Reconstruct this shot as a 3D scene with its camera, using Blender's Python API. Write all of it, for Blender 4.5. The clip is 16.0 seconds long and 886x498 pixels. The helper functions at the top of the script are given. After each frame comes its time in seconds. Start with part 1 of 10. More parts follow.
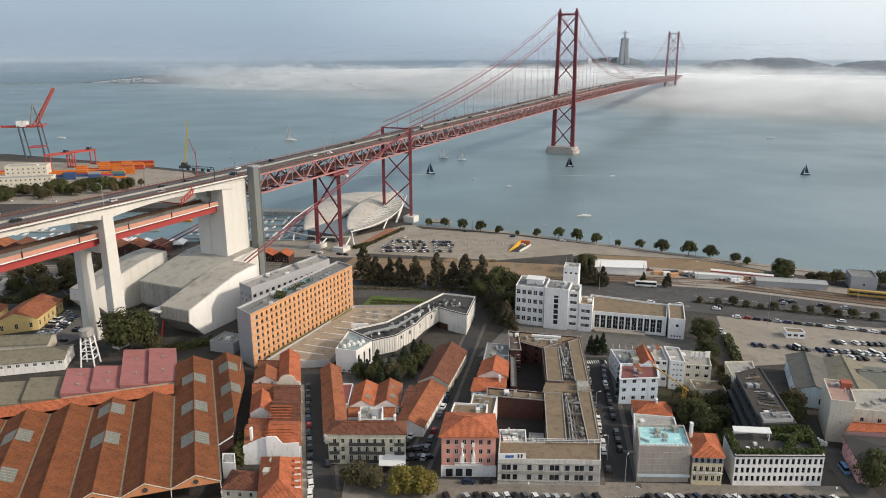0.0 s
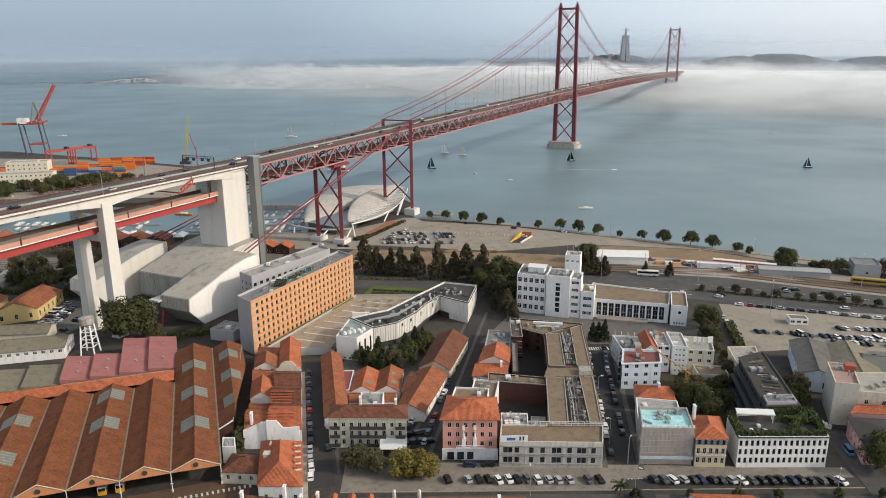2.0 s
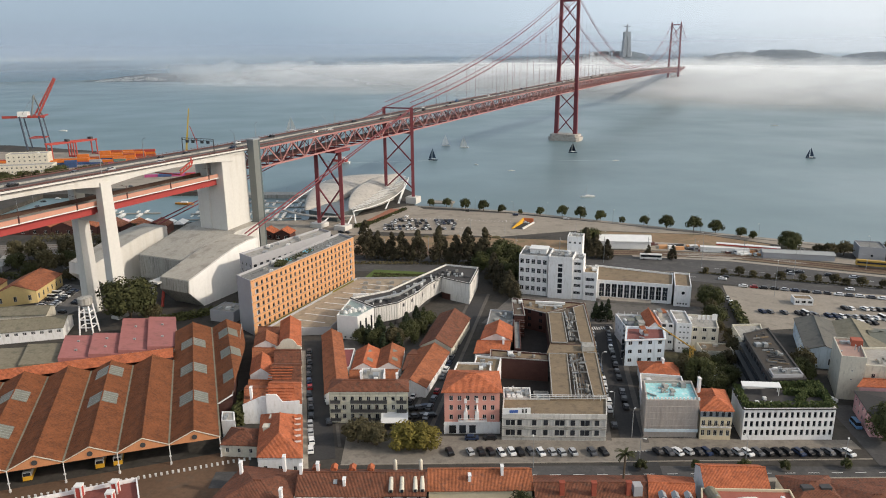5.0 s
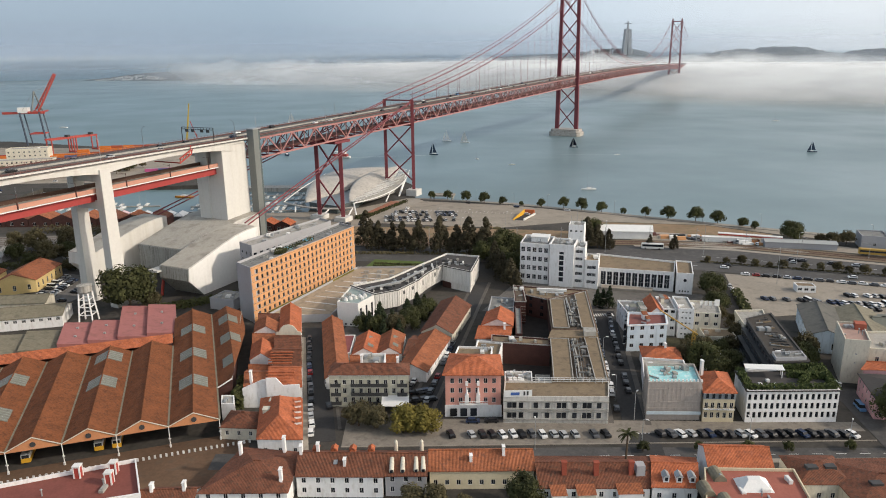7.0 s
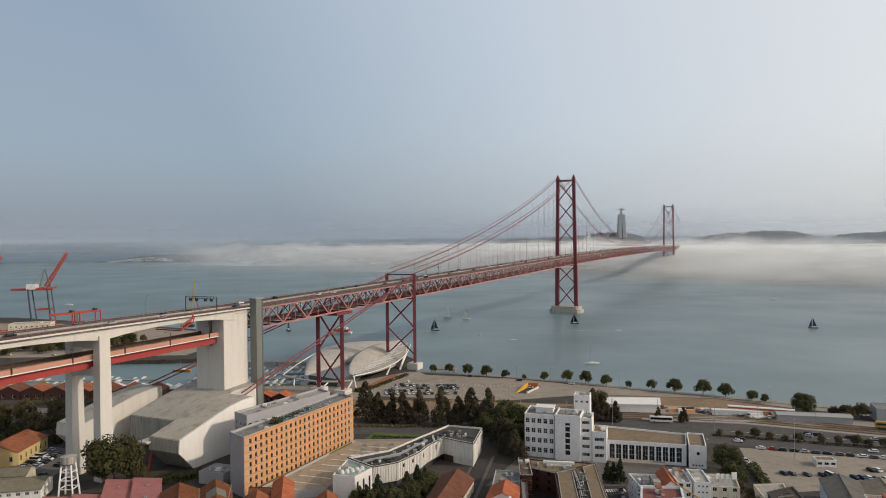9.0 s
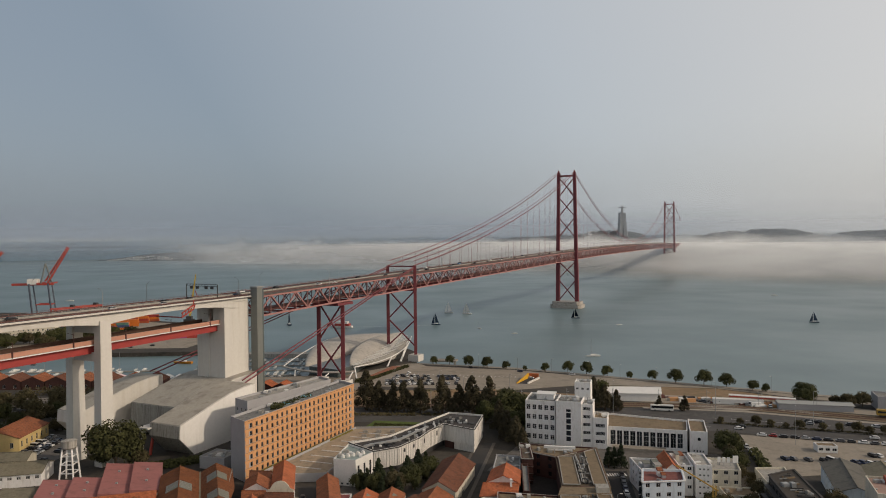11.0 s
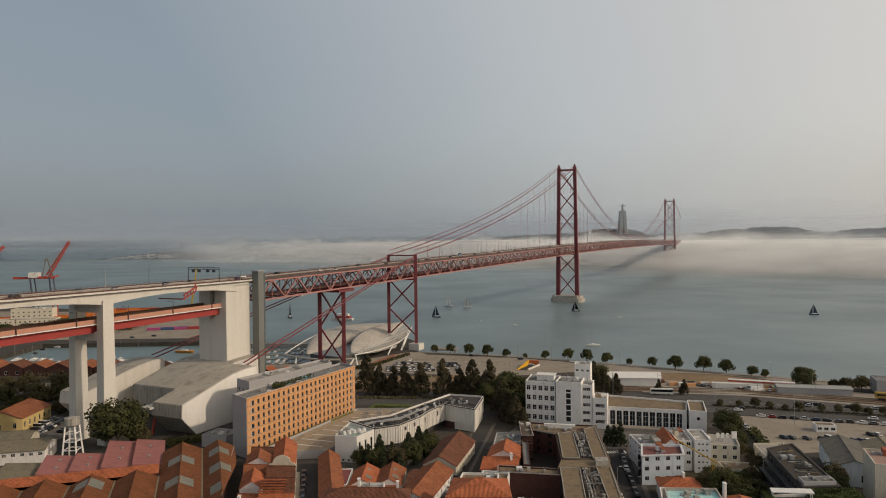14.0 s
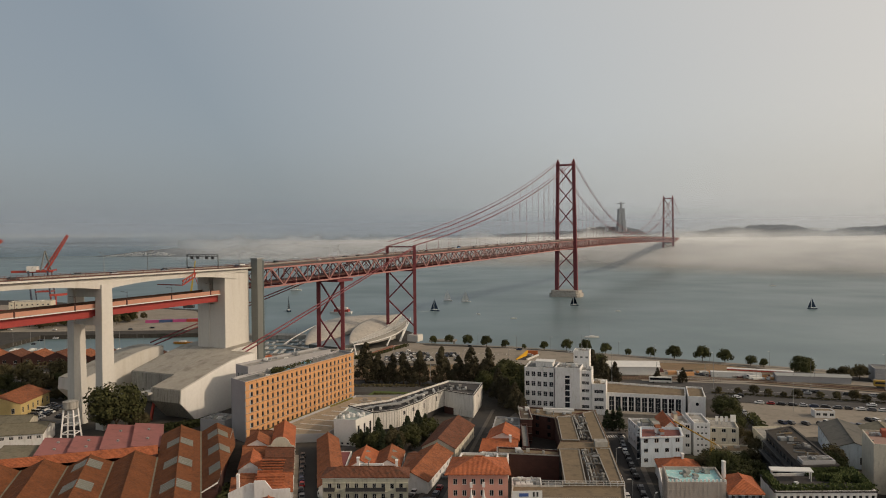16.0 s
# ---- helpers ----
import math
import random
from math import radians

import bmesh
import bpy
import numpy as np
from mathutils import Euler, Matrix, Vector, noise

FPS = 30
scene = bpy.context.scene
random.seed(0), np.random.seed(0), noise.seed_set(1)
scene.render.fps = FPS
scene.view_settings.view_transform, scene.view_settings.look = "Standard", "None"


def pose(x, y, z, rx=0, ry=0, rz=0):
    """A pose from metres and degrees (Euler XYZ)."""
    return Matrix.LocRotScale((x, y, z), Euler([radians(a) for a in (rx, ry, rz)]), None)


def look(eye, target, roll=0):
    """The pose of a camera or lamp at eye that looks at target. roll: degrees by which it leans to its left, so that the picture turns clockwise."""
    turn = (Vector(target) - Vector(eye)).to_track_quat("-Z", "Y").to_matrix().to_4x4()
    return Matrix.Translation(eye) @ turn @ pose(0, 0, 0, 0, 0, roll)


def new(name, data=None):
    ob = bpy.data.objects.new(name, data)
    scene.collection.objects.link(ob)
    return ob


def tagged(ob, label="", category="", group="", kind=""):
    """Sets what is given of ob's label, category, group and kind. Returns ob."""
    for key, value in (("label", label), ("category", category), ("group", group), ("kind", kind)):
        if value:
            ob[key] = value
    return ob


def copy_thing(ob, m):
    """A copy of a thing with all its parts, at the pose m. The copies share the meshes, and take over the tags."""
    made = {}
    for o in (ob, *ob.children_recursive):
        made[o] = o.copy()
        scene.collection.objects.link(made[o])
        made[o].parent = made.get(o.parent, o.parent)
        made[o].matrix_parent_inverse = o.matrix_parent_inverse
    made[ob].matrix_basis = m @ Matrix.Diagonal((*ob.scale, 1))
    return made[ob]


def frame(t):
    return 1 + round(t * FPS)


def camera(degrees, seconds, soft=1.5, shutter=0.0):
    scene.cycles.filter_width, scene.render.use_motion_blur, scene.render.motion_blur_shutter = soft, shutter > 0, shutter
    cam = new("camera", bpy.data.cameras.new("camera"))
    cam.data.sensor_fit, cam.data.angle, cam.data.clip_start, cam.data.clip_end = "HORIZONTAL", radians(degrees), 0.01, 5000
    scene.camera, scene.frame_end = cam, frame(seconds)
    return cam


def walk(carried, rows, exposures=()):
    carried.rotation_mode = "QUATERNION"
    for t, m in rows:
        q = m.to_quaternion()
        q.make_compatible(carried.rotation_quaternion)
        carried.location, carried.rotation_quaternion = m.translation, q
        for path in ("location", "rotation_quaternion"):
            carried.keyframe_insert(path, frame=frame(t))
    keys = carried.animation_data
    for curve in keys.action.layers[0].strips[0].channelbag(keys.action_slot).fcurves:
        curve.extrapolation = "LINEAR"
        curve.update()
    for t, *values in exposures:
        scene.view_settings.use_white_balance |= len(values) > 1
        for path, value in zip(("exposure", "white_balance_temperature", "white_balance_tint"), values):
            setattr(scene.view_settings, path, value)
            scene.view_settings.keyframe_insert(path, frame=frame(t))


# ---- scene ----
cam = camera(63.8, 16.0, soft=1.0)
PATH = [
    (0, (0.124, -0.899, 132.023), (0.181, 1.03, 131.498), -0.1),
    (0.5, (0.366, -0.968, 130.569), (0.421, 0.961, 130.044), -0.2),
    (1, (0.295, -1.061, 129.186), (0.35, 0.868, 128.661), -0.2),
    (1.5, (0.281, -1.107, 127.814), (0.335, 0.822, 127.288), -0.3),
    (2, (0.544, -0.941, 126.24), (0.596, 0.988, 125.714), -0.4),
    (2.5, (0.489, -0.852, 124.664), (0.54, 1.077, 124.138), -0.4),
    (3, (0.456, -0.912, 123.276), (0.507, 1.017, 122.749), -0.4),
    (3.5, (0.665, -0.925, 121.903), (0.714, 1.004, 121.376), -0.5),
    (4, (0.521, -0.732, 120.246), (0.57, 1.196, 119.719), -0.5),
    (6.5, (0.616, -0.68, 112.877), (0.661, 1.249, 112.349), -0.7),
    (7, (0.571, -0.719, 111.534), (0.616, 1.209, 111.005), -0.7),
    (7.5, (0.599, -0.534, 110.248), (0.644, 1.401, 109.741), -0.7),
    (8, (0.513, -0.218, 109.115), (0.559, 1.747, 108.745), -0.7),
    (8.1, (0.486, -0.159, 108.941), (0.532, 1.813, 108.608), -0.6),
    (8.5, (0.447, 0.069, 107.425), (0.495, 2.062, 107.255), -0.6),
    (9, (0.291, -0.162, 105.198), (0.34, 1.837, 105.169), -0.6),
    (11.5, (0.163, 0.04, 97.743), (0.21, 2.039, 97.713), -0.6),
    (12, (0.188, 0.119, 96.371), (0.235, 2.118, 96.341), -0.6),
    (12.5, (0.026, -0.936, 94.879), (0.071, 1.063, 94.849), -0.6),
    (13, (0.031, -1.784, 93.336), (0.077, 0.215, 93.306), -0.6),
    (13.5, (-0.107, -1.806, 91.81), (-0.06, 0.193, 91.781), -0.6),
    (14, (-0.053, -1.945, 90.313), (-0.007, 0.054, 90.284), -0.6),
    (14.5, (-0.042, -1.789, 88.787), (0.005, 0.211, 88.758), -0.6),
    (15, (-0.259, -1.896, 87.148), (-0.211, 0.103, 87.118), -0.6),
    (15.5, (-0.384, -1.852, 85.689), (-0.335, 0.148, 85.658), -0.5),
    (16, (-0.397, -1.813, 84.281), (-0.347, 0.186, 84.249), -0.5),
]
walk(cam, [(t, look(eye, target, roll)) for t, eye, target, roll in PATH],
     exposures=((0.0, -0.07, 6430, 11), (7.4, -0.07, 6430, 11), (9.0, -0.52, 6750, 13), (11.4, -0.83, 7150, 14), (16.0, -0.83, 7600, 14)))

# ---- world, sun, exposure ----
SUN_EL, SUN_AZ = 29.0, 105.0          # degrees; azimuth from +y towards +x
sd = Vector((math.sin(radians(SUN_AZ)) * math.cos(radians(SUN_EL)), math.cos(radians(SUN_AZ)) * math.cos(radians(SUN_EL)), math.sin(radians(SUN_EL))))
sun = new("sun", bpy.data.lights.new("sun", "SUN"))
sun.data.energy, sun.data.angle, sun.data.color = 2.9, radians(1.8), (1.0, 0.88, 0.73)
sun.matrix_basis = look((0, 0, 500), Vector((0, 0, 500)) - sd)

world = bpy.data.worlds.new("hazy_sky")
scene.world = world
world.use_nodes = True
wn, wl = world.node_tree.nodes, world.node_tree.links
sky = wn.new("ShaderNodeTexSky")
sky.sky_type, sky.sun_disc = "NISHITA", False
sky.sun_elevation, sky.sun_rotation = radians(SUN_EL), radians(SUN_AZ)
sky.air_density, sky.dust_density, sky.ozone_density = 1.0, 4.0, 1.0
# thin high haze: a plain veil, brighter towards the sun
wtc = wn.new("ShaderNodeTexCoord")
dotn = wn.new("ShaderNodeVectorMath"); dotn.operation = "DOT_PRODUCT"
dotn.inputs[1].default_value = sd
wl.new(wtc.outputs["Generated"], dotn.inputs[0])
ramp = wn.new("ShaderNodeValToRGB")
ramp.color_ramp.elements[0].position, ramp.color_ramp.elements[0].color = 0.0, (0.30, 0.38, 0.475, 1)
ramp.color_ramp.elements[1].position, ramp.color_ramp.elements[1].color = 0.85, (1.0, 1.0, 0.97, 1)
low = ramp.color_ramp.elements.new(0.22); low.color = (0.30, 0.40, 0.505, 1)
mid = ramp.color_ramp.elements.new(0.45); mid.color = (0.60, 0.70, 0.79, 1)
wmap = wn.new("ShaderNodeMapRange")
wmap.inputs[1].default_value, wmap.inputs[2].default_value = -0.75, 1.0
wl.new(dotn.outputs["Value"], wmap.inputs[0]); wl.new(wmap.outputs[0], ramp.inputs[0])
b1, b2, addb = wn["Background"], wn.new("ShaderNodeBackground"), wn.new("ShaderNodeAddShader")
wl.new(sky.outputs[0], b1.inputs[0]); b1.inputs[1].default_value = 0.05
# the haze thins towards the zenith
wsep, wz, wmul = wn.new("ShaderNodeSeparateXYZ"), wn.new("ShaderNodeMapRange"), wn.new("ShaderNodeVectorMath")
wz.interpolation_type, wmul.operation = "SMOOTHSTEP", "SCALE"
wz.inputs[1].default_value, wz.inputs[2].default_value, wz.inputs[3].default_value, wz.inputs[4].default_value = 0.33, 0.95, 1.0, 0.38
wl.new(wtc.outputs["Generated"], wsep.inputs[0]); wl.new(wsep.outputs["Z"], wz.inputs[0])
wl.new(ramp.outputs[0], wmul.inputs[0]); wl.new(wz.outputs[0], wmul.inputs["Scale"])
wl.new(wmul.outputs[0], b2.inputs[0]); b2.inputs[1].default_value = 1.10
wl.new(b1.outputs[0], addb.inputs[0]); wl.new(b2.outputs[0], addb.inputs[1])
wl.new(addb.outputs[0], wn["World Output"].inputs[0])

# ---- materials ----
def mat(name, col, rough=0.85, var=0.18, scale=0.15, fine=3.0, bump=0.0, metal=0.0, rnd=0.0, stain=None, spec=0.3, drip=1.0):
    """A plain surface: large blotches and fine grain over a base colour, in world metres."""
    m = bpy.data.materials.new(name)
    m.use_nodes = True
    n, l = m.node_tree.nodes, m.node_tree.links
    p = n["Principled BSDF"]
    p.inputs["Roughness"].default_value, p.inputs["Metallic"].default_value = rough, metal
    p.inputs["Specular IOR Level"].default_value = spec
    geo = n.new("ShaderNodeNewGeometry")
    big, small = n.new("ShaderNodeTexNoise"), n.new("ShaderNodeTexNoise")
    for t, s, d in ((big, scale, 5), (small, fine, 3)):
        t.inputs["Scale"].default_value, t.inputs["Detail"].default_value = s, d
        t.inputs["Roughness"].default_value = 0.6
        l.new(geo.outputs["Position"], t.inputs["Vector"])
    if drip != 1.0:
        # rain streaks: the blotches run downwards
        st = n.new("ShaderNodeVectorMath"); st.operation = "MULTIPLY"; st.inputs[1].default_value = (1, 1, drip)
        l.new(geo.outputs["Position"], st.inputs[0]); l.new(st.outputs[0], big.inputs["Vector"])
    a = n.new("ShaderNodeMath"); a.operation = "ADD"
    l.new(big.outputs["Fac"], a.inputs[0]); l.new(small.outputs["Fac"], a.inputs[1])
    r = n.new("ShaderNodeMapRange")
    r.inputs[1].default_value, r.inputs[2].default_value = 0.65, 1.35
    r.inputs[3].default_value, r.inputs[4].default_value = 1 - var, 1 + var
    l.new(a.outputs[0], r.inputs[0])
    fac = r.outputs[0]
    if rnd:
        oi, q, mu = n.new("ShaderNodeObjectInfo"), n.new("ShaderNodeMapRange"), n.new("ShaderNodeMath")
        q.inputs[3].default_value, q.inputs[4].default_value = 1 - rnd, 1 + rnd
        mu.operation = "MULTIPLY"
        l.new(oi.outputs["Random"], q.inputs[0]); l.new(q.outputs[0], mu.inputs[0]); l.new(fac, mu.inputs[1])
        fac = mu.outputs[0]
    sc = n.new("ShaderNodeVectorMath"); sc.operation = "SCALE"
    l.new(fac, sc.inputs["Scale"])
    if stain:
        mx = n.new("ShaderNodeMix"); mx.data_type = "RGBA"
        sr = n.new("ShaderNodeMapRange")
        sr.inputs[1].default_value, sr.inputs[2].default_value = 0.52, 0.68
        st = n.new("ShaderNodeTexNoise"); st.inputs["Scale"].default_value, st.inputs["Detail"].default_value = scale * 3.1, 6
        dp = n.new("ShaderNodeVectorMath"); dp.operation = "MULTIPLY"; dp.inputs[1].default_value = (1, 1, drip)
        l.new(geo.outputs["Position"], dp.inputs[0])
        l.new(dp.outputs[0], st.inputs["Vector"]); l.new(st.outputs["Fac"], sr.inputs[0])
        l.new(sr.outputs[0], mx.inputs["Factor"])
        mx.inputs["A"].default_value, mx.inputs["B"].default_value = (*col, 1), (*stain, 1)
        l.new(mx.outputs["Result"], sc.inputs[0])
    else:
        sc.inputs[0].default_value = col
    l.new(sc.outputs[0], p.inputs["Base Color"])
    if bump:
        b = n.new("ShaderNodeBump"); b.inputs["Strength"].default_value, b.inputs["Distance"].default_value = bump, 0.1
        l.new(small.outputs["Fac"], b.inputs["Height"]); l.new(b.outputs[0], p.inputs["Normal"])
    return m


def tile_mat(name, col, col2, pitch=0.36, rough=0.9):
    """Clay pantiles: channels that run down the slope, courses across it, patches of old and new tile."""
    m = mat(name, col, rough, 0.42, 0.30, 1.6, 0.2, stain=col2)
    n, l = m.node_tree.nodes, m.node_tree.links
    p = n["Principled BSDF"]
    geo = n.new("ShaderNodeNewGeometry")
    cr, nm, dt = (n.new("ShaderNodeVectorMath") for _ in range(3))
    cr.operation, nm.operation, dt.operation = "CROSS_PRODUCT", "NORMALIZE", "DOT_PRODUCT"
    cr.inputs[1].default_value = (0, 0, 1)
    l.new(geo.outputs["True Normal"], cr.inputs[0]); l.new(cr.outputs[0], nm.inputs[0])
    l.new(nm.outputs[0], dt.inputs[0]); l.new(geo.outputs["Position"], dt.inputs[1])
    k, s = n.new("ShaderNodeMath"), n.new("ShaderNodeMath")
    k.operation, s.operation = "MULTIPLY", "SINE"
    k.inputs[1].default_value = 2 * math.pi / pitch
    l.new(dt.outputs["Value"], k.inputs[0]); l.new(k.outputs[0], s.inputs[0])
    mr = n.new("ShaderNodeMapRange")
    mr.inputs[1].default_value, mr.inputs[3].default_value, mr.inputs[4].default_value = -1, 0.84, 1.06
    l.new(s.outputs[0], mr.inputs[0])
    old = p.inputs["Base Color"].links[0].from_socket
    mul = n.new("ShaderNodeVectorMath"); mul.operation = "SCALE"
    l.new(old, mul.inputs[0]); l.new(mr.outputs[0], mul.inputs["Scale"]); l.new(mul.outputs[0], p.inputs["Base Color"])
    b = n.new("ShaderNodeBump"); b.inputs["Strength"].default_value, b.inputs["Distance"].default_value = 0.5, 0.08
    l.new(s.outputs[0], b.inputs["Height"]); l.new(b.outputs[0], p.inputs["Normal"])
    return m


WHITE = mat("white_render", (0.78, 0.77, 0.755), 0.85, 0.08, 0.4, 1.5, stain=(0.68, 0.66, 0.63), drip=0.3)
CONCRETE = mat("pale_concrete", (0.60, 0.585, 0.545), 0.8, 0.06, 0.10, 0.8, stain=(0.555, 0.535, 0.485), drip=0.10)
CONC_GREY = mat("weathered_concrete", (0.34, 0.33, 0.30), 0.9, 0.16, 0.3, 0.9, stain=(0.22, 0.21, 0.185), drip=0.1)
CREAM = mat("cream_render", (0.60, 0.56, 0.46), 0.85, 0.1, 0.4, 2, stain=(0.48, 0.44, 0.36), drip=0.3)
GREY_WALL = mat("grey_render", (0.36, 0.36, 0.37), 0.85, 0.08, 0.2, 2)
PINK = mat("salmon_render", (0.62, 0.31, 0.25), 0.85, 0.08, 0.3, 2)
ROSE = mat("rose_render", (0.55, 0.33, 0.34), 0.85, 0.1, 0.3, 2)
YELLOW = mat("ochre_yellow_render", (0.58, 0.44, 0.20), 0.85, 0.1, 0.3, 2)
PALE_YELLOW = mat("pale_yellow_render", (0.60, 0.52, 0.36), 0.85, 0.1, 0.3, 2)
BRICK = mat("dark_red_brick", (0.075, 0.034, 0.028), 0.9, 0.25, 0.5, 4)
ORANGE = mat("orange_cladding", (0.57, 0.30, 0.14), 0.7, 0.08, 0.3, 2, rnd=0.05)
TILE = tile_mat("clay_roof_tiles", (0.31, 0.108, 0.05), (0.2, 0.08, 0.047))
TILE_NEW = tile_mat("bright_roof_tiles", (0.42, 0.125, 0.055), (0.33, 0.11, 0.06))
TILE_OLD = tile_mat("dark_old_tiles", (0.17, 0.066, 0.038), (0.11, 0.056, 0.038))
TILE_DEPOT = tile_mat("depot_roof_tiles", (0.185, 0.064, 0.024), (0.135, 0.049, 0.022), 0.5)
PINK_SHEET = mat("faded_pink_sheet_roof", (0.335, 0.135, 0.125), 0.7, 0.12, 0.1, 1.0, stain=(0.27, 0.115, 0.105))
OLIVE_ROOF = mat("grey_green_fibre_cement_roof", (0.20, 0.18, 0.13), 0.9, 0.2, 0.15, 1.2, stain=(0.15, 0.14, 0.10))
FLAT_TAN = mat("sandy_flat_roof", (0.205, 0.155, 0.10), 0.95, 0.2, 0.15, 1.5, stain=(0.145, 0.112, 0.076))
FLAT_GREY = mat("grey_flat_roof", (0.20, 0.20, 0.19), 0.95, 0.2, 0.2, 1.5, stain=(0.14, 0.14, 0.13))
FLAT_DARK = mat("dark_felt_roof", (0.062, 0.058, 0.056), 0.95, 0.2, 0.2, 1.5)
FLAT_LIGHT = mat("light_grey_roof", (0.34, 0.325, 0.295), 0.9, 0.2, 0.2, 1.5, stain=(0.25, 0.24, 0.215))
TURQ = mat("turquoise_roof_membrane", (0.33, 0.64, 0.65), 0.6, 0.2, 0.35, 2, stain=(0.60, 0.70, 0.69))
SHEET = mat("white_sheet_metal", (0.70, 0.69, 0.66), 0.5, 0.1, 0.3, 2)
NETTING = mat("grey_scaffold_netting", (0.42, 0.375, 0.335), 0.9, 0.2, 0.9, 4, drip=0.25)
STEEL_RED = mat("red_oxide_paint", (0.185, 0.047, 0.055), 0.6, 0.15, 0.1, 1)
# paler copy of the red, colouring in the sun on the truss's near side
STEEL_PINK = mat("lit_red_paint", (0.38, 0.185, 0.172), 0.65, 0.15, 0.1, 1)
STEEL_DARK = mat("dark_brown_steel", (0.10, 0.045, 0.04), 0.7, 0.15, 0.2, 1)
CRANE_RED = mat("crane_red_paint", (0.36, 0.06, 0.045), 0.5, 0.1, 0.2, 1)
RAIL_RED = mat("bright_red_beam", (0.33, 0.05, 0.045), 0.6, 0.1, 0.1, 1)
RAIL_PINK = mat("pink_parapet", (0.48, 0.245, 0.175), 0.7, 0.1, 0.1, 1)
GREY_STEEL = mat("grey_green_cladding", (0.17, 0.18, 0.17), 0.5, 0.1, 0.2, 1)
METAL = mat("galvanised_metal", (0.34, 0.35, 0.35), 0.45, 0.12, 0.5, 3, metal=0.3)
DARK = mat("dark_metal", (0.05, 0.05, 0.05), 0.6, 0.2, 0.5, 3)
ASPHALT = mat("asphalt", (0.078, 0.075, 0.073), 0.95, 0.25, 0.08, 1.5, stain=(0.105, 0.1, 0.094))
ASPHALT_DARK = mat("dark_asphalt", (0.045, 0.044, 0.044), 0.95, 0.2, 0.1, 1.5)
PAVING = mat("pale_stone_paving", (0.31, 0.275, 0.23), 0.9, 0.15, 0.12, 1.5, stain=(0.235, 0.21, 0.175))
LOT = mat("worn_parking_surface", (0.285, 0.25, 0.205), 0.95, 0.18, 0.06, 1.0, stain=(0.225, 0.197, 0.16))
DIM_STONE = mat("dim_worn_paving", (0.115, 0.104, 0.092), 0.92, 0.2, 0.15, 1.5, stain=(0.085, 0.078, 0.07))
LOT_GREY = mat("grey_worn_asphalt", (0.14, 0.13, 0.118), 0.95, 0.2, 0.1, 1.0, stain=(0.10, 0.094, 0.086))
DECK_TAN = mat("tan_deck_coating", (0.34, 0.28, 0.205), 0.95, 0.16, 0.12, 1.0, stain=(0.26, 0.215, 0.16))
EARTH = mat("dry_earth_and_grass", (0.24, 0.165, 0.10), 1.0, 0.25, 0.06, 0.8, stain=(0.17, 0.14, 0.08))
# ground tone is lowered to deepen the shade between the houses
GROUND = mat("dusty_city_ground", (0.060, 0.054, 0.047), 1.0, 0.3, 0.05, 0.6, stain=(0.040, 0.039, 0.033))
YARD = mat("brown_yard", (0.125, 0.076, 0.047), 0.95, 0.25, 0.1, 1.0, stain=(0.11, 0.075, 0.05))
GRASS = mat("lawn", (0.085, 0.12, 0.03), 1.0, 0.3, 0.15, 2)
PAINT = mat("white_road_paint", (0.7, 0.7, 0.68), 0.8, 0.1, 0.5, 3)
BARK = mat("bark", (0.10, 0.075, 0.05), 1.0, 0.2, 1, 5)
LEAF = mat("dark_green_leaves", (0.056, 0.060, 0.021), 0.9, 0.45, 0.3, 1.2, rnd=0.3)
LEAF_BROWN = mat("dusty_green_leaves", (0.085, 0.072, 0.035), 0.9, 0.4, 0.3, 1.2, rnd=0.25)
LEAF_YELLOW = mat("yellowing_leaves", (0.17, 0.14, 0.03), 0.9, 0.4, 0.3, 1.2, rnd=0.2)
PINE = mat("blackish_green_needles", (0.028, 0.038, 0.018), 0.95, 0.45, 0.3, 1.5, rnd=0.3)
GLASS = mat("dark_window_glass", (0.022, 0.025, 0.03), 0.25, 0.2, 0.3, 1, spec=0.3, rnd=0.5)
FRAME = mat("white_window_frame", (0.62, 0.61, 0.58), 0.6, 0.08, 0.5, 3)
SHUTTER = mat("grey_shutter", (0.34, 0.34, 0.34), 0.7, 0.1, 0.5, 3)
RUBBER = mat("tyre_rubber", (0.02, 0.02, 0.02), 0.9, 0.1, 1, 4)
SKYLIGHT = mat("dusty_skylight_glass", (0.175, 0.18, 0.15), 0.5, 0.2, 0.5, 2, stain=(0.13, 0.135, 0.11))
CANVAS = mat("white_canvas", (0.72, 0.72, 0.70), 0.9, 0.08, 0.3, 2)
STONE_PIER = mat("wave_stained_pier", (0.42, 0.39, 0.35), 0.9, 0.2, 0.15, 0.8, stain=(0.20, 0.18, 0.15))
# distance haze is mixed into the hill, shore and house colours
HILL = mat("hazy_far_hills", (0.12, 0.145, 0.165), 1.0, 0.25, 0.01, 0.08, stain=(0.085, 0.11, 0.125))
HAZY_SHORE = mat("hazy_far_shore", (0.36, 0.44, 0.50), 1.0, 0.15, 0.01, 0.08)
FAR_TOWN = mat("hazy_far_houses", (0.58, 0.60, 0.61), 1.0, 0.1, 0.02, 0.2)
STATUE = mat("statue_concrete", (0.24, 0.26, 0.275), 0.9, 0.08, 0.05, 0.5)

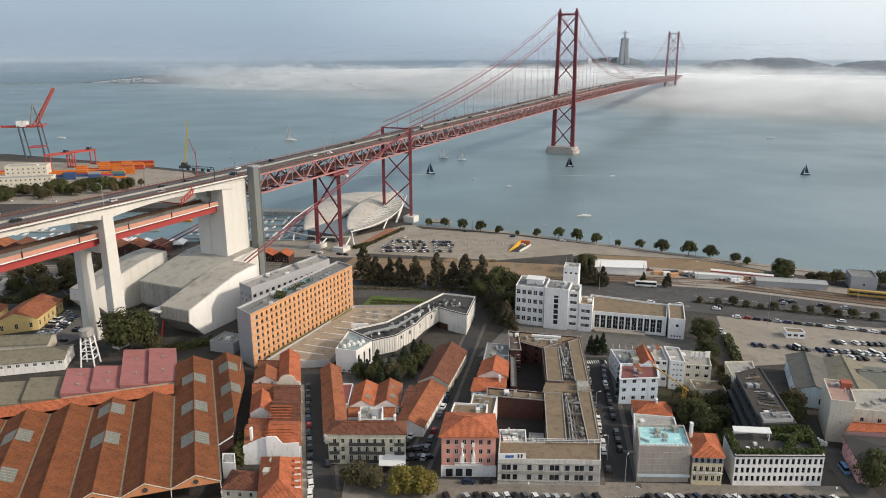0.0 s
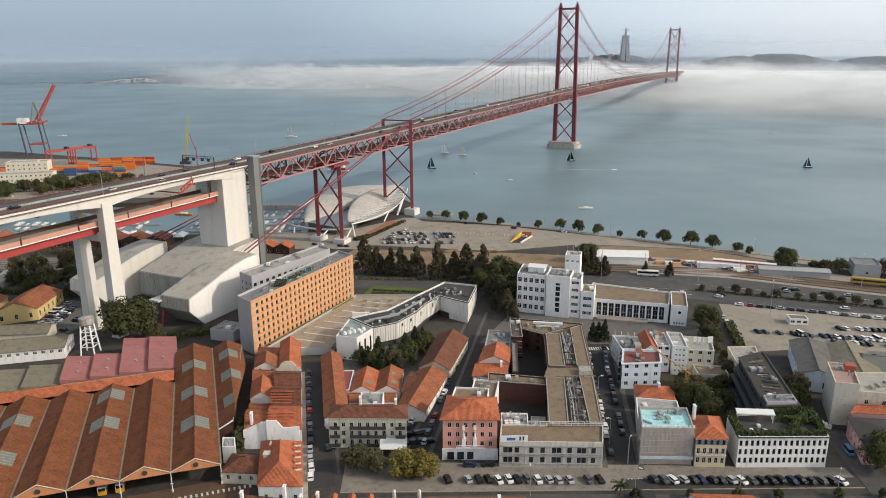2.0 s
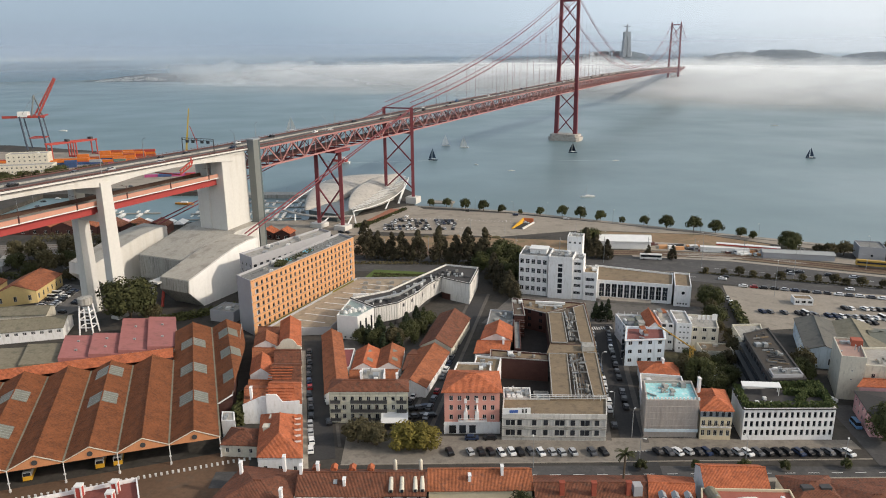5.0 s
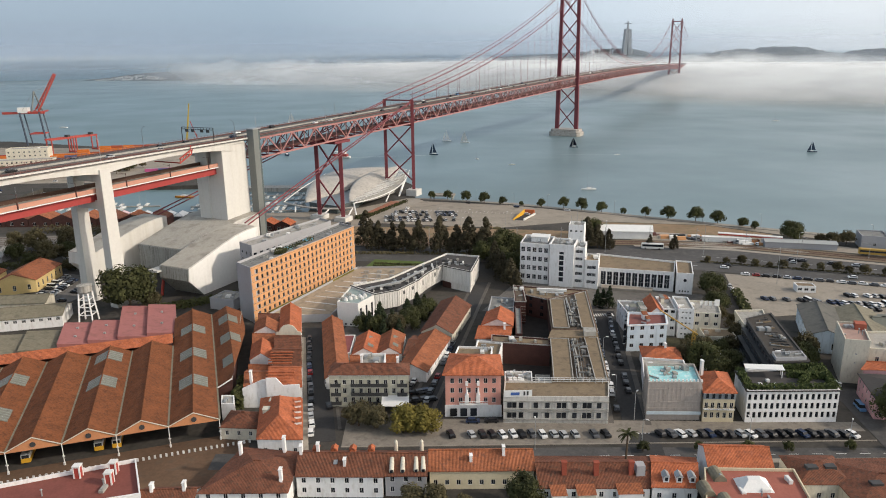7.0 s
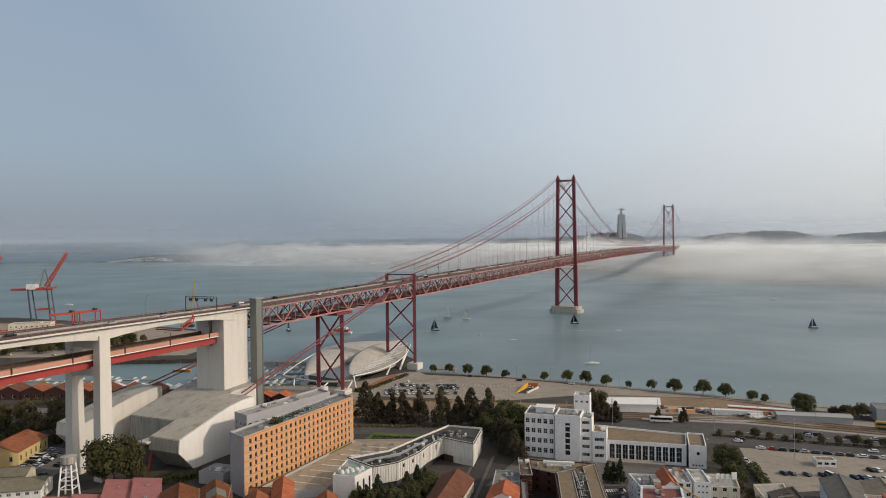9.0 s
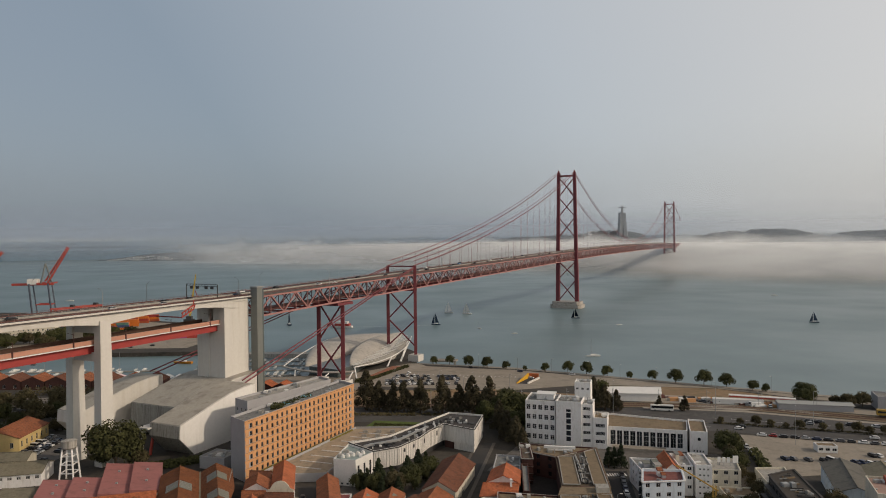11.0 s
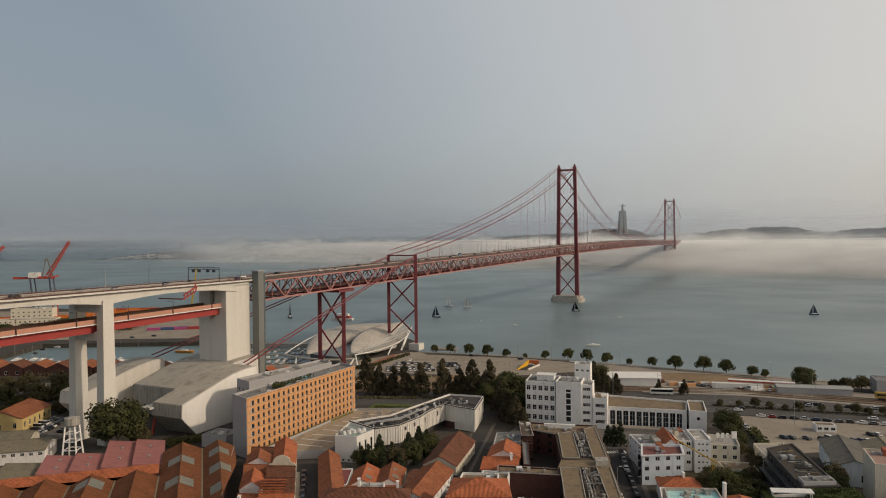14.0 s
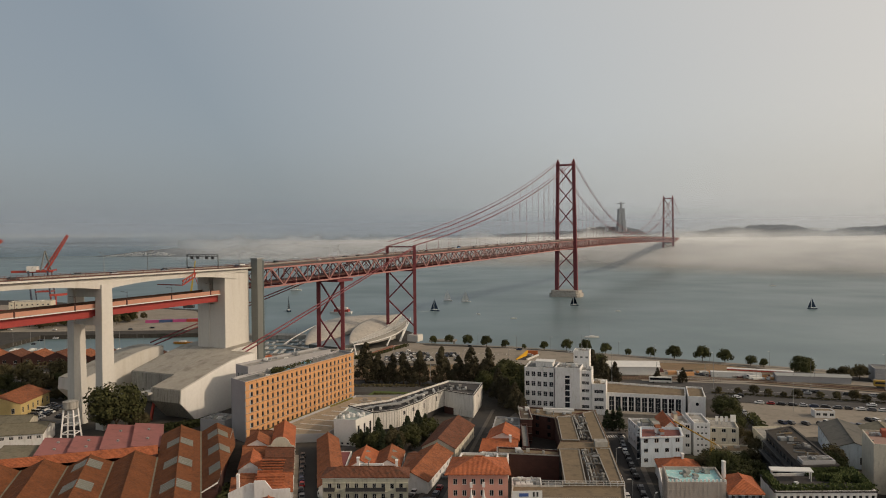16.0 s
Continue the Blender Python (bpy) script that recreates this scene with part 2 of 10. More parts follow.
def water_mat():
    m = mat("estuary_water", (0.122, 0.184, 0.196), 0.32, 0.08, 0.004, 0.02, spec=0.5)
    n, l = m.node_tree.nodes, m.node_tree.links
    p = n["Principled BSDF"]
    geo = n.new("ShaderNodeNewGeometry")
    heights = []
    for s, d in ((0.05, 4), (0.5, 3)):
        t = n.new("ShaderNodeTexNoise"); t.inputs["Scale"].default_value, t.inputs["Detail"].default_value = s, d
        st = n.new("ShaderNodeVectorMath"); st.operation = "MULTIPLY"; st.inputs[1].default_value = (0.6, 1.6, 1)
        l.new(geo.outputs["Position"], st.inputs[0]); l.new(st.outputs[0], t.inputs["Vector"]); heights.append(t)
    b = n.new("ShaderNodeBump"); b.inputs["Strength"].default_value, b.inputs["Distance"].default_value = 0.06, 1.0
    b2_ = n.new("ShaderNodeBump"); b2_.inputs["Strength"].default_value, b2_.inputs["Distance"].default_value = 0.2, 0.25
    l.new(heights[0].outputs["Fac"], b.inputs["Height"]); l.new(heights[1].outputs["Fac"], b2_.inputs["Height"])
    l.new(b.outputs[0], b2_.inputs["Normal"]); l.new(b2_.outputs[0], p.inputs["Normal"])
    r = n.new("ShaderNodeTexNoise"); r.inputs["Scale"].default_value = 0.006; r.inputs["Detail"].default_value = 4
    mr = n.new("ShaderNodeMapRange"); mr.inputs[1].default_value, mr.inputs[2].default_value = 0.35, 0.7
    mr.inputs[3].default_value, mr.inputs[4].default_value = 0.32, 0.46
    l.new(geo.outputs["Position"], r.inputs["Vector"]); l.new(r.outputs["Fac"], mr.inputs[0]); l.new(mr.outputs[0], p.inputs["Roughness"])
    return m
WATER = water_mat()


def fog_mat(name, top, soft, dense, col=(0.86, 0.87, 0.88), wisp=40.0, x0=None, x1=None, bottom=None, level=False, patchy=0.0):
    """Fog that is dense below a height and thins out above it, with a ragged top; x0 to x1: thins out sideways."""
    m = bpy.data.materials.new(name)
    m.use_nodes = True
    n, l = m.node_tree.nodes, m.node_tree.links
    n.remove(n["Principled BSDF"])
    geo, sep = n.new("ShaderNodeNewGeometry"), n.new("ShaderNodeSeparateXYZ")
    l.new(geo.outputs["Position"], sep.inputs[0])
    t = n.new("ShaderNodeTexNoise"); t.inputs["Scale"].default_value, t.inputs["Detail"].default_value = 0.004, 6
    st = n.new("ShaderNodeVectorMath"); st.operation = "MULTIPLY"; st.inputs[1].default_value = (1, 1, 2.6)
    l.new(geo.outputs["Position"], st.inputs[0]); l.new(st.outputs[0], t.inputs["Vector"])
    ns = n.new("ShaderNodeMath"); ns.operation = "MULTIPLY_ADD"; ns.inputs[1].default_value, ns.inputs[2].default_value = wisp * 2, -wisp
    l.new(t.outputs["Fac"], ns.inputs[0])
    zz = n.new("ShaderNodeMath"); zz.operation = "ADD"
    l.new(sep.outputs["Z"], zz.inputs[0]); l.new(ns.outputs[0], zz.inputs[1])
    up = n.new("ShaderNodeMapRange"); up.interpolation_type = "SMOOTHSTEP"
    up.inputs[1].default_value, up.inputs[2].default_value = top + soft, top - soft
    up.inputs[4].default_value = dense
    l.new(zz.outputs[0], up.inputs[0])
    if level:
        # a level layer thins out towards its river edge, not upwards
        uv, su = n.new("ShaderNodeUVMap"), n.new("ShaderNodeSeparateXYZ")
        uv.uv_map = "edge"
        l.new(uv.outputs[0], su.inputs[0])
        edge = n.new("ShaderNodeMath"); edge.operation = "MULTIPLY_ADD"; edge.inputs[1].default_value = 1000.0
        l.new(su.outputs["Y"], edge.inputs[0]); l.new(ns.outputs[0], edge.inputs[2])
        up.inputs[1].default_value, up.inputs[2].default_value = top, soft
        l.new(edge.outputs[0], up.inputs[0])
    fac = up.outputs[0]
    def times(a, b):
        q = n.new("ShaderNodeMath"); q.operation = "MULTIPLY"
        l.new(a, q.inputs[0]); l.new(b, q.inputs[1])
        return q.outputs[0]
    if x0 is not None:
        side = n.new("ShaderNodeMapRange"); side.interpolation_type = "SMOOTHSTEP"
        side.inputs[1].default_value, side.inputs[2].default_value = x0, x1
        l.new(sep.outputs["X"], side.inputs[0]); fac = times(fac, side.outputs[0])
    if patchy:
        # the bank is thicker in some places than in others
        pn, pm = n.new("ShaderNodeTexNoise"), n.new("ShaderNodeMapRange")
        pn.inputs["Scale"].default_value, pn.inputs["Detail"].default_value, pn.inputs["Roughness"].default_value = 0.0030, 7, 0.62
        ps = n.new("ShaderNodeVectorMath"); ps.operation = "MULTIPLY"; ps.inputs[1].default_value = (1, 1, 5)
        l.new(geo.outputs["Position"], ps.inputs[0]); l.new(ps.outputs[0], pn.inputs["Vector"])
        pm.inputs[1].default_value, pm.inputs[2].default_value, pm.inputs[3].default_value = 0.36, 0.62, 1 - patchy
        l.new(pn.outputs["Fac"], pm.inputs[0]); fac = times(fac, pm.outputs[0])
    if bottom is not None:
        low = n.new("ShaderNodeMapRange"); low.interpolation_type = "SMOOTHSTEP"
        low.inputs[1].default_value, low.inputs[2].default_value = bottom[0], bottom[1]
        l.new(zz.outputs[0], low.inputs[0]); fac = times(fac, low.outputs[0])
    d, tl, tr = n.new("ShaderNodeBsdfDiffuse"), n.new("ShaderNodeBsdfTranslucent"), n.new("ShaderNodeBsdfTransparent")
    d.inputs[0].default_value = tl.inputs[0].default_value = (*(c * 0.5 for c in col), 1)
    # droplets scatter the light that falls on the bank from above, whichever way the sheet faces
    for sh, sg in ((d, 1), (tl, -1)):
        up_ = n.new("ShaderNodeCombineXYZ")
        for k, c in enumerate((0.35, -0.15, 0.92)):
            up_.inputs[k].default_value = c * sg
        l.new(up_.outputs[0], sh.inputs["Normal"])
    mx1, mx2 = n.new("ShaderNodeAddShader"), n.new("ShaderNodeMixShader")
    l.new(d.outputs[0], mx1.inputs[0])
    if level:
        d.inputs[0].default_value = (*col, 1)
    else:
        l.new(tl.outputs[0], mx1.inputs[1])
    l.new(fac, mx2.inputs[0]); l.new(tr.outputs[0], mx2.inputs[1]); l.new(mx1.outputs[0], mx2.inputs[2])
    l.new(mx2.outputs[0], n["Material Output"].inputs[0])
    return m

# ---- mesh helpers ----
G = 3.5                              # street level above the water
WORLD_OF = {}

def box(bm, x0, y0, z0, x1, y1, z1):
    v = [bm.verts.new((x, y, z)) for z in (z0, z1) for x, y in ((x0, y0), (x1, y0), (x1, y1), (x0, y1))]
    for f in ((3, 2, 1, 0), (4, 5, 6, 7), (0, 1, 5, 4), (1, 2, 6, 5), (2, 3, 7, 6), (3, 0, 4, 7)):
        bm.faces.new([v[i] for i in f])
    return v

def prism(bm, poly, z0, z1, top=True, bottom=True):
    """An upright prism over a plan polygon (counterclockwise); z1 may be a list with a height for each corner."""
    zs = z1 if isinstance(z1, (list, tuple)) else [z1] * len(poly)
    lo = [bm.verts.new((x, y, z0)) for x, y in poly]
    hi = [bm.verts.new((x, y, z)) for (x, y), z in zip(poly, zs)]
    n = len(poly)
    for i in range(n):
        bm.faces.new((lo[i], lo[(i + 1) % n], hi[(i + 1) % n], hi[i]))
    if top:
        bm.faces.new(hi)
    if bottom:
        bm.faces.new(lo[::-1])

def beam(bm, p, q, w, h=None):
    """A bar of rectangular section from p to q."""
    p, q = Vector(p), Vector(q)
    h = h or w
    d = (q - p).normalized()
    a = d.cross(Vector((0, 0, 1)))
    a = a.normalized() if a.length > 1e-4 else Vector((1, 0, 0))
    b = a.cross(d)
    v = [bm.verts.new(e + a * (sx * w / 2) + b * (sy * h / 2)) for e in (p, q) for sx, sy in ((-1, -1), (1, -1), (1, 1), (-1, 1))]
    for f in ((0, 1, 2, 3), (7, 6, 5, 4), (0, 4, 5, 1), (1, 5, 6, 2), (2, 6, 7, 3), (3, 7, 4, 0)):
        bm.faces.new([v[i] for i in f])

def rod(bm, p, q, r0, r1=None, n=8):
    """A round bar, which may taper."""
    p, q = Vector(p), Vector(q)
    r1 = r0 if r1 is None else r1
    d = (q - p).normalized()
    a = d.cross(Vector((0, 0, 1)))
    a = a.normalized() if a.length > 1e-4 else Vector((1, 0, 0))
    b = d.cross(a)
    lo = [bm.verts.new(p + (a * math.cos(t) + b * math.sin(t)) * r0) for t in (2 * math.pi * i / n for i in range(n))]
    hi = [bm.verts.new(q + (a * math.cos(t) + b * math.sin(t)) * r1) for t in (2 * math.pi * i / n for i in range(n))]
    for i in range(n):
        bm.faces.new((lo[i], lo[(i + 1) % n], hi[(i + 1) % n], hi[i]))
    bm.faces.new(lo[::-1]); bm.faces.new(hi)

def quad(bm, *pts):
    return bm.faces.new([bm.verts.new(p) for p in pts])

def mesh_of(name, bm, material):
    bmesh.ops.recalc_face_normals(bm, faces=bm.faces)
    me = bpy.data.meshes.new(name)
    bm.to_mesh(me); bm.free()
    for m in (material if isinstance(material, (list, tuple)) else [material]):
        me.materials.append(m)
    return me

def thing(name, label, category, at=(0, 0, 0), group="", rz=0.0):
    ob = tagged(new(name), label, category, group)
    ob.matrix_basis = pose(*at, 0, 0, rz)
    ob.empty_display_size = 0.5
    WORLD_OF[ob] = ob.matrix_basis.copy()
    return ob

def hang(ob, parent, local=False, m=None):
    """Parents ob; its mesh is in world metres, or in its parent's with local."""
    ob.parent = parent
    base = WORLD_OF.get(parent, Matrix.Identity(4))
    ob.matrix_parent_inverse = Matrix.Identity(4) if local else base.inverted()
    ob.matrix_basis = m or Matrix.Identity(4)
    WORLD_OF[ob] = base @ ob.matrix_parent_inverse @ ob.matrix_basis
    return ob

def part(name, bm, material, parent, label="", local=False):
    ob = new(name, mesh_of(name, bm, material) if isinstance(bm, bmesh.types.BMesh) else bm)
    if label:
        ob["label"] = label
    return hang(ob, parent, local)

def solo(name, bm, material, label, category, kind="", group=""):
    return tagged(new(name, mesh_of(name, bm, material)), label, category, group, kind)

def lerp(p, q, t):
    return tuple(a + (b - a) * t for a, b in zip(p, q))


def thing_mesh(name, bm, material, label, category, group=""):
    """A thing whose main body is itself the top-level mesh."""
    ob = tagged(new(name, mesh_of(name, bm, material)), label, category, group)
    WORLD_OF[ob] = Matrix.Identity(4)
    return ob

def loft(bm, sections, closed_ends=True):
    """A skin through equal rings of points."""
    rings = [[bm.verts.new(p) for p in s] for s in sections]
    for a, b in zip(rings, rings[1:]):
        n = len(a)
        for i in range(n):
            bm.faces.new((a[i], a[(i + 1) % n], b[(i + 1) % n], b[i]))
    if closed_ends:
        bm.faces.new(rings[0][::-1]); bm.faces.new(rings[-1])

# ---- ground, water, roads ----
bm = bmesh.new()
bmesh.ops.create_circle(bm, cap_ends=True, segments=96, radius=4900)
solo("water", bm, WATER, "calm grey-green estuary water with faint ripples", "water", "structure")

SHORE = [(-4200, -2500), (4200, -2500), (4200, -1880), (275, 394), (187, 445), (118, 487.6), (65, 520), (-7.7, 545), (-10, 600), (-25, 640),
         (-60, 640), (-84, 600), (-84, 500), (-330, 495), (-330, 615), (-196, 618), (-190, 700), (-250, 820), (-400, 905), (-560, 985), (-4200, 1500)]
bm = bmesh.new()
prism(bm, SHORE, -3, G)
solo("ground", bm, GROUND, "dusty grey-brown city ground up to the quay wall", "ground", "structure")

def sheet(name, poly, z, material, label, category, thick=0.3):
    bm = bmesh.new()
    prism(bm, poly, z - thick, z)
    return solo(name, bm, material, label, category, "structure")

def strip(p, q, w0, w1):
    """Plan polygon of a strip from p to q, w0 to its left and w1 to its right."""
    d = (Vector(q) - Vector(p)).normalized()
    n = Vector((d.y, -d.x))
    p, q = Vector(p), Vector(q)
    return [tuple(p - n * w0), tuple(p + n * w1), tuple(q + n * w1), tuple(q - n * w0)]

sheet("road_front", [(-60, 171), (-60, 179), (40, 178), (160, 172), (160, 166), (60, 171)], G + 0.05, ASPHALT, "grey asphalt street before the front houses", "road")
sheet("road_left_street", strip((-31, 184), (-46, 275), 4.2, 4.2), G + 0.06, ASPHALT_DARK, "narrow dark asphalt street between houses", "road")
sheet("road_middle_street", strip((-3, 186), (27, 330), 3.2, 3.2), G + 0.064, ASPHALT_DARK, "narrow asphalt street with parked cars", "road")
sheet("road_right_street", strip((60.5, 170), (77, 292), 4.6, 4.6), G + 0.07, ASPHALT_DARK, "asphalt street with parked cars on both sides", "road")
sheet("road_far_right_street", strip((131, 165), (136.4, 210), 4.0, 4.0), G + 0.07, ASPHALT, "side street past the white office", "road")
sheet("road_avenue_near", [(-90, 376), (46, 364), (140, 343), (216, 313), (420, 232), (420, 246), (222, 327), (146, 356.5), (46, 378), (-90, 389)], G + 0.05, ASPHALT, "broad riverside avenue, near carriageway", "road")
sheet("road_avenue_far", [(-90, 391), (46, 380), (146, 358.5), (224, 329), (420, 248), (420, 268), (236, 345), (171, 378), (120, 391), (-90, 404)], G + 0.054, ASPHALT, "broad riverside avenue, far carriageway", "road")
sheet("pavement_avenue_edge", [(120, 391.2), (171, 378.2), (236, 345.2), (420, 268.2), (420, 271), (238, 348.4), (172, 382), (120, 394)], G + 0.09, PAVING, "pale stone footway along the avenue", "pavement")
sheet("pavement_front", [(-25, 181), (57, 179.2), (60, 184.8), (128, 182.8), (128, 188), (-25, 197.5)], G + 0.12, mat("worn_front_paving", (0.225, 0.2, 0.168), 0.92, 0.2, 0.15, 1.5, stain=(0.165, 0.147, 0.125)), "worn stone pavement with parking before the houses", "pavement")
sheet("pavement_office", [(24, 290), (128, 284), (126, 306), (44, 330)], G + 0.1, LOT_GREY, "worn forecourt of the white office", "pavement")
sheet("pavement_car_park", [(133, 275), (165, 278), (300, 250), (300, 296), (149.5, 336)], G + 0.1, LOT, "large worn public car park", "pavement")
sheet("pavement_river_car_park", [(-38, 462), (48, 442), (104, 456), (112, 482), (60, 512), (-2, 531)], G + 0.1, LOT, "large riverside car park with worn surface", "pavement")
sheet("pavement_quay", [(-4, 540), (62, 515), (115, 483), (184, 440.5), (272, 390), (600, 200), (602, 206), (275, 393.5), (187, 444.5), (118, 487), (65, 519.5), (-7, 544.5)], G + 0.14, PAVING, "pale stone quay walk along the river", "pavement")
sheet("pavement_earth_strip", [(-60, 414), (90, 405), (100, 428), (40, 440), (-45, 452)], G + 0.06, EARTH, "strip of dry brown earth", "ground")
sheet("pavement_dry_lawn", [(106, 455), (118, 430), (205, 402), (210, 412), (180, 438)], G + 0.08, EARTH, "dry brown lawn beside the quay", "ground")
sheet("pavement_railway_bed", [(-60, 405), (118, 394.5), (174, 383), (240, 350), (430, 272), (430, 284), (244, 361), (178, 394), (120, 405), (-60, 412)], G + 0.09, mat("rusty_ballast", (0.17, 0.125, 0.085), 1, 0.25, 0.1, 1.5), "railway track bed with brown ballast", "railway")
sheet("pavement_construction", [(122, 406), (180, 395.5), (246, 362.5), (252, 370), (215, 398), (140, 424)], G + 0.1, PAVING, "pale construction yard by the railway", "ground")
sheet("pavement_quay_road", [(100, 450), (108, 456), (181, 439), (213, 413), (240, 396), (246, 391), (272, 388.5), (184, 439.5), (115, 482), (104, 488)], G + 0.045, LOT, "worn road behind the quay walk", "road")
for k, q in enumerate(([(138, 397), (150, 391), (176, 391), (168, 396)], [(186, 385), (204, 372), (212, 370), (196, 388)], [(150, 389), (172, 382), (186, 384), (160, 391)])):
    sheet("pavement_crossing", q, G + 0.12 + k * 0.01, PAVING, "pale worn path across the tracks", "pavement")
sheet("pavement_plaza", [(-118, 456), (-40, 452), (-38, 463), (-1, 532), (-6, 543), (-14, 544), (-60, 500), (-83, 499), (-118, 497)], G + 0.045, LOT, "worn pale plaza round the pavilion", "pavement")
sheet("pavement_quay_path", [(-45, 466), (-37, 462), (-1.5, 533), (-9, 539)], G + 0.13, PAVING, "pale path beside the pavilion", "pavement")
sheet("pavement_yard", [(-150, 140), (-49, 158), (-52, 187), (-62, 189), (-150, 162)], G + 0.025, YARD, "brown dirt yard before the depot", "ground")
sheet("pavement_narrow_street", [(-34.9, 176), (-33.4, 176), (-48.2, 264), (-49.7, 264)], G + 0.15, PAVING, "pale stone footway of the narrow street", "pavement")
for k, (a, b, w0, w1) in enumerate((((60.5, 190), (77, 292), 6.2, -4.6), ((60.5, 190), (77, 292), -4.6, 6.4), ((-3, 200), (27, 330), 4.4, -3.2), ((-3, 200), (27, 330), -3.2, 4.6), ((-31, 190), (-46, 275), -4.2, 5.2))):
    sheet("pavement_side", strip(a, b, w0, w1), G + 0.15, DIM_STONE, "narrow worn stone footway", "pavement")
sheet("pavement_block", [(-27, 214), (-8, 214), (-2, 250), (5, 290), (-30, 292), (-34, 272)], G + 0.035, LOT_GREY, "worn yards inside the block", "pavement")
sheet("pavement_near_side", [(62, 168.6), (132, 166.6), (132, 168.4), (62, 170.6)], G + 0.14, PAVING, "pale stone footway on the near side of the street", "pavement")
sheet("pavement_lawn", [(-35, 350.8), (20, 346), (24, 362), (-28, 374)], G + 0.07, GRASS, "clipped green lawn with dark hedges", "lawn")
sheet("pavement_port", [(-1200, 640), (-215, 640), (-205, 700), (-262, 812), (-402, 893), (-1200, 1020)], G + 0.05, LOT, "pale concrete port apron", "ground")
sheet("pavement_left_lot", [(-187, 318), (-166, 308), (-158, 330), (-166, 350), (-186, 358)], G + 0.06, LOT_GREY, "small grey car park under the viaduct", "pavement")
sheet("pavement_rear_lot", [(-212, 402), (-180, 388), (-172, 360), (-190, 366)], G + 0.06, LOT_GREY, "grey car park behind the viaduct column", "pavement")
sheet("pavement_rail_yard", [(-300, 412), (-90, 416), (-90, 446), (-300, 440)], G + 0.05, mat("grey_ballast", (0.19, 0.17, 0.145), 1, 0.25, 0.1, 1.5, stain=(0.13, 0.115, 0.095)), "grey railway yard under the viaduct", "railway")
for k in range(5):
    bm = bmesh.new(); beam(bm, (-300, 416 + k * 5, G + 0.15), (-90, 420 + k * 5, G + 0.15), 0.14, 0.14); solo("rail_track", bm, STEEL_DARK, "rusty steel rail in the yard", "rail", "structure")
for k, off in enumerate((-2.6, -1.2, 1.2, 2.6)):
    bm = bmesh.new()
    for a, b in (((-60, 408.5), (119, 399.7)), ((119, 399.7), (176, 388.5)), ((176, 388.5), (242, 355.5)), ((242, 355.5), (430, 278))):
        beam(bm, (a[0], a[1] + off, G + 0.16), (b[0], b[1] + off, G + 0.16), 0.12, 0.14)
    solo("rail_track", bm, STEEL_DARK, "rusty steel railway rail", "rail", "structure")
# kerbs
for p, q in (((-25, 181), (128, 177.5)), ((-90, 390), (46, 379)), ((46, 379), (146, 357.5)), ((146, 357.5), (223, 328))):
    bm = bmesh.new(); beam(bm, (*p, G + 0.1), (*q, G + 0.1), 0.3, 0.24)
    solo("kerb", bm, PAVING, "pale stone kerb", "kerb", "structure")
# lane and bay markings
def marks(name, p, q, n, length, w, label):
    bm = bmesh.new()
    d = (Vector(q) - Vector(p)).normalized()
    for i in range(n):
        c = Vector(p).lerp(Vector(q), (i + 0.5) / n)
        a, b = c - d * length / 2, c + d * length / 2
        beam(bm, (*a, G + 0.16), (*b, G + 0.16), w, 0.02)
    tagged(new(name, mesh_of(name, bm, PAINT)), label, "road marking", "", "structure")
marks("road_marking_avenue", (46, 371), (143, 350), 14, 3, 0.22, "white dashed lane line")
marks("road_marking_avenue_far", (148, 368), (230, 337), 12, 3, 0.22, "white dashed lane line")
marks("road_marking_front", (-20, 175), (150, 170), 26, 3, 0.18, "white dashed lane line")
def bays(p, q, n, depth, label="white parking bay lines"):
    bm = bmesh.new()
    d = (Vector(q) - Vector(p)).normalized()
    nn = Vector((-d.y, d.x))
    for i in range(n + 1):
        c = Vector(p).lerp(Vector(q), i / n)
        beam(bm, (*(c - nn * depth / 2), G + 0.17), (*(c + nn * depth / 2), G + 0.17), 0.14, 0.02)
    tagged(new("road_marking_bays", mesh_of("road_marking_bays", bm, PAINT)), label, "road marking", "", "structure")
bays((48, 309), (120, 291), 26, 5); bays((52, 300), (118, 286), 24, 5)
bays((-182.5, 322), (-183.5, 352), 11, 5); bays((-176.5, 317), (-177, 346), 10, 5); bays((-12, 500), (60, 484), 27, 5)
bays((176, 290), (280, 268), 36, 5)
for y0, x0 in ((186, 60.5), (282, 75)):
    bm = bmesh.new()
    for i in range(9):
        box(bm, x0 - 4.2 + i * 1.0, y0 - 1.6, G + 0.09, x0 - 3.7 + i * 1.0, y0 + 1.6, G + 0.11)
    solo("road_marking_crossing", bm, PAINT, "white zebra crossing", "road marking", "structure")

# ---- bridge ----
RAIL_BROWN = mat("pinkish_brown_steel", (0.20, 0.115, 0.10), 0.7, 0.15, 0.3, 1)
P3, AX, RT = Vector((-19.8, 561.7)), Vector((0.4502, 0.8929)), Vector((0.8929, -0.4502))
S_T1, S_T2, S_P2, S_SHAFT = 482.5, 1495.5, -98.0, -185.0
HALF = 11.0

def at(s, off, z):
    p = P3 + AX * s + RT * off
    return Vector((p.x, p.y, z))

def deck(s):
    """Road level along the bridge."""
    if s < S_SHAFT:
        return 69.0
    if s < S_T1:
        return 69.0 + 10.5 * (s - S_SHAFT) / (S_T1 - S_SHAFT)
    k = (s - S_T1) / (S_T2 - S_T1)
    return 79.5 + 4 * 3.0 * k * (1 - k) if k < 1 else 79.5 - 0.012 * (s - S_T2)

def plan(s0, s1, o0, o1):
    return [tuple(at(s, o, 0).xy) for s, o in ((s0, o0), (s0, o1), (s1, o1), (s1, o0))]

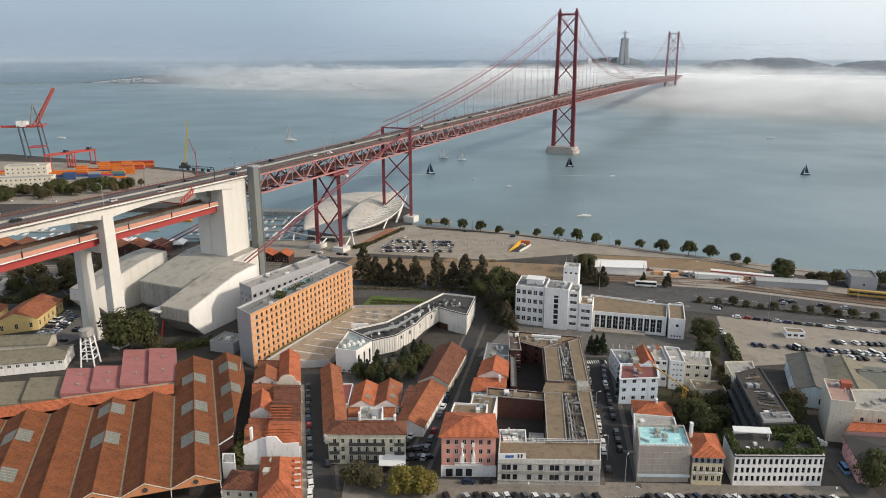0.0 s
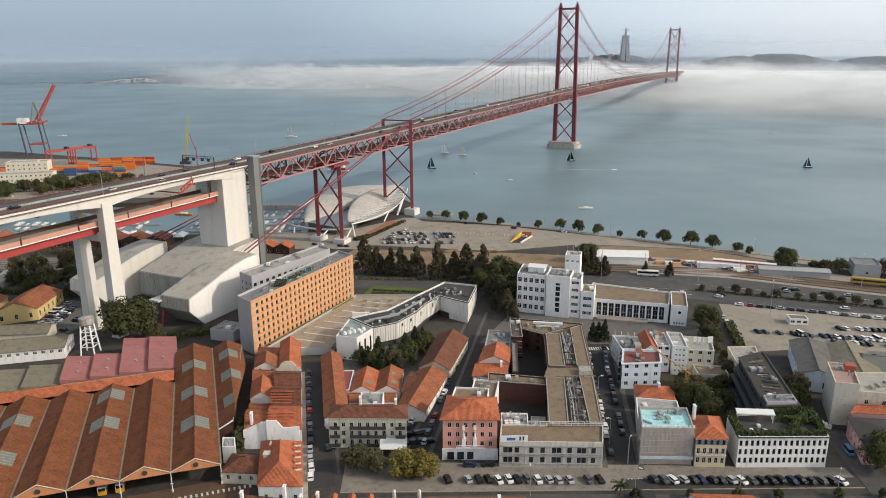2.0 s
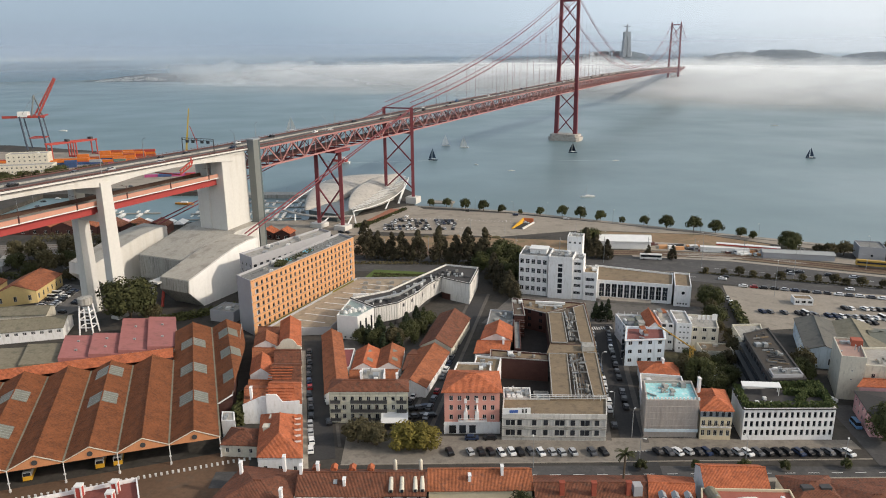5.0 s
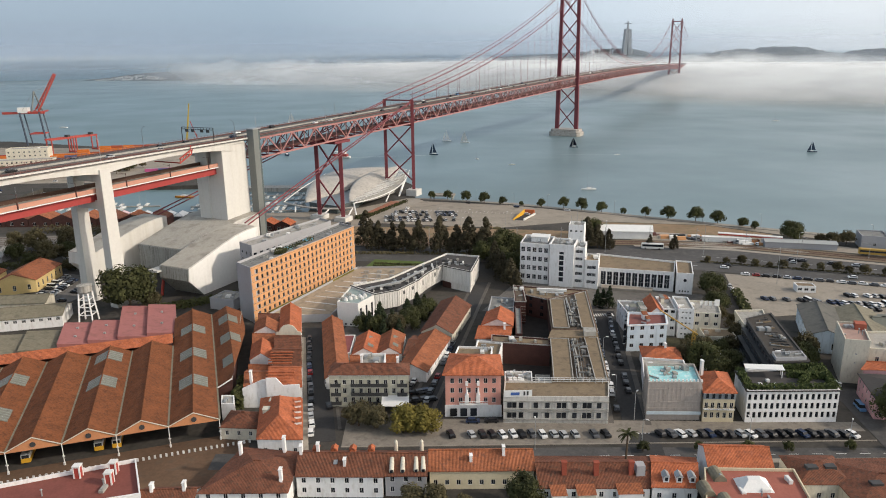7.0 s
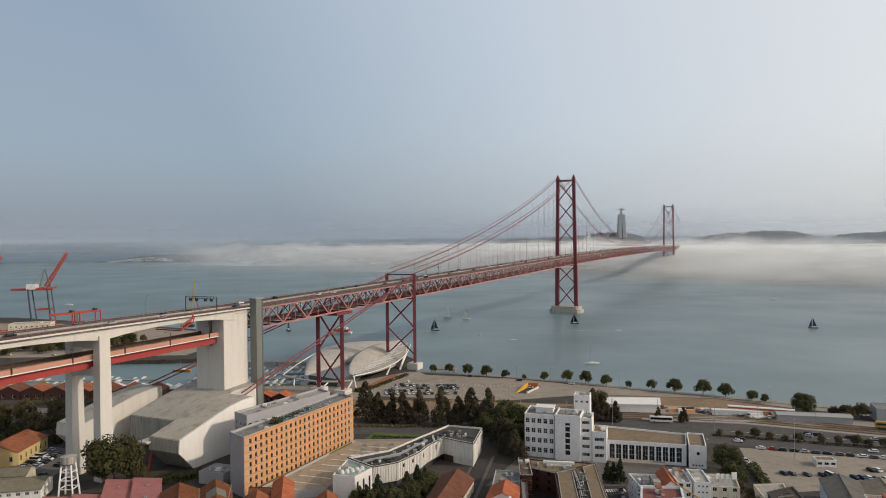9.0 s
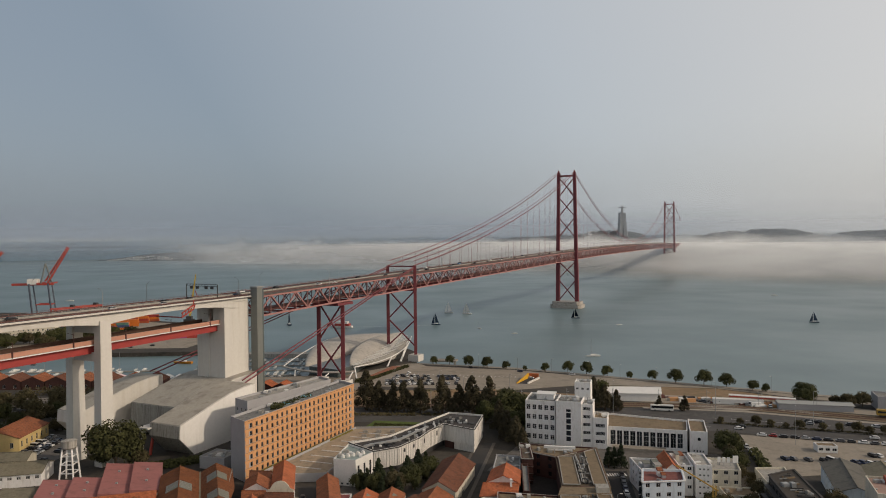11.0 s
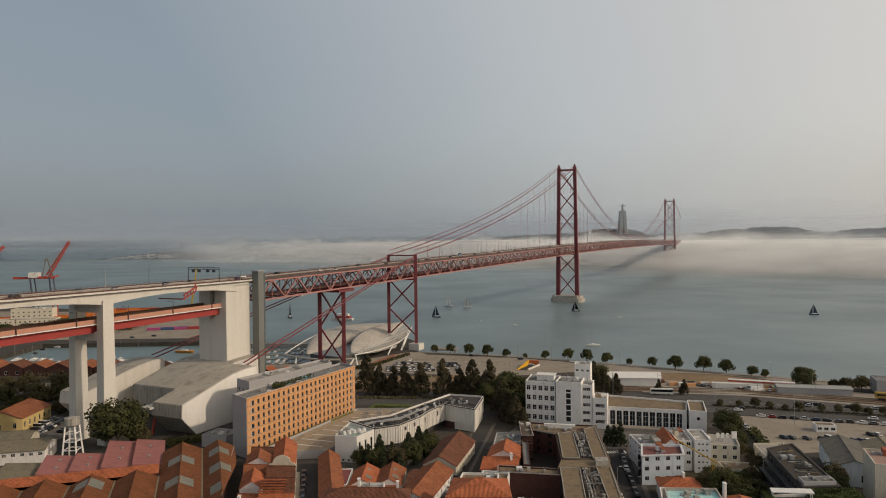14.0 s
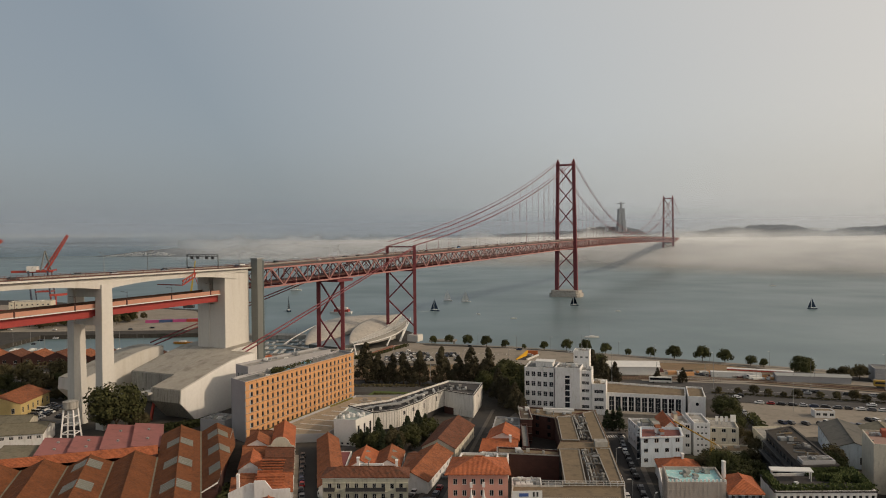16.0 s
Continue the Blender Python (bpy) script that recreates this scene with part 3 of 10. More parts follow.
bridge = thing("suspension_bridge", "long red steel suspension bridge with stiffening truss and two towers", "bridge", at(0, 0, 0))
PANEL = 11.5
TOP, BOT = -1.2, -11.8
n0, n1 = round(S_SHAFT / PANEL), round((S_T2 + 150) / PANEL)
# long members: near side in the sunlit red, rear side in the shaded one
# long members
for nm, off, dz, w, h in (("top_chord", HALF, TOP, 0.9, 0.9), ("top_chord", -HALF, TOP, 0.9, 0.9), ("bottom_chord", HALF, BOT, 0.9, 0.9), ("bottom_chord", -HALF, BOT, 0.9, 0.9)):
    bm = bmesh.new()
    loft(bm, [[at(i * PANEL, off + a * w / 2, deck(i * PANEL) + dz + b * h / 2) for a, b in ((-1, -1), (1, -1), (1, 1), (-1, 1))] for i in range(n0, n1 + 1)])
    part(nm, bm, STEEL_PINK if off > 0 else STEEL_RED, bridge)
def road_run(name, s0, s1, step, o0, o1, z0, z1, material, parent, label=""):
    bm = bmesh.new()
    n = max(1, round((s1 - s0) / step))
    loft(bm, [[at(s0 + (s1 - s0) * i / n, o, deck(s0 + (s1 - s0) * i / n) + z) for o, z in ((o0, z0), (o1, z0), (o1, z1), (o0, z1))] for i in range(n + 1)])
    return part(name, bm, material, parent, label)
BRIDGE_ROAD = mat("bridge_asphalt", (0.10, 0.093, 0.09), 0.95, 0.2, 0.05, 1)
road_run("roadway", S_SHAFT, S_T2 + 150, 40, -11.4, 11.4, -0.6, 0, BRIDGE_ROAD, bridge, "grey asphalt roadway")
road_run("rail_deck", S_SHAFT, S_T2 + 150, 40, -5.5, 5.5, -10.6, -9.6, STEEL_DARK, bridge, "dark railway deck inside the truss")
for off in (-11.3, 11.3):
    for z in (0.45, 1.1):
        road_run("railing", S_SHAFT, S_T2 + 150, 40, off - 0.07, off + 0.07, z, z + 0.16, RAIL_BROWN, bridge)
    bm = bmesh.new()
    for k in range(150):
        q = S_SHAFT + k * 2.9; beam(bm, at(q, off, deck(q)), at(q, off, deck(q) + 1.3), 0.14)
    tagged(part("railing_post", bm, RAIL_BROWN, bridge, "pinkish brown railing posts"), kind="stuff")
    road_run("guard_rail", S_SHAFT, S_T2 + 150, 40, off * 0.86 - 0.08, off * 0.86 + 0.08, 0.25, 0.7, STEEL_DARK, bridge)
road_run("median", S_SHAFT, S_T2 + 150, 40, -0.25, 0.25, 0, 0.8, CONC_GREY, bridge)
far_web = bmesh.new()
for i in range(n0, n1):
    s, e, m = i * PANEL, (i + 1) * PANEL, i % 2 == 0
    near = s < 130
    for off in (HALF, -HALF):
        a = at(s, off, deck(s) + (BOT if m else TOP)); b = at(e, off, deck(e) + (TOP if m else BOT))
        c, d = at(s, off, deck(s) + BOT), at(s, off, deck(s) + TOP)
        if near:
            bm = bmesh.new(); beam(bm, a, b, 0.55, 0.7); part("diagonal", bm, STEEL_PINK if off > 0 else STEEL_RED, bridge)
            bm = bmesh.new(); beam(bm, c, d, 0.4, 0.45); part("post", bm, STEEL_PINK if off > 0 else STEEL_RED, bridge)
        else:
            beam(far_web, a, b, 0.55, 0.7); beam(far_web, c, d, 0.4, 0.45)
    floor = bmesh.new() if near else far_web
    beam(floor, at(s, -HALF, deck(s) + TOP - 0.4), at(s, HALF, deck(s) + TOP - 0.4), 0.5, 1.2)
    beam(floor, at(s, -HALF, deck(s) + BOT + 0.3), at(s, HALF, deck(s) + BOT + 0.3), 0.5, 1.0)
    beam(floor, at(s, -HALF, deck(s) + BOT), at(s, 0, deck(s) + TOP), 0.3, 0.4)
    beam(floor, at(s, HALF, deck(s) + BOT), at(s, 0, deck(s) + TOP), 0.3, 0.4)
    if near:
        part("cross_frame", floor, STEEL_RED, bridge)
# the far bars take the sunlit red on both sides
tagged(part("truss_web", far_web, STEEL_PINK, bridge, "pale red truss bars of the far spans"), kind="stuff")

def tower(s, base_label):
    tw = part("tower", bmesh.new(), STEEL_RED, bridge)
    nodes = [9.0, 40.0, 66.0, 98.0, 127.0, 155.0, 182.5]
    half = lambda z: 13.6 - 2.3 * (z - 9) / 180
    for side in (-1, 1):
        bm = bmesh.new()
        zs = [9, 66, 82, 128, 189]
        for a, b in zip(zs, zs[1:]):
            beam(bm, at(s, side * half(a), a), at(s, side * half(b), b), 4.6 - 0.008 * a, 5.2 - 0.008 * a)
        rod(bm, at(s, side * half(189), 189), at(s, side * half(189), 192.5), 1.7, 0.8)
        part("leg", bm, STEEL_RED, tw)
    for a, b in zip(nodes, nodes[1:]):
        if a == 66.0:
            continue
        for side in (-1, 1):
            bm = bmesh.new(); beam(bm, at(s, side * half(a), a), at(s, -side * half(b), b), 1.3, 1.3); part("brace", bm, STEEL_RED, tw)
    for z, h in ((184.5, 2.6), (66.5, 1.8)):
        bm = bmesh.new(); beam(bm, at(s, -half(z), z), at(s, half(z), z), 1.8, h); part("strut", bm, STEEL_RED, tw)
    bm = bmesh.new()
    ring = [(-22, -9), (-18, -13), (18, -13), (22, -9), (22, 9), (18, 13), (-18, 13), (-22, 9)]
    prism(bm, [tuple(at(s + b, a, 0).xy) for a, b in ring], -4, 5.5)
    prism(bm, [tuple(at(s + b * 0.9, a * 0.9, 0).xy) for a, b in ring], 5.4, 9.2)
    part("pier", bm, STONE_PIER, tw, base_label)
tower(S_T1, "weathered concrete caisson pier in the water"); tower(S_T2, "weathered concrete caisson pier in the fog")

def trestle(s, half, z1, over, base):
    tr = part("support", bmesh.new(), STEEL_RED, bridge)
    top = deck(s) + over
    for side in (-1, 1):
        bm = bmesh.new(); beam(bm, at(s, side * half, G + base), at(s, side * half, top), 2.4, 2.8); part("leg", bm, STEEL_RED, tr)
        bm = bmesh.new(); prism(bm, plan(s - 4.5, s + 4.5, side * half - 4.5, side * half + 4.5), G, G + base); part("footing", bm, CONCRETE, tr, "pale concrete footing")
    zt = deck(s) + BOT - 1.5
    mids = [G + base + 2, (zt + G + base) / 2, zt] if half < 12 else [G + base + 6, (zt + G + base) / 2 + 2, zt]
    for a, b in zip(mids, mids[1:]):
        for side in (-1, 1):
            bm = bmesh.new(); beam(bm, at(s, side * half, a), at(s, -side * half, b), 0.9, 0.9); part("brace", bm, STEEL_RED, tr)
    bm = bmesh.new(); beam(bm, at(s, -half - 1, zt + 0.6), at(s, half + 1, zt + 0.6), 2.0, 2.4); part("cap_beam", bm, STEEL_RED, tr)
    if over > 0:
        bm = bmesh.new(); beam(bm, at(s, -half, top - 0.6), at(s, half, top - 0.6), 1.2, 1.0); part("top_strut", bm, STEEL_RED, tr)
trestle(0, 12.2, 0, 6.0, 5.0)
trestle(S_P2, 9.5, 0, BOT - 0.5, 3.0)
bm = bmesh.new()
prism(bm, plan(S_P2 - 9, S_P2 + 9, -8, 12), deck(S_P2) + BOT - 2.6, deck(S_P2) + BOT - 0.9)
part("bearing_platform", bm, STEEL_RED, bridge)

# cables
def cable_z(s):
    if s <= S_T1:
        k = s / S_T1
        return 78 + (188 - 78) * k - 4 * 13 * k * (1 - k)
    if s <= S_T2:
        k = (s - S_T1) / (S_T2 - S_T1)
        return 188 - 4 * 101 * k * (1 - k)
    k = (s - S_T2) / S_T1
    return 188 - 110 * k - 4 * 13 * k * (1 - k)
for side in (-1, 1):
    for lift, r in ((0.0, 0.42), (3.6, 0.26)):
        bm = bmesh.new()
        steps = [S_T1 * i / 12 for i in range(13)] + [S_T1 + 1013 * i / 40 for i in range(1, 41)] + [S_T2 + 45, S_T2 + 90, S_T2 + 150]
        rings = []
        for a in steps:
            la = lift if abs(a - S_T1) > 1 and abs(a - S_T2) > 1 else lift * 0.5
            c = at(a, side * 11.3, cable_z(a) + la)
            rings.append([c + Vector((RT.x, RT.y, 0)) * (r * math.cos(k * math.pi / 3)) + Vector((0, 0, r * math.sin(k * math.pi / 3))) for k in range(6)])
        loft(bm, rings)
        part("main_cable", bm, STEEL_RED, bridge)
        bm = bmesh.new()
        rod(bm, at(0, side * 11.6, 76 + lift * 0.3), at(-214, 26 if side > 0 else -38, 26.6 + lift * 0.6), 0.36, n=8)
        part("back_stay_cable", bm, STEEL_RED, bridge)
bm = bmesh.new()
s = 23.0
while s < S_T2 + 120:
    if abs(s - S_T1) > 12 and abs(s - S_T2) > 12:
        for side in (-1, 1):
            beam(bm, at(s, side * 11.3, deck(s)), at(s, side * 11.3, cable_z(s) + 3.4), 0.16)
    s += 23.0
tagged(part("suspender_cable", bm, STEEL_RED, bridge, "thin vertical suspender ropes"), kind="stuff")

# lamp posts on the bridge
def bridge_lamp(s, side, parent):
    bm = bmesh.new()
    z = deck(s)
    rod(bm, at(s, side * 10.4, z), at(s, side * 10.4, z + 9), 0.16, 0.1, 6)
    rod(bm, at(s, side * 10.4, z + 9), at(s, side * 8.6, z + 10.2), 0.09, 0.07, 6)
    beam(bm, at(s, side * 8.8, z + 10.2), at(s, side * 7.6, z + 10.25), 0.35, 0.18)
    part("lamp_post", bm, METAL, parent)
for i in range(-6, 30):
    bridge_lamp(i * 42.0 + 12, 1 if i % 2 else -1, bridge)

# ---- concrete viaduct ----

viaduct = thing("approach_viaduct", "pale concrete approach viaduct with a red railway beam below", "viaduct", at(-280, 0, G))
S_END = -620.0
road_run("roadway", S_END, S_SHAFT, 40, -11.2, 11.2, -0.8, 0, BRIDGE_ROAD, viaduct, "grey asphalt roadway")
for off in (-11.1, 11.1):
    for z in (0.5, 1.15):
        road_run("railing", S_END, S_SHAFT, 40, off - 0.05, off + 0.05, z, z + 0.09, RAIL_BROWN, viaduct)
    bm = bmesh.new()
    for k in range(176):
        q = S_END + k * 2.47; beam(bm, at(q, off, deck(q)), at(q, off, deck(q) + 1.35), 0.14)
    tagged(part("railing_post", bm, RAIL_BROWN, viaduct, "pinkish brown railing posts"), kind="stuff")
    road_run("edge_beam", S_END, S_SHAFT, 40, off - 0.15, off + 0.15, -0.5, 0.22, CONCRETE, viaduct)
    road_run("guard_rail", S_END, S_SHAFT, 40, off * 0.85 - 0.08, off * 0.85 + 0.08, 0.25, 0.75, STEEL_DARK, viaduct)
road_run("median", S_END, S_SHAFT, 40, -0.3, 0.3, 0, 0.8, CONC_GREY, viaduct)
# haunched main girders
PYLONS = (-281.0, -362.0, -438.0, -514.0, -590.0)
ends = [-200.0] + list(PYLONS)
for off in (-8.6, 8.6):
    bm = bmesh.new()
    secs = []
    for a, b in zip(ends, ends[1:]):
        for i in range(10 if b != ends[-1] else 11):
            q = a + (b - a) * i / 10
            dp, z = 2.3 + 2.6 * (2 * abs(i / 10 - 0.5)) ** 2.2, deck(q) - 0.8
            secs.append([at(q, off + o, zz) for o, zz in ((-1.3, z - dp), (1.3, z - dp), (1.6, z), (-1.6, z))])
    loft(bm, secs)
    part("girder", bm, CONCRETE, viaduct)
bm = bmesh.new()
for i in range(20):
    s = -210 - i * 20
    beam(bm, at(s, -8.6, deck(s) - 1.9), at(s, 8.6, deck(s) - 1.9), 0.8, 2.0)
tagged(part("cross_beam", bm, CONC_GREY, viaduct), kind="stuff")
for s in PYLONS:
    for side in (-1, 1):
        bm = bmesh.new()
        lo = plan(s - 3.3, s + 3.3, side * 8.8 - 2.3, side * 8.8 + 2.3)
        hi = plan(s - 2.6, s + 2.6, side * 8.8 - 1.9, side * 8.8 + 1.9)
        a = [bm.verts.new((*p, G)) for p in lo]; b = [bm.verts.new((*p, 65.5)) for p in hi]
        for i in range(4):
            bm.faces.new((a[i], a[(i + 1) % 4], b[(i + 1) % 4], b[i]))
        bm.faces.new(b); bm.faces.new(a[::-1])
        part("column", bm, CONCRETE, viaduct)
    bm = bmesh.new(); beam(bm, at(s, -8.8, 62), at(s, 8.8, 62), 3.5, 4.0); part("cross_head", bm, CONCRETE, viaduct)
    bm = bmesh.new(); prism(bm, plan(s - 2.2, s + 2.2, -7.0, 7.0), 48.0, 51.9); part("rail_cross_head", bm, CONCRETE, viaduct)
def rail_run(name, o0, o1, z0, z1, material, label=""):
    bm = bmesh.new()
    zz = lambda s: 55.5 + 0.006 * (s + 200)
    loft(bm, [[at(q, o, zz(q) + z) for o, z in ((o0, z0), (o1, z0), (o1, z1), (o0, z1))] for q in (-200, -340, -480, -620)])
    part(name, bm, material, viaduct, label)
rail_run("rail_girder", 3.0, 4.6, -3.6, 0.0, RAIL_RED, "bright red steel railway girder")
rail_run("rail_girder", -4.6, -3.0, -3.6, 0.0, RAIL_RED, "bright red steel railway girder")
rail_run("rail_slab", -6.2, 6.2, 0.0, 0.5, CONC_GREY)
rail_run("cable_tray", 6.26, 6.55, -0.05, 0.35, SHEET, "white cable tray under the parapet")
# the rear parapet is much darker than the front one
RAIL_DARK = mat("dark_brown_parapet", (0.085, 0.05, 0.038), 0.9, 0.25, 0.3, 2)
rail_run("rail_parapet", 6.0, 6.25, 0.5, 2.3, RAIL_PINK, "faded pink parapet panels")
rail_run("rail_parapet", -6.25, -6.0, 0.5, 2.3, RAIL_DARK, "dark brown rear parapet panels")
for i in range(12):
    bm = bmesh.new()
    s = -215 - i * 26
    z = 55.8 + 0.006 * (s + 200)
    rod(bm, at(s, 6.5, z), at(s, 6.5, z + 6.2), 0.14, 0.1, 6); beam(bm, at(s, 6.5, z + 5.6), at(s, 2.5, z + 5.9), 0.1, 0.12)
    beam(bm, at(s, 6.35, z - 0.2), at(s, 6.35, z + 2.6), 0.5, 0.5)
    part("catenary_mast", bm, STEEL_DARK, viaduct)
for i in range(-15, -4):
    bridge_lamp(i * 42.0 + 12, 1 if i % 2 else -1, viaduct)

# main pillar, lift shaft and cable anchorage
pillar = thing("bridge_pillar", "massive white concrete pillar between viaduct and bridge", "pillar", at(-198, 0, G))
bm = bmesh.new(); prism(bm, plan(-208, -189.5, 1.5, 9.4), 20, 66.8); prism(bm, plan(-208, -189.5, -9.4, -1.5), 20, 66.8); part("upper_shaft", bm, CONCRETE, pillar)
bm = bmesh.new(); prism(bm, plan(-207.6, -190, -9.0, 9.0), 20, 50.5); part("web", bm, CONCRETE, pillar)
bm = bmesh.new(); prism(bm, plan(-206, -191, -10.2, 10.2), 66.8, 68.0); part("bearing_cap", bm, CONCRETE, pillar)
bm = bmesh.new()
for i in range(9):
    beam(bm, at(-206 + i * 1.9, 9.2, 68), at(-206 + i * 1.9, 9.2, 70.2), 0.12)
beam(bm, at(-207, 9.2, 70.1), at(-190, 9.2, 70.1), 0.15); beam(bm, at(-207, 9.2, 69.0), at(-190, 9.2, 69.0), 0.12)
part("railing", bm, DARK, pillar)
shaft = thing("lift_tower", "slim grey-green lift tower beside the white pillar", "tower", at(-186, 12, G))
bm = bmesh.new(); prism(bm, plan(-189.0, -184.8, 10.6, 15.0), G, 73.5); part("shaft", bm, GREY_STEEL, shaft)
bm = bmesh.new(); prism(bm, plan(-184.75, -183.2, 10.9, 14.7), G, 72.6); part("glass_side", bm, mat("smoked_glass", (0.10, 0.12, 0.12), 0.2, 0.1, 0.2, 1), shaft, "smoked glass side")
bm = bmesh.new(); prism(bm, plan(-189.4, -183.0, 10.4, 15.2), 73.5, 74.1); part("cap", bm, METAL, shaft)
bm = bmesh.new(); prism(bm, plan(-192, -186, 6.0, 10.6), 68.0, 68.5)
for o in (6.2, 10.4):
    beam(bm, at(-192, o, 69.6), at(-186, o, 69.6), 0.1)
part("viewing_deck", bm, METAL, shaft)

def profile(bm, pts, o0, o1):
    """A body with an upright side profile of (s, z), from offset o0 to o1."""
    a = [bm.verts.new(at(s, o0, z)) for s, z in pts]; b = [bm.verts.new(at(s, o1, z)) for s, z in pts]
    n = len(pts)
    for i in range(n):
        bm.faces.new((a[i], a[(i + 1) % n], b[(i + 1) % n], b[i]))
    bm.faces.new(a); bm.faces.new(b[::-1])
anchorage = thing("cable_anchorage", "huge sloping pale concrete cable anchorage block", "anchorage", at(-230, 0, G))
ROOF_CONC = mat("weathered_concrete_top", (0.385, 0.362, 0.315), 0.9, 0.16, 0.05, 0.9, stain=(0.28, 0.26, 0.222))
WING = [(-213, G), (-213, 27.2), (-221, 27.0), (-230, 25.9), (-240, 23.6), (-252, 20.4), (-262, 17.9), (-262.6, 12.4), (-254, G)]
for o0, o1, ds in ((15.0, 33, 0), (-47, -29.5, 0)):
    bm = bmesh.new(); profile(bm, WING, o0, o1); part("wing", bm, CONCRETE, anchorage)
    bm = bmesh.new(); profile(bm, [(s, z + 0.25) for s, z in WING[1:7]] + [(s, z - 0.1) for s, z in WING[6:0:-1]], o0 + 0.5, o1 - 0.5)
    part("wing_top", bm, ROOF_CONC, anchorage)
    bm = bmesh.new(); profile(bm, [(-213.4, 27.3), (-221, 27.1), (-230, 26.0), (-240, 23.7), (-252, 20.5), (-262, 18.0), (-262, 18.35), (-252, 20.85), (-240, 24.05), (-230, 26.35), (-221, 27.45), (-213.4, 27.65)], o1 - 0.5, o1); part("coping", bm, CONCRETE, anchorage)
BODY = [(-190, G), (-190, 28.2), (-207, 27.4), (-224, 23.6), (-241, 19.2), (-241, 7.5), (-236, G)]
# added slab in a lighter white, in place of full sun on this side
bm = bmesh.new(); profile(bm, WING, 33.0, 33.15); part("side_face", bm, mat("sunlit_white_concrete", (0.76, 0.75, 0.72), 0.8, 0.06, 0.1, 0.8, stain=(0.70, 0.685, 0.65), drip=0.1), anchorage, "side face coloured lighter for the sun on it")
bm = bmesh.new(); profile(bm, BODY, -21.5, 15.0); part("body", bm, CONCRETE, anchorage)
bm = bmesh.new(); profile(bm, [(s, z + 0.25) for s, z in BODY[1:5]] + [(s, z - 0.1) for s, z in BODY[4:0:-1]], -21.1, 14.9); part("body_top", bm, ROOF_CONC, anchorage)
for o in (-12.5, -3.5, 5.5):
    bm = bmesh.new(); profile(bm, [(s, z + 0.3) for s, z in BODY[2:5]] + [(s, z + 0.2) for s, z in BODY[4:1:-1]], o - 0.12, o + 0.12); part("roof_joint", bm, CONC_GREY, anchorage)
bm = bmesh.new(); profile(bm, [(-256, 15.2), (-256, 16.0), (-265, 16.0), (-265, 15.2)], 10.5, 16.5); profile(bm, [(-263, G), (-263, 15.2), (-263.8, 15.2), (-263.8, G)], 11, 11.8); part("landing", bm, CONCRETE, anchorage)
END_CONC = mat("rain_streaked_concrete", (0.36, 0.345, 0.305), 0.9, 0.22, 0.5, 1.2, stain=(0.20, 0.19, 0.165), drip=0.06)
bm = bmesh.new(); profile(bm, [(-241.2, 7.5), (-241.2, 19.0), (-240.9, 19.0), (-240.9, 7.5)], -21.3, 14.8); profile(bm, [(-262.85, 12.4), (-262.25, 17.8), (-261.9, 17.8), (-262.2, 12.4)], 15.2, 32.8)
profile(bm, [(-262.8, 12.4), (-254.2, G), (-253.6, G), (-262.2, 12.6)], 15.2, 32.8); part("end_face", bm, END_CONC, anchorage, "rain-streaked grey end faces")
bm = bmesh.new(); beam(bm, at(-263.5, 16, G), at(-258, 13.5, 15.0), 0.9, 1.4); beam(bm, at(-262, 13.2, 15.0), at(-256, 13.2, 16.2), 2.4, 0.5); part("stair", bm, CRANE_RED, anchorage, "red steel stair up the end wall")

# sign gantry on the viaduct
gantry = thing("sign_gantry", "dark steel sign gantry across the roadway", "gantry", at(-220, 0, 69))
for off in (-10.6, 10.6):
    bm = bmesh.new(); rod(bm, at(-214, off, 69), at(-214, off, 76.5), 0.28, 0.22); part("post", bm, DARK, gantry)
bm = bmesh.new()
for z in (75.6, 76.6):
    beam(bm, at(-214, -10.6, z), at(-214, 10.6, z), 0.25)
for i in range(11):
    beam(bm, at(-214, -10.6 + i * 2.12, 75.6), at(-214, -9.6 + i * 2.0, 76.6), 0.14)
part("beam", bm, DARK, gantry)
for off in (-7, -3, 3, 7):
    bm = bmesh.new(); prism(bm, plan(-214.3, -213.8, off - 0.9, off + 0.9), 74.2, 75.6); part("signal", bm, DARK, gantry)
# red maintenance cradle under the viaduct
cradle = thing("maintenance_cradle", "red steel maintenance cradle hung on the viaduct edge", "cradle", at(-236, 11, 64))
bm = bmesh.new()
for z in (62.5, 64.5):
    beam(bm, at(-240, 12.3, z), at(-232, 12.3, z + 3.5), 0.5)
for i in range(5):
    beam(bm, at(-240 + i * 2, 12.3, 62.5 + i * 0.87), at(-239 + i * 2, 12.3, 64.9 + i * 0.87), 0.3)
beam(bm, at(-232, 12.3, 66), at(-231, 11.2, 70), 0.5); beam(bm, at(-240, 12.3, 62.6), at(-240, -4, 62.6), 0.5)
part("frame", bm, CRANE_RED, cradle)

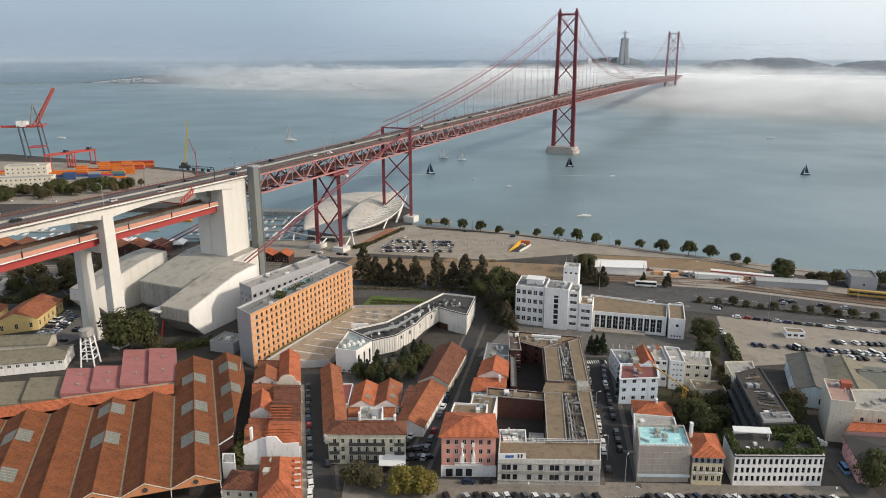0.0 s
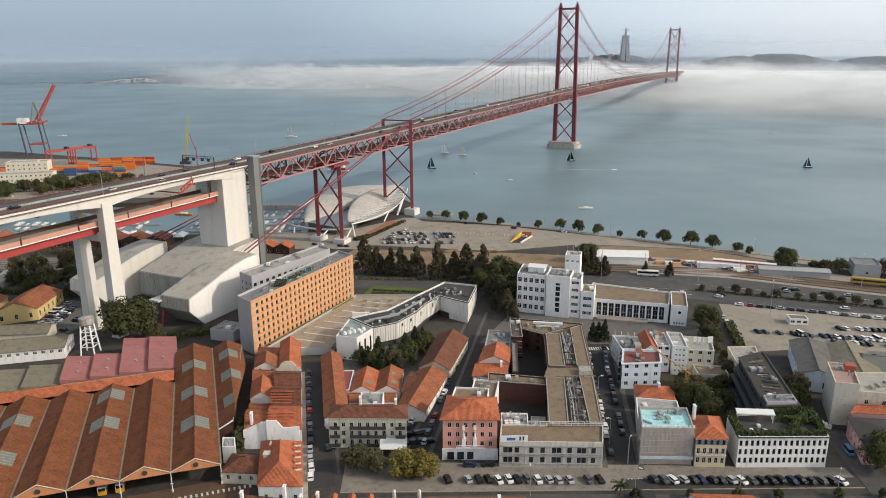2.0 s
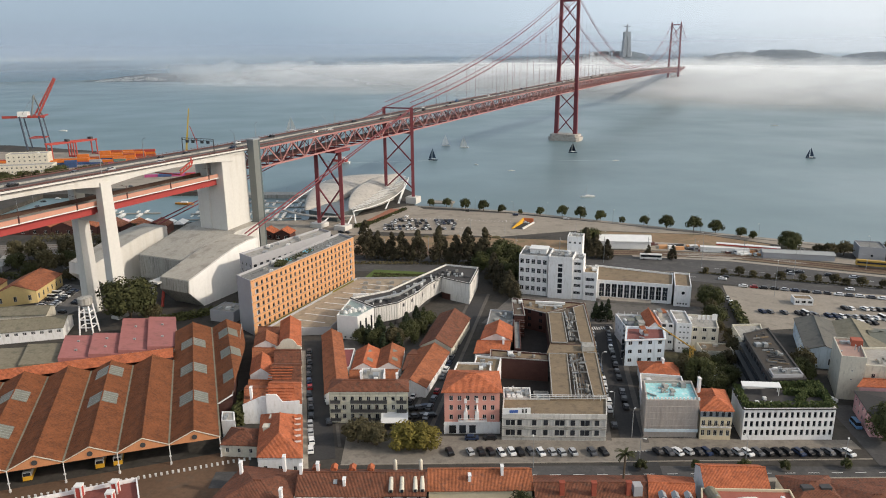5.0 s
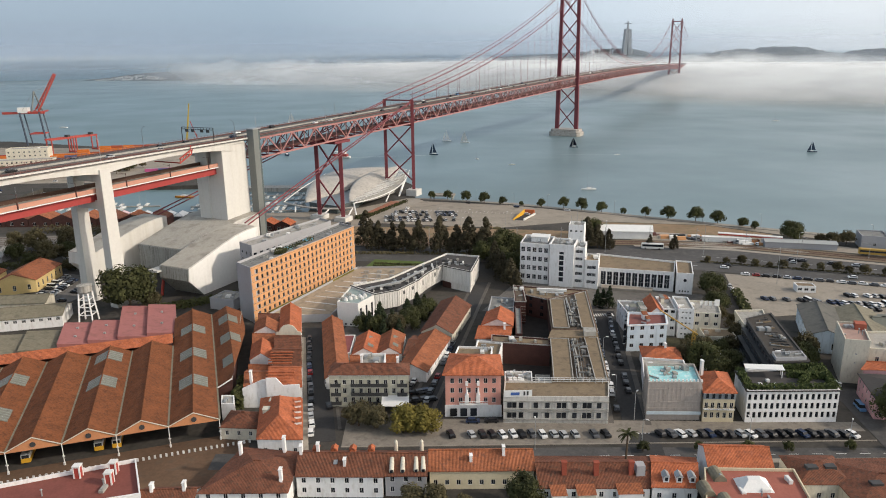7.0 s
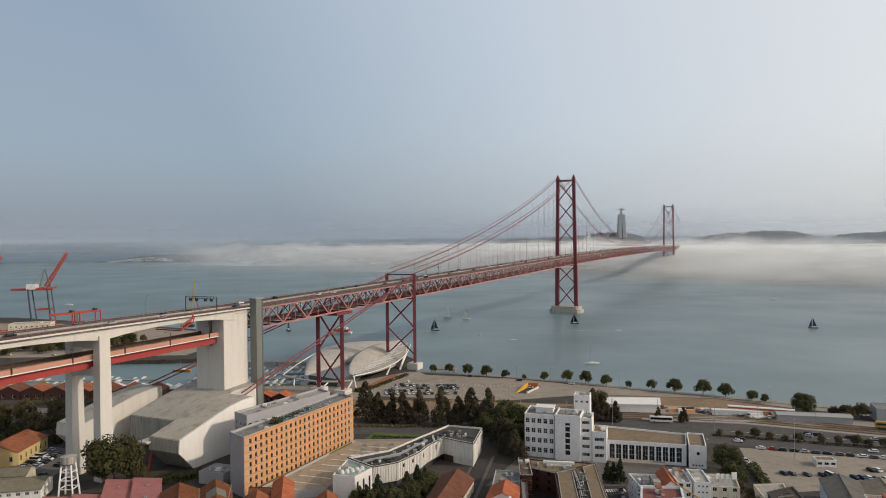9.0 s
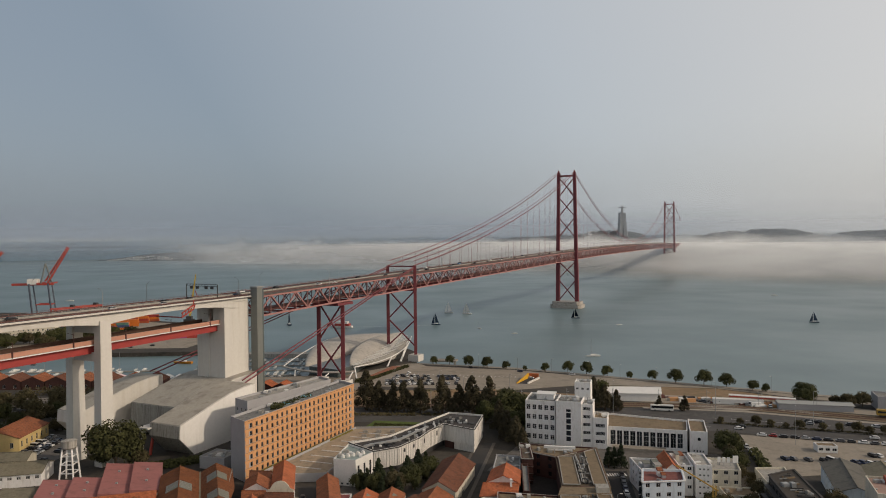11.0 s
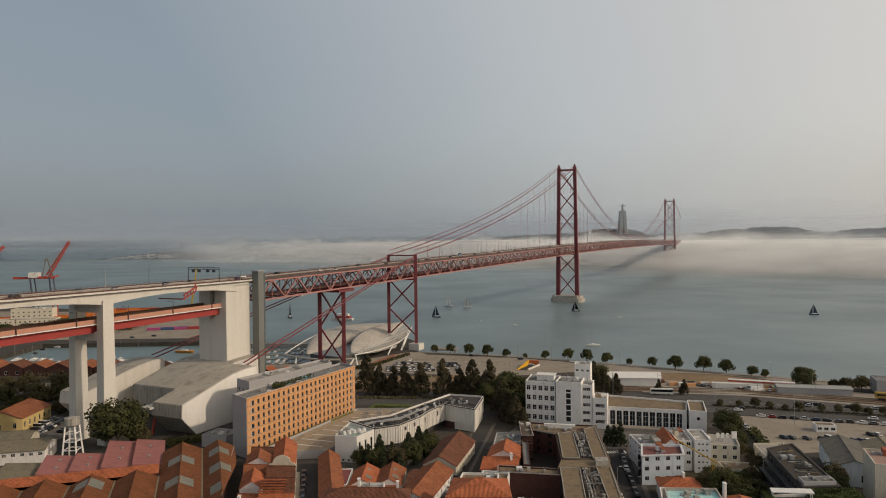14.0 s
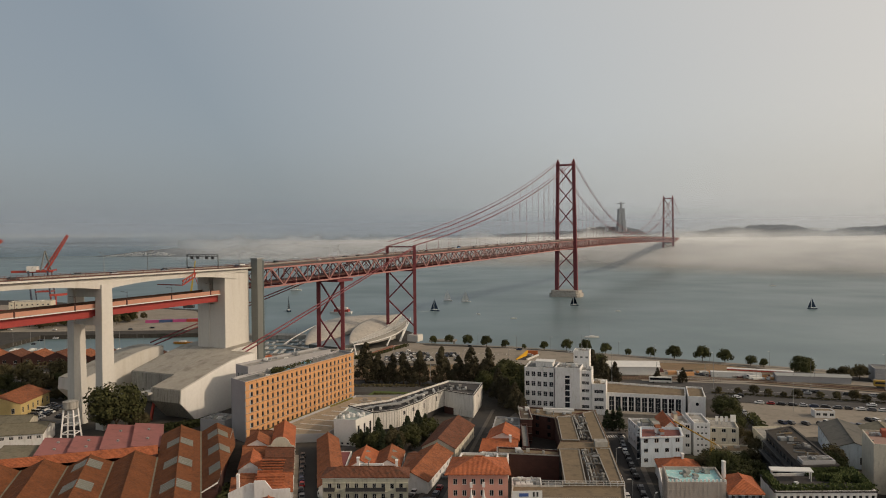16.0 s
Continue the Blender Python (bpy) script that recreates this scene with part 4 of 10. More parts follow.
# ---- far shore, fog ----
def ridge(name, pts, depth, seed, label, material=HILL, cat="hill"):
    """A far ridge: plan points with a top height, ragged with trees."""
    rnd = random.Random(seed)
    bm = bmesh.new()
    rows = []
    for (x0, y0, h0), (x1, y1, h1) in zip(pts, pts[1:]):
        n = max(4, int(math.hypot(x1 - x0, y1 - y0) / 14))
        for i in range(n):
            t = i / n
            x, y, h = x0 + (x1 - x0) * t, y0 + (y1 - y0) * t, h0 + (h1 - h0) * t
            h *= 1 + 0.05 * noise.noise((x * 0.01, y * 0.01, seed)) + 0.055 * noise.noise((x * 0.045, y * 0.045, seed)) + rnd.uniform(-0.018, 0.022)
            rows.append([bm.verts.new((x + k * 0.3 * depth * rnd.uniform(0.9, 1.1), y + k * depth, max(-3, z))) for k, z in ((0, -3), (0.12, h * 0.72), (0.35, h * 0.93), (0.6, h), (1.0, h * 0.9), (1.6, -3))])
    for a, b in zip(rows, rows[1:]):
        for k in range(5):
            bm.faces.new((a[k], b[k], b[k + 1], a[k + 1]))
    for f in bm.faces:
        f.smooth = True
    return solo(name, bm, material, label, cat, "structure")
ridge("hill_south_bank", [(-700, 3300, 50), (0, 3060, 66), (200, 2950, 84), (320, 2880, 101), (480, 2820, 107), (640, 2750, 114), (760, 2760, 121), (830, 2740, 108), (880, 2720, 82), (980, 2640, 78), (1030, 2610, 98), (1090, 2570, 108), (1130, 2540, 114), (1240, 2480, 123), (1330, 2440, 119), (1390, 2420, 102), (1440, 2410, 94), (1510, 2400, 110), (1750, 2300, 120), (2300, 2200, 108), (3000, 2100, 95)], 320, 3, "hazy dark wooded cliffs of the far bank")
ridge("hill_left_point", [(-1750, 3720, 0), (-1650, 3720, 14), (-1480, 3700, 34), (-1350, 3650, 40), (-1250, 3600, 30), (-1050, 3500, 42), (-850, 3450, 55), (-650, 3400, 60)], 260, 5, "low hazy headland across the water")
ridge("hill_horizon_shore", [(-3600, 3150, 116), (-2900, 3550, 117), (-2200, 3950, 118), (-1500, 4250, 117), (-900, 4380, 115), (0, 4450, 112)], 120, 9, "thin far shore on the horizon, paled by haze", HAZY_SHORE)
rnd = random.Random(11)
bm = bmesh.new()
for i in range(280):
    t = rnd.choice((0.1, 0.25, 0.33, 0.45, 0.62, 0.8)) + rnd.gauss(0, 0.07)
    x, y = lerp((-3500, 3150), (-1500, 4220), t)
    z = 109 + rnd.uniform(0, 6)
    w = rnd.uniform(3, 10)
    box(bm, x - w, y - 20, z - 3, x + w, y - 10, z + rnd.uniform(-1, 2))
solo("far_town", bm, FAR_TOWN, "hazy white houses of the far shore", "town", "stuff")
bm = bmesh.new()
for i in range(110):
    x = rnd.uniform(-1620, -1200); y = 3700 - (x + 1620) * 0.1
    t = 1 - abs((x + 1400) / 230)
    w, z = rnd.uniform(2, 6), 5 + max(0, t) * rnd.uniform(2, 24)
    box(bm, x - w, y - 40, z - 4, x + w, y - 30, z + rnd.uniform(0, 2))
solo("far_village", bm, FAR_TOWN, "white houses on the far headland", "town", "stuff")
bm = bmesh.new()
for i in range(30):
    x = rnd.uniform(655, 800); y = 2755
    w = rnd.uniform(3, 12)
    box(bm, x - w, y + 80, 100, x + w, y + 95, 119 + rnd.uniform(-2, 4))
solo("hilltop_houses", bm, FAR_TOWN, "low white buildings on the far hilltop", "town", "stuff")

# statue on its high pedestal: one plain mesh
bm = bmesh.new()
sx, sy, sz = 783.0, 2824.0, 112.0
for a, b, w0, w1 in ((-8, -8, 7.2, 5.4), (8, -8, 7.2, 5.4), (-8, 8, 7.2, 5.4), (8, 8, 7.2, 5.4)):
    lo = [bm.verts.new((sx + a * 1.15 + i * w0, sy + b + j * w0, sz - 12)) for i, j in ((-1, -1), (1, -1), (1, 1), (-1, 1))]
    hi = [bm.verts.new((sx + a * 0.75 + i * w1, sy + b * 0.75 + j * w1, sz + 76)) for i, j in ((-1, -1), (1, -1), (1, 1), (-1, 1))]
    for i in range(4):
        bm.faces.new((lo[i], lo[(i + 1) % 4], hi[(i + 1) % 4], hi[i]))
    bm.faces.new(hi); bm.faces.new(lo[::-1])
box(bm, sx - 12, sy - 12, sz + 74, sx + 12, sy + 12, sz + 82)
rod(bm, (sx, sy, sz + 82), (sx, sy, sz + 106), 4.6, 3.2, 10)
rod(bm, (sx, sy, sz + 106), (sx, sy, sz + 111), 2.2, 1.8, 8)
beam(bm, (sx - 14, sy, sz + 102), (sx + 14, sy, sz + 102), 3, 3)
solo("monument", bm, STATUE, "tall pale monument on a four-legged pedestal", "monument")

def spline(pts, n=10):
    P = [Vector(p) for p in pts]
    P = [P[0] * 2 - P[1]] + P + [P[-1] * 2 - P[-2]]
    line = []
    for k in range(1, len(P) - 2):
        for i in range(n):
            t = i / n
            a, b, c, d = P[k - 1:k + 3]
            line.append(0.5 * ((2 * b) + (c - a) * t + (2 * a - 5 * b + 4 * c - d) * t * t + (3 * b - a - 3 * c + d) * t ** 3))
    return line + [P[-2]]
def curtain(name, pts, z1, material, label, lean=0.0):
    """A soft sheet of haze along a smooth line in plan, which may lean away from the river."""
    bm = bmesh.new()
    line = spline(pts)
    lo = [bm.verts.new((p.x, p.y, -2)) for p in line]; hi = [bm.verts.new((p.x + lean * 0.3, p.y + lean, z1)) for p in line]
    for i in range(len(line) - 1):
        bm.faces.new((lo[i], lo[i + 1], hi[i + 1], hi[i])).smooth = True
    return solo(name, bm, material, label, "fog", "structure")
FRONT = [(-2600, 2950), (-925, 2700), (100, 2330), (620, 1790), (960, 1430), (1400, 1150), (2200, 700)]
def fog_hull(lift, back, v0, v1, dense, ragged, x0, x1):
    """The rounded face and top of the fog bank: v runs in metres from the river edge inland, the edge soft and ragged."""
    bm = bmesh.new()
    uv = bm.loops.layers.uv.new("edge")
    prof = [(-330, 0.6), (-230, 1.2), (-140, 2.2), (-60, 4), (0, 9), (80, 22), (160, 40), (250, 58), (350, 70), (480, 77), (640, 80), (820, 78), (1000, 70)]
    rows = []
    for i, p in enumerate(spline(FRONT, 16)):
        k = 1.0 - 0.22 * min(1, max(0, (p.x - 250) / 400))
        h = [z * (1 + 0.1 * noise.noise((p.x * 0.0012, v * 0.001, 3.0))) for v, z in prof]
        rows.append([bm.verts.new((p.x + 0.3 * (v * k + back), p.y + 0.95 * (v * k + back), z * lift)) for (v, z0), z in zip(prof, h)])
    for i, (a, b) in enumerate(zip(rows, rows[1:])):
        for k in range(len(prof) - 1):
            f = bm.faces.new((a[k], b[k], b[k + 1], a[k + 1])); f.smooth = True
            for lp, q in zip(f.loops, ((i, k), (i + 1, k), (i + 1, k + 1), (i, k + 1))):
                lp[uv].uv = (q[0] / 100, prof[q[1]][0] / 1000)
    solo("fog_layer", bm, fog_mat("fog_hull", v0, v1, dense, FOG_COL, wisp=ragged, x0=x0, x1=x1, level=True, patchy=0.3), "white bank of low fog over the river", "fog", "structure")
FOG_COL = (0.68, 0.715, 0.735)
def fog_sheet(dy, top, soft, dense, wisp, x0, x1, cut=None, low=None, z1=125, patchy=0.0):
    line = [(x + dy * 0.2, y + dy) for x, y in FRONT]
    if cut:
        line = line[cut[0]:cut[1]]
    curtain("fog_bank", line, z1, fog_mat("fog_layer", top, soft, dense, [c * 1.9 for c in FOG_COL], wisp=wisp, x0=x0, x1=x1, bottom=low, patchy=patchy), "white bank of low fog over the river", 60)
fog_hull(1.0, -70, -320, 420, 0.97, 150, -1200, 500)
fog_sheet(300, 66, 30, 0.5, 60, -1250, -500, z1=125, patchy=0.8)
fog_sheet(470, 90, 22, 0.85, 60, -1350, -650, z1=140, patchy=0.55)
fog_sheet(640, 88, 14, 0.85, 24, -900, 900, z1=125, patchy=0.35)
ROUND = [(4450 * math.sin(radians(a)), 4450 * math.cos(radians(a))) for a in range(-75, 76, 10)]
# nearly opaque sheet coloured like hazy far water; it hides the shore's foot
curtain("far_haze", ROUND, 130, fog_mat("haze_over_water", 105, 6, 0.97, (0.46, 0.66, 0.83), 2, bottom=(-60, -20)), "blue-grey sheet standing for hazy far water")
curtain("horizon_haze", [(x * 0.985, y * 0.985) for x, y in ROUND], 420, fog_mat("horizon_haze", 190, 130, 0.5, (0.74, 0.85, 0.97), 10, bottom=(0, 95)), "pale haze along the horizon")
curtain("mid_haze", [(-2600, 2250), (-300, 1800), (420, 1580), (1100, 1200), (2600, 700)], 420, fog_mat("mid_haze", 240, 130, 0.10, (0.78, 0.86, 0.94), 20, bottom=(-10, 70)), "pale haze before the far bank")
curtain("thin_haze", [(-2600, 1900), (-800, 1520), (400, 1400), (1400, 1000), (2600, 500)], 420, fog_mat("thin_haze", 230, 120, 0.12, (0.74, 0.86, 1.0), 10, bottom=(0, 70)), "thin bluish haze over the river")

# ---- buildings ----
WINDOWS = {}

def window_meshes(w, h, style, frame_mat, pane_mat):
    key = (round(w, 2), round(h, 2), style, frame_mat.name, pane_mat.name)
    if key not in WINDOWS:
        t = 0.09
        bm = bmesh.new()
        box(bm, -w / 2, 0.0, 0, -w / 2 + t, 0.08, h); box(bm, w / 2 - t, 0.0, 0, w / 2, 0.08, h)
        box(bm, -w / 2 + t, 0.0, 0, w / 2 - t, 0.08, t); box(bm, -w / 2 + t, 0.0, h - t, w / 2 - t, 0.08, h)
        if style in ("two", "grid"):
            box(bm, -0.035, 0.005, t, 0.035, 0.075, h - t)
        if style == "grid":
            for k in (0.34, 0.67):
                box(bm, -w / 2 + t, 0.01, h * k - 0.03, w / 2 - t, 0.07, h * k + 0.03)
        f = mesh_of("window", bm, frame_mat)
        bm = bmesh.new(); box(bm, -w / 2 + t * 0.5, 0.03, t * 0.5, w / 2 - t * 0.5, 0.05, h - t * 0.5)
        WINDOWS[key] = (f, mesh_of("pane", bm, pane_mat))
    return WINDOWS[key]

def side_frame(p, q, z):
    """A frame on the wall from p to q: x along it, y inwards, z up."""
    d = (Vector(q) - Vector(p)).normalized()
    m = Matrix(((d.x, -d.y, 0, p[0]), (d.y, d.x, 0, p[1]), (0, 0, 1, z), (0, 0, 0, 1)))
    return m

def facade(bm, owner, p, q, z0, z1, spec):
    """One wall with real window openings. spec: columns, rows, width, height, first sill, storey, and options."""
    m = side_frame(p, q, z0)
    L, H = math.hypot(q[0] - p[0], q[1] - p[1]), z1 - z0
    if not spec:
        quad(bm, *(m @ Vector(v) for v in ((0, 0, 0), (L, 0, 0), (L, 0, H), (0, 0, H))))
        return
    nc, nr, w, h, sill, storey = spec[:6]
    o = spec[6] if len(spec) > 6 else {}
    mg, rec = o.get("margin", 0.0), o.get("recess", 0.22)
    pitch = (L - 2 * mg) / nc
    w = min(w, pitch * 0.86)
    us, vs = [0.0], [0.0]
    for i in range(nc):
        c = mg + pitch * (i + 0.5)
        us += [c - w / 2, c + w / 2]
    for j in range(nr):
        if sill + j * storey + h < H - 0.1:
            vs += [sill + j * storey, sill + j * storey + h]
    us.append(L); vs.append(H)
    V = {}
    def at_(i, j, d=0.0):
        k = (i, j, d)
        if k not in V:
            V[k] = bm.verts.new(m @ Vector((us[i], d, vs[j])))
        return V[k]
    rnd = random.Random(int(abs(p[0]) * 97 + abs(p[1]) * 13 + z1 * 7))
    for i in range(len(us) - 1):
        for j in range(len(vs) - 1):
            hole = i % 2 == 1 and j % 2 == 1
            if not hole:
                bm.faces.new((at_(i, j), at_(i + 1, j), at_(i + 1, j + 1), at_(i, j + 1)))
                continue
            c = ((i, j), (i + 1, j), (i + 1, j + 1), (i, j + 1))
            for a, b in zip(c, c[1:] + c[:1]):
                bm.faces.new((at_(*a), at_(*b), at_(*b, rec), at_(*a, rec)))
            pane = o.get("pane", GLASS)
            if o.get("shut", 0) > rnd.random():
                pane = SHUTTER
            fm, pm = window_meshes(w, vs[j + 1] - vs[j], o.get("style", "two"), o.get("frame", FRAME), pane)
            win = hang(new("window", fm), owner, m=m @ pose(us[i] + w / 2, rec - 0.09, vs[j]))
            pn = new("pane", pm); pn.parent = win
            if o.get("balcony"):
                bal = o["balcony"]
                if bal == "all" or (j // 2) in bal:
                    b2 = bmesh.new()
                    uu, vv = us[i] + w / 2, vs[j]
                    prism(b2, [tuple((m @ Vector((uu + a, b, 0))).xy) for a, b in ((-w * 0.8, -0.8), (w * 0.8, -0.8), (w * 0.8, 0.0), (-w * 0.8, 0.0))], z0 + vv - 0.15, z0 + vv)
                    part("balcony_slab", b2, WHITE, owner)
                    b2 = bmesh.new()
                    for a in range(7):
                        x = uu - w * 0.8 + w * 1.6 * a / 6
                        beam(b2, m @ Vector((x, -0.76, vv)), m @ Vector((x, -0.76, vv + 0.95)), 0.05)
                    beam(b2, m @ Vector((uu - w * 0.8, -0.76, vv + 0.95)), m @ Vector((uu + w * 0.8, -0.76, vv + 0.95)), 0.07)
                    part("balcony_rail", b2, DARK, owner)

def grow(poly, d):
    """The plan polygon with every side pushed out by d."""
    out, n = [], len(poly)
    for i in range(n):
        a, b, c = Vector(poly[i - 1]), Vector(poly[i]), Vector(poly[(i + 1) % n])
        e, f = (b - a).normalized(), (c - b).normalized()
        n1, n2 = Vector((e.y, -e.x)), Vector((f.y, -f.x))
        k = n1 + n2
        out.append(tuple(b + k * (d / max(0.3, 1 + n1.dot(n2)))))
    return out

def tri_roof(bm, wall, poly, z, rise, kind, over):
    """Pitched roof over a four-sided plan: hip, or gable with the ridge along the front (gx) or from front to back (gy)."""
    e = grow(poly, over)
    a, b, c, d = (Vector((*p, z)) for p in e)
    if kind == "gy":
        r0, r1 = (a + b) / 2, (d + c) / 2
    elif kind == "gx":
        r0, r1 = (a + d) / 2, (b + c) / 2
    else:
        front, side = (b - a).length, (d - a).length
        if front >= side:
            m0, m1 = (a + d) / 2, (b + c) / 2
            k = min(0.45, side / 2 / front)
        else:
            m0, m1 = (a + b) / 2, (d + c) / 2
            k = min(0.45, front / 2 / side)
        r0, r1 = m0.lerp(m1, k), m1.lerp(m0, k)
    r0.z = r1.z = z + rise
    th = Vector((0, 0, -0.22))
    if kind == "gy":
        faces = [(a, r0, r1, d), (r0, b, c, r1)]
    elif kind == "gx":
        faces = [(a, b, r1, r0), (r0, r1, c, d)]
    elif (b - a).length >= (d - a).length:
        faces = [(a, b, r1, r0), (b, c, r1), (c, d, r0, r1), (d, a, r0)]
    else:
        faces = [(a, b, r0), (b, c, r1, r0), (c, d, r1), (d, a, r0, r1)]
    for f in faces:
        top = [bm.verts.new(v) for v in f]; low = [bm.verts.new(v + th) for v in f]
        bm.faces.new(top); bm.faces.new(low[::-1])
        for i in range(len(f)):
            bm.faces.new((top[i - 1], top[i], low[i], low[i - 1]))
    pa, pb, pc, pd = (Vector((*p, z - 0.1)) for p in poly)
    up = Vector((0, 0, rise - 0.15))
    if kind == "gy":
        quad(wall, pa, pb, (pa + pb) / 2 + up); quad(wall, pc, pd, (pc + pd) / 2 + up)
    if kind == "gx":
        quad(wall, pd, pa, (pd + pa) / 2 + up); quad(wall, pb, pc, (pb + pc) / 2 + up)
    return r0, r1

def clutter(owner, poly, z, n, seed, material=METAL):
    """Small plant on a flat roof: units, ducts and hatches, each a part."""
    rnd = random.Random(seed)
    a, b, c, d = (Vector(p) for p in poly[:4])
    for i in range(n):
        u, v = rnd.uniform(0.12, 0.88), rnd.uniform(0.15, 0.85)
        p = (a.lerp(b, u)).lerp(d.lerp(c, u), v)
        w, l, h = rnd.uniform(0.4, 1.1), rnd.uniform(0.4, 1.6), rnd.uniform(0.4, 1.3)
        bm = bmesh.new()
        kind = rnd.random()
        if kind < 0.6:
            box(bm, p.x - w, p.y - l, z, p.x + w, p.y + l, z + h)
            box(bm, p.x - w * 0.8, p.y - l * 0.8, z + h, p.x + w * 0.8, p.y + l * 0.8, z + h + 0.08)
            part("roof_unit", bm, rnd.choice((material, SHEET, CONC_GREY)), owner)
        elif kind < 0.8:
            rod(bm, (p.x, p.y, z), (p.x, p.y, z + h + 0.6), 0.18, 0.18, 6); rod(bm, (p.x, p.y, z + h + 0.6), (p.x, p.y, z + h + 0.85), 0.35, 0.05, 6)
            part("vent_pipe", bm, METAL, owner)
        else:
            beam(bm, (p.x, p.y, z + 0.35), (p.x + rnd.uniform(-3, 3), p.y + rnd.uniform(-3, 3), z + 0.35), 0.45, 0.4)
            part("duct", bm, METAL, owner)

def house(name, label, poly, top, wall, roof="flat", rise=2.5, cover=TILE, wins=(), category="house", base=G, group="", over=0.45, chimneys=(), units=0, parapet=0.7, plinth=None, trim=None):
    """A building over a plan polygon (counterclockwise from its front left corner). top: eaves or roof level. wins: window spec for each side."""
    cx, cy = sum(p[0] for p in poly) / len(poly), sum(p[1] for p in poly) / len(poly)
    h = thing(name, label, category, (cx, cy, base), group)
    bm = bmesh.new()
    n = len(poly)
    zt = top + (parapet if roof == "flat" else 0)
    for i in range(n):
        facade(bm, h, poly[i], poly[(i + 1) % n], base, zt, wins[i] if i < len(wins) else None)
    r = bmesh.new()
    ridge_line = None
    if roof == "flat":
        inner = grow(poly, -0.35)
        lo = [bm.verts.new((*p, zt)) for p in poly]; hi = [bm.verts.new((*p, zt)) for p in inner]; dn = [bm.verts.new((*p, top)) for p in inner]
        for i in range(n):
            j = (i + 1) % n
            bm.faces.new((lo[i], lo[j], hi[j], hi[i])); bm.faces.new((hi[i], hi[j], dn[j], dn[i]))
        prism(r, grow(poly, -0.3), top - 0.3, top)
    else:
        ridge_line = tri_roof(r, bm, poly, top, rise, roof, over)
    part("wall", bm, wall, h)
    part("roof", r, cover, h)
    if ridge_line:
        b2 = bmesh.new(); rod(b2, ridge_line[0] + Vector((0, 0, 0.05)), ridge_line[1] + Vector((0, 0, 0.05)), 0.2, 0.2, 6); part("ridge_tiles", b2, cover, h)
    if trim:
        b2 = bmesh.new(); prism(b2, grow(poly, 0.25), zt - 0.45, zt - 0.1, top=True, bottom=True) if roof != "flat" else None
        if roof == "flat":
            o = grow(poly, 0.2)
            for i in range(n):
                a, b = Vector((*o[i], zt - 0.2)), Vector((*o[(i + 1) % n], zt - 0.2)); beam(b2, a, b, 0.3, 0.35)
        part("cornice", b2, trim, h)
    if plinth:
        b2 = bmesh.new()
        o = grow(poly, 0.06)
        for i in range(n):
            beam(b2, (*o[i], base + 0.35), (*o[(i + 1) % n], base + 0.35), 0.14, 0.7)
        part("plinth", b2, plinth, h)
    a, b, c, d = (Vector(p) for p in poly[:4])
    for u, v, z in chimneys:
        p = a.lerp(b, u).lerp(d.lerp(c, u), v)
        b2 = bmesh.new(); box(b2, p.x - 0.35, p.y - 0.7, top + 0.2, p.x + 0.35, p.y + 0.7, z); box(b2, p.x - 0.45, p.y - 0.8, z, p.x + 0.45, p.y + 0.8, z + 0.2)
        part("chimney", b2, WHITE if wall is not PINK else wall, h)
    if units:
        clutter(h, poly, top, units, int(cx * 7 + cy), METAL)
    return h

def dormers(owner, p, q, n, z, depth, material=TILE_NEW, wall=WHITE, w=1.5, h=1.5):
    """Gabled dormers along the line p to q, facing to the right of it."""
    m = side_frame(p, q, z)
    L = math.hypot(q[0] - p[0], q[1] - p[1])
    for i in range(n):
        x = L * (i + 0.5) / n
        bm = bmesh.new()
        for s0, s1 in ((-w / 2, w / 2),):
            pts = [m @ Vector(v) for v in ((x + s0, 0, 0), (x + s1, 0, 0), (x + s1, 0, h), (x, 0, h + 0.6), (x + s0, 0, h))]
            back = [m @ Vector(v) for v in ((x + s0, depth, 0), (x + s1, depth, 0), (x + s1, depth, h), (x, depth, h + 0.6), (x + s0, depth, h))]
            vs, bs = [bm.verts.new(v) for v in pts], [bm.verts.new(v) for v in back]
            bm.faces.new(vs); bm.faces.new(bs[::-1])
            for k in range(5):
                bm.faces.new((vs[k], vs[(k + 1) % 5], bs[(k + 1) % 5], bs[k]))
        d = part("dormer", bm, wall, owner)
        b2 = bmesh.new()
        for sg in (-1, 1):
            pts = [m @ Vector(v) for v in ((x, -0.2, h + 0.72), (x + sg * (w / 2 + 0.2), -0.2, h + 0.02), (x + sg * (w / 2 + 0.2), depth, h + 0.02), (x, depth, h + 0.72))]
            quad(b2, *pts); quad(b2, *[v - Vector((0, 0, 0.12)) for v in pts])
        part("dormer_roof", b2, material, d)
        b2 = bmesh.new()
        quad(b2, *[m @ Vector(v) for v in ((x - 0.4, -0.03, 0.35), (x + 0.4, -0.03, 0.35), (x + 0.4, -0.03, 1.35), (x - 0.4, -0.03, 1.35))])
        part("dormer_window", b2, GLASS, d)

# salmon apartment house
pink = house("apartment_house", "salmon pink apartment house with white trim and orange hipped roof", [(5.4, 197.6), (22.3, 196.8), (22.7, 210.5), (8.0, 212)], 17.8, PINK, "hip", 2.7, TILE_NEW,
      [(6, 4, 1.2, 1.7, 4.7, 3.2, {"margin": 0.8}), (4, 4, 1.1, 1.6, 4.7, 3.2), (3, 3, 1.1, 1.6, 4.7, 3.2), (4, 3, 1.1, 1.6, 4.7, 3.2)], over=0.9, trim=WHITE, plinth=WHITE)
bm = bmesh.new(); prism(bm, [(5.2, 197.3), (22.6, 196.5), (22.62, 196.7), (5.22, 197.5)], G, G + 4.0); part("ground_floor_front", bm, WHITE, pink, "white plastered ground floor")
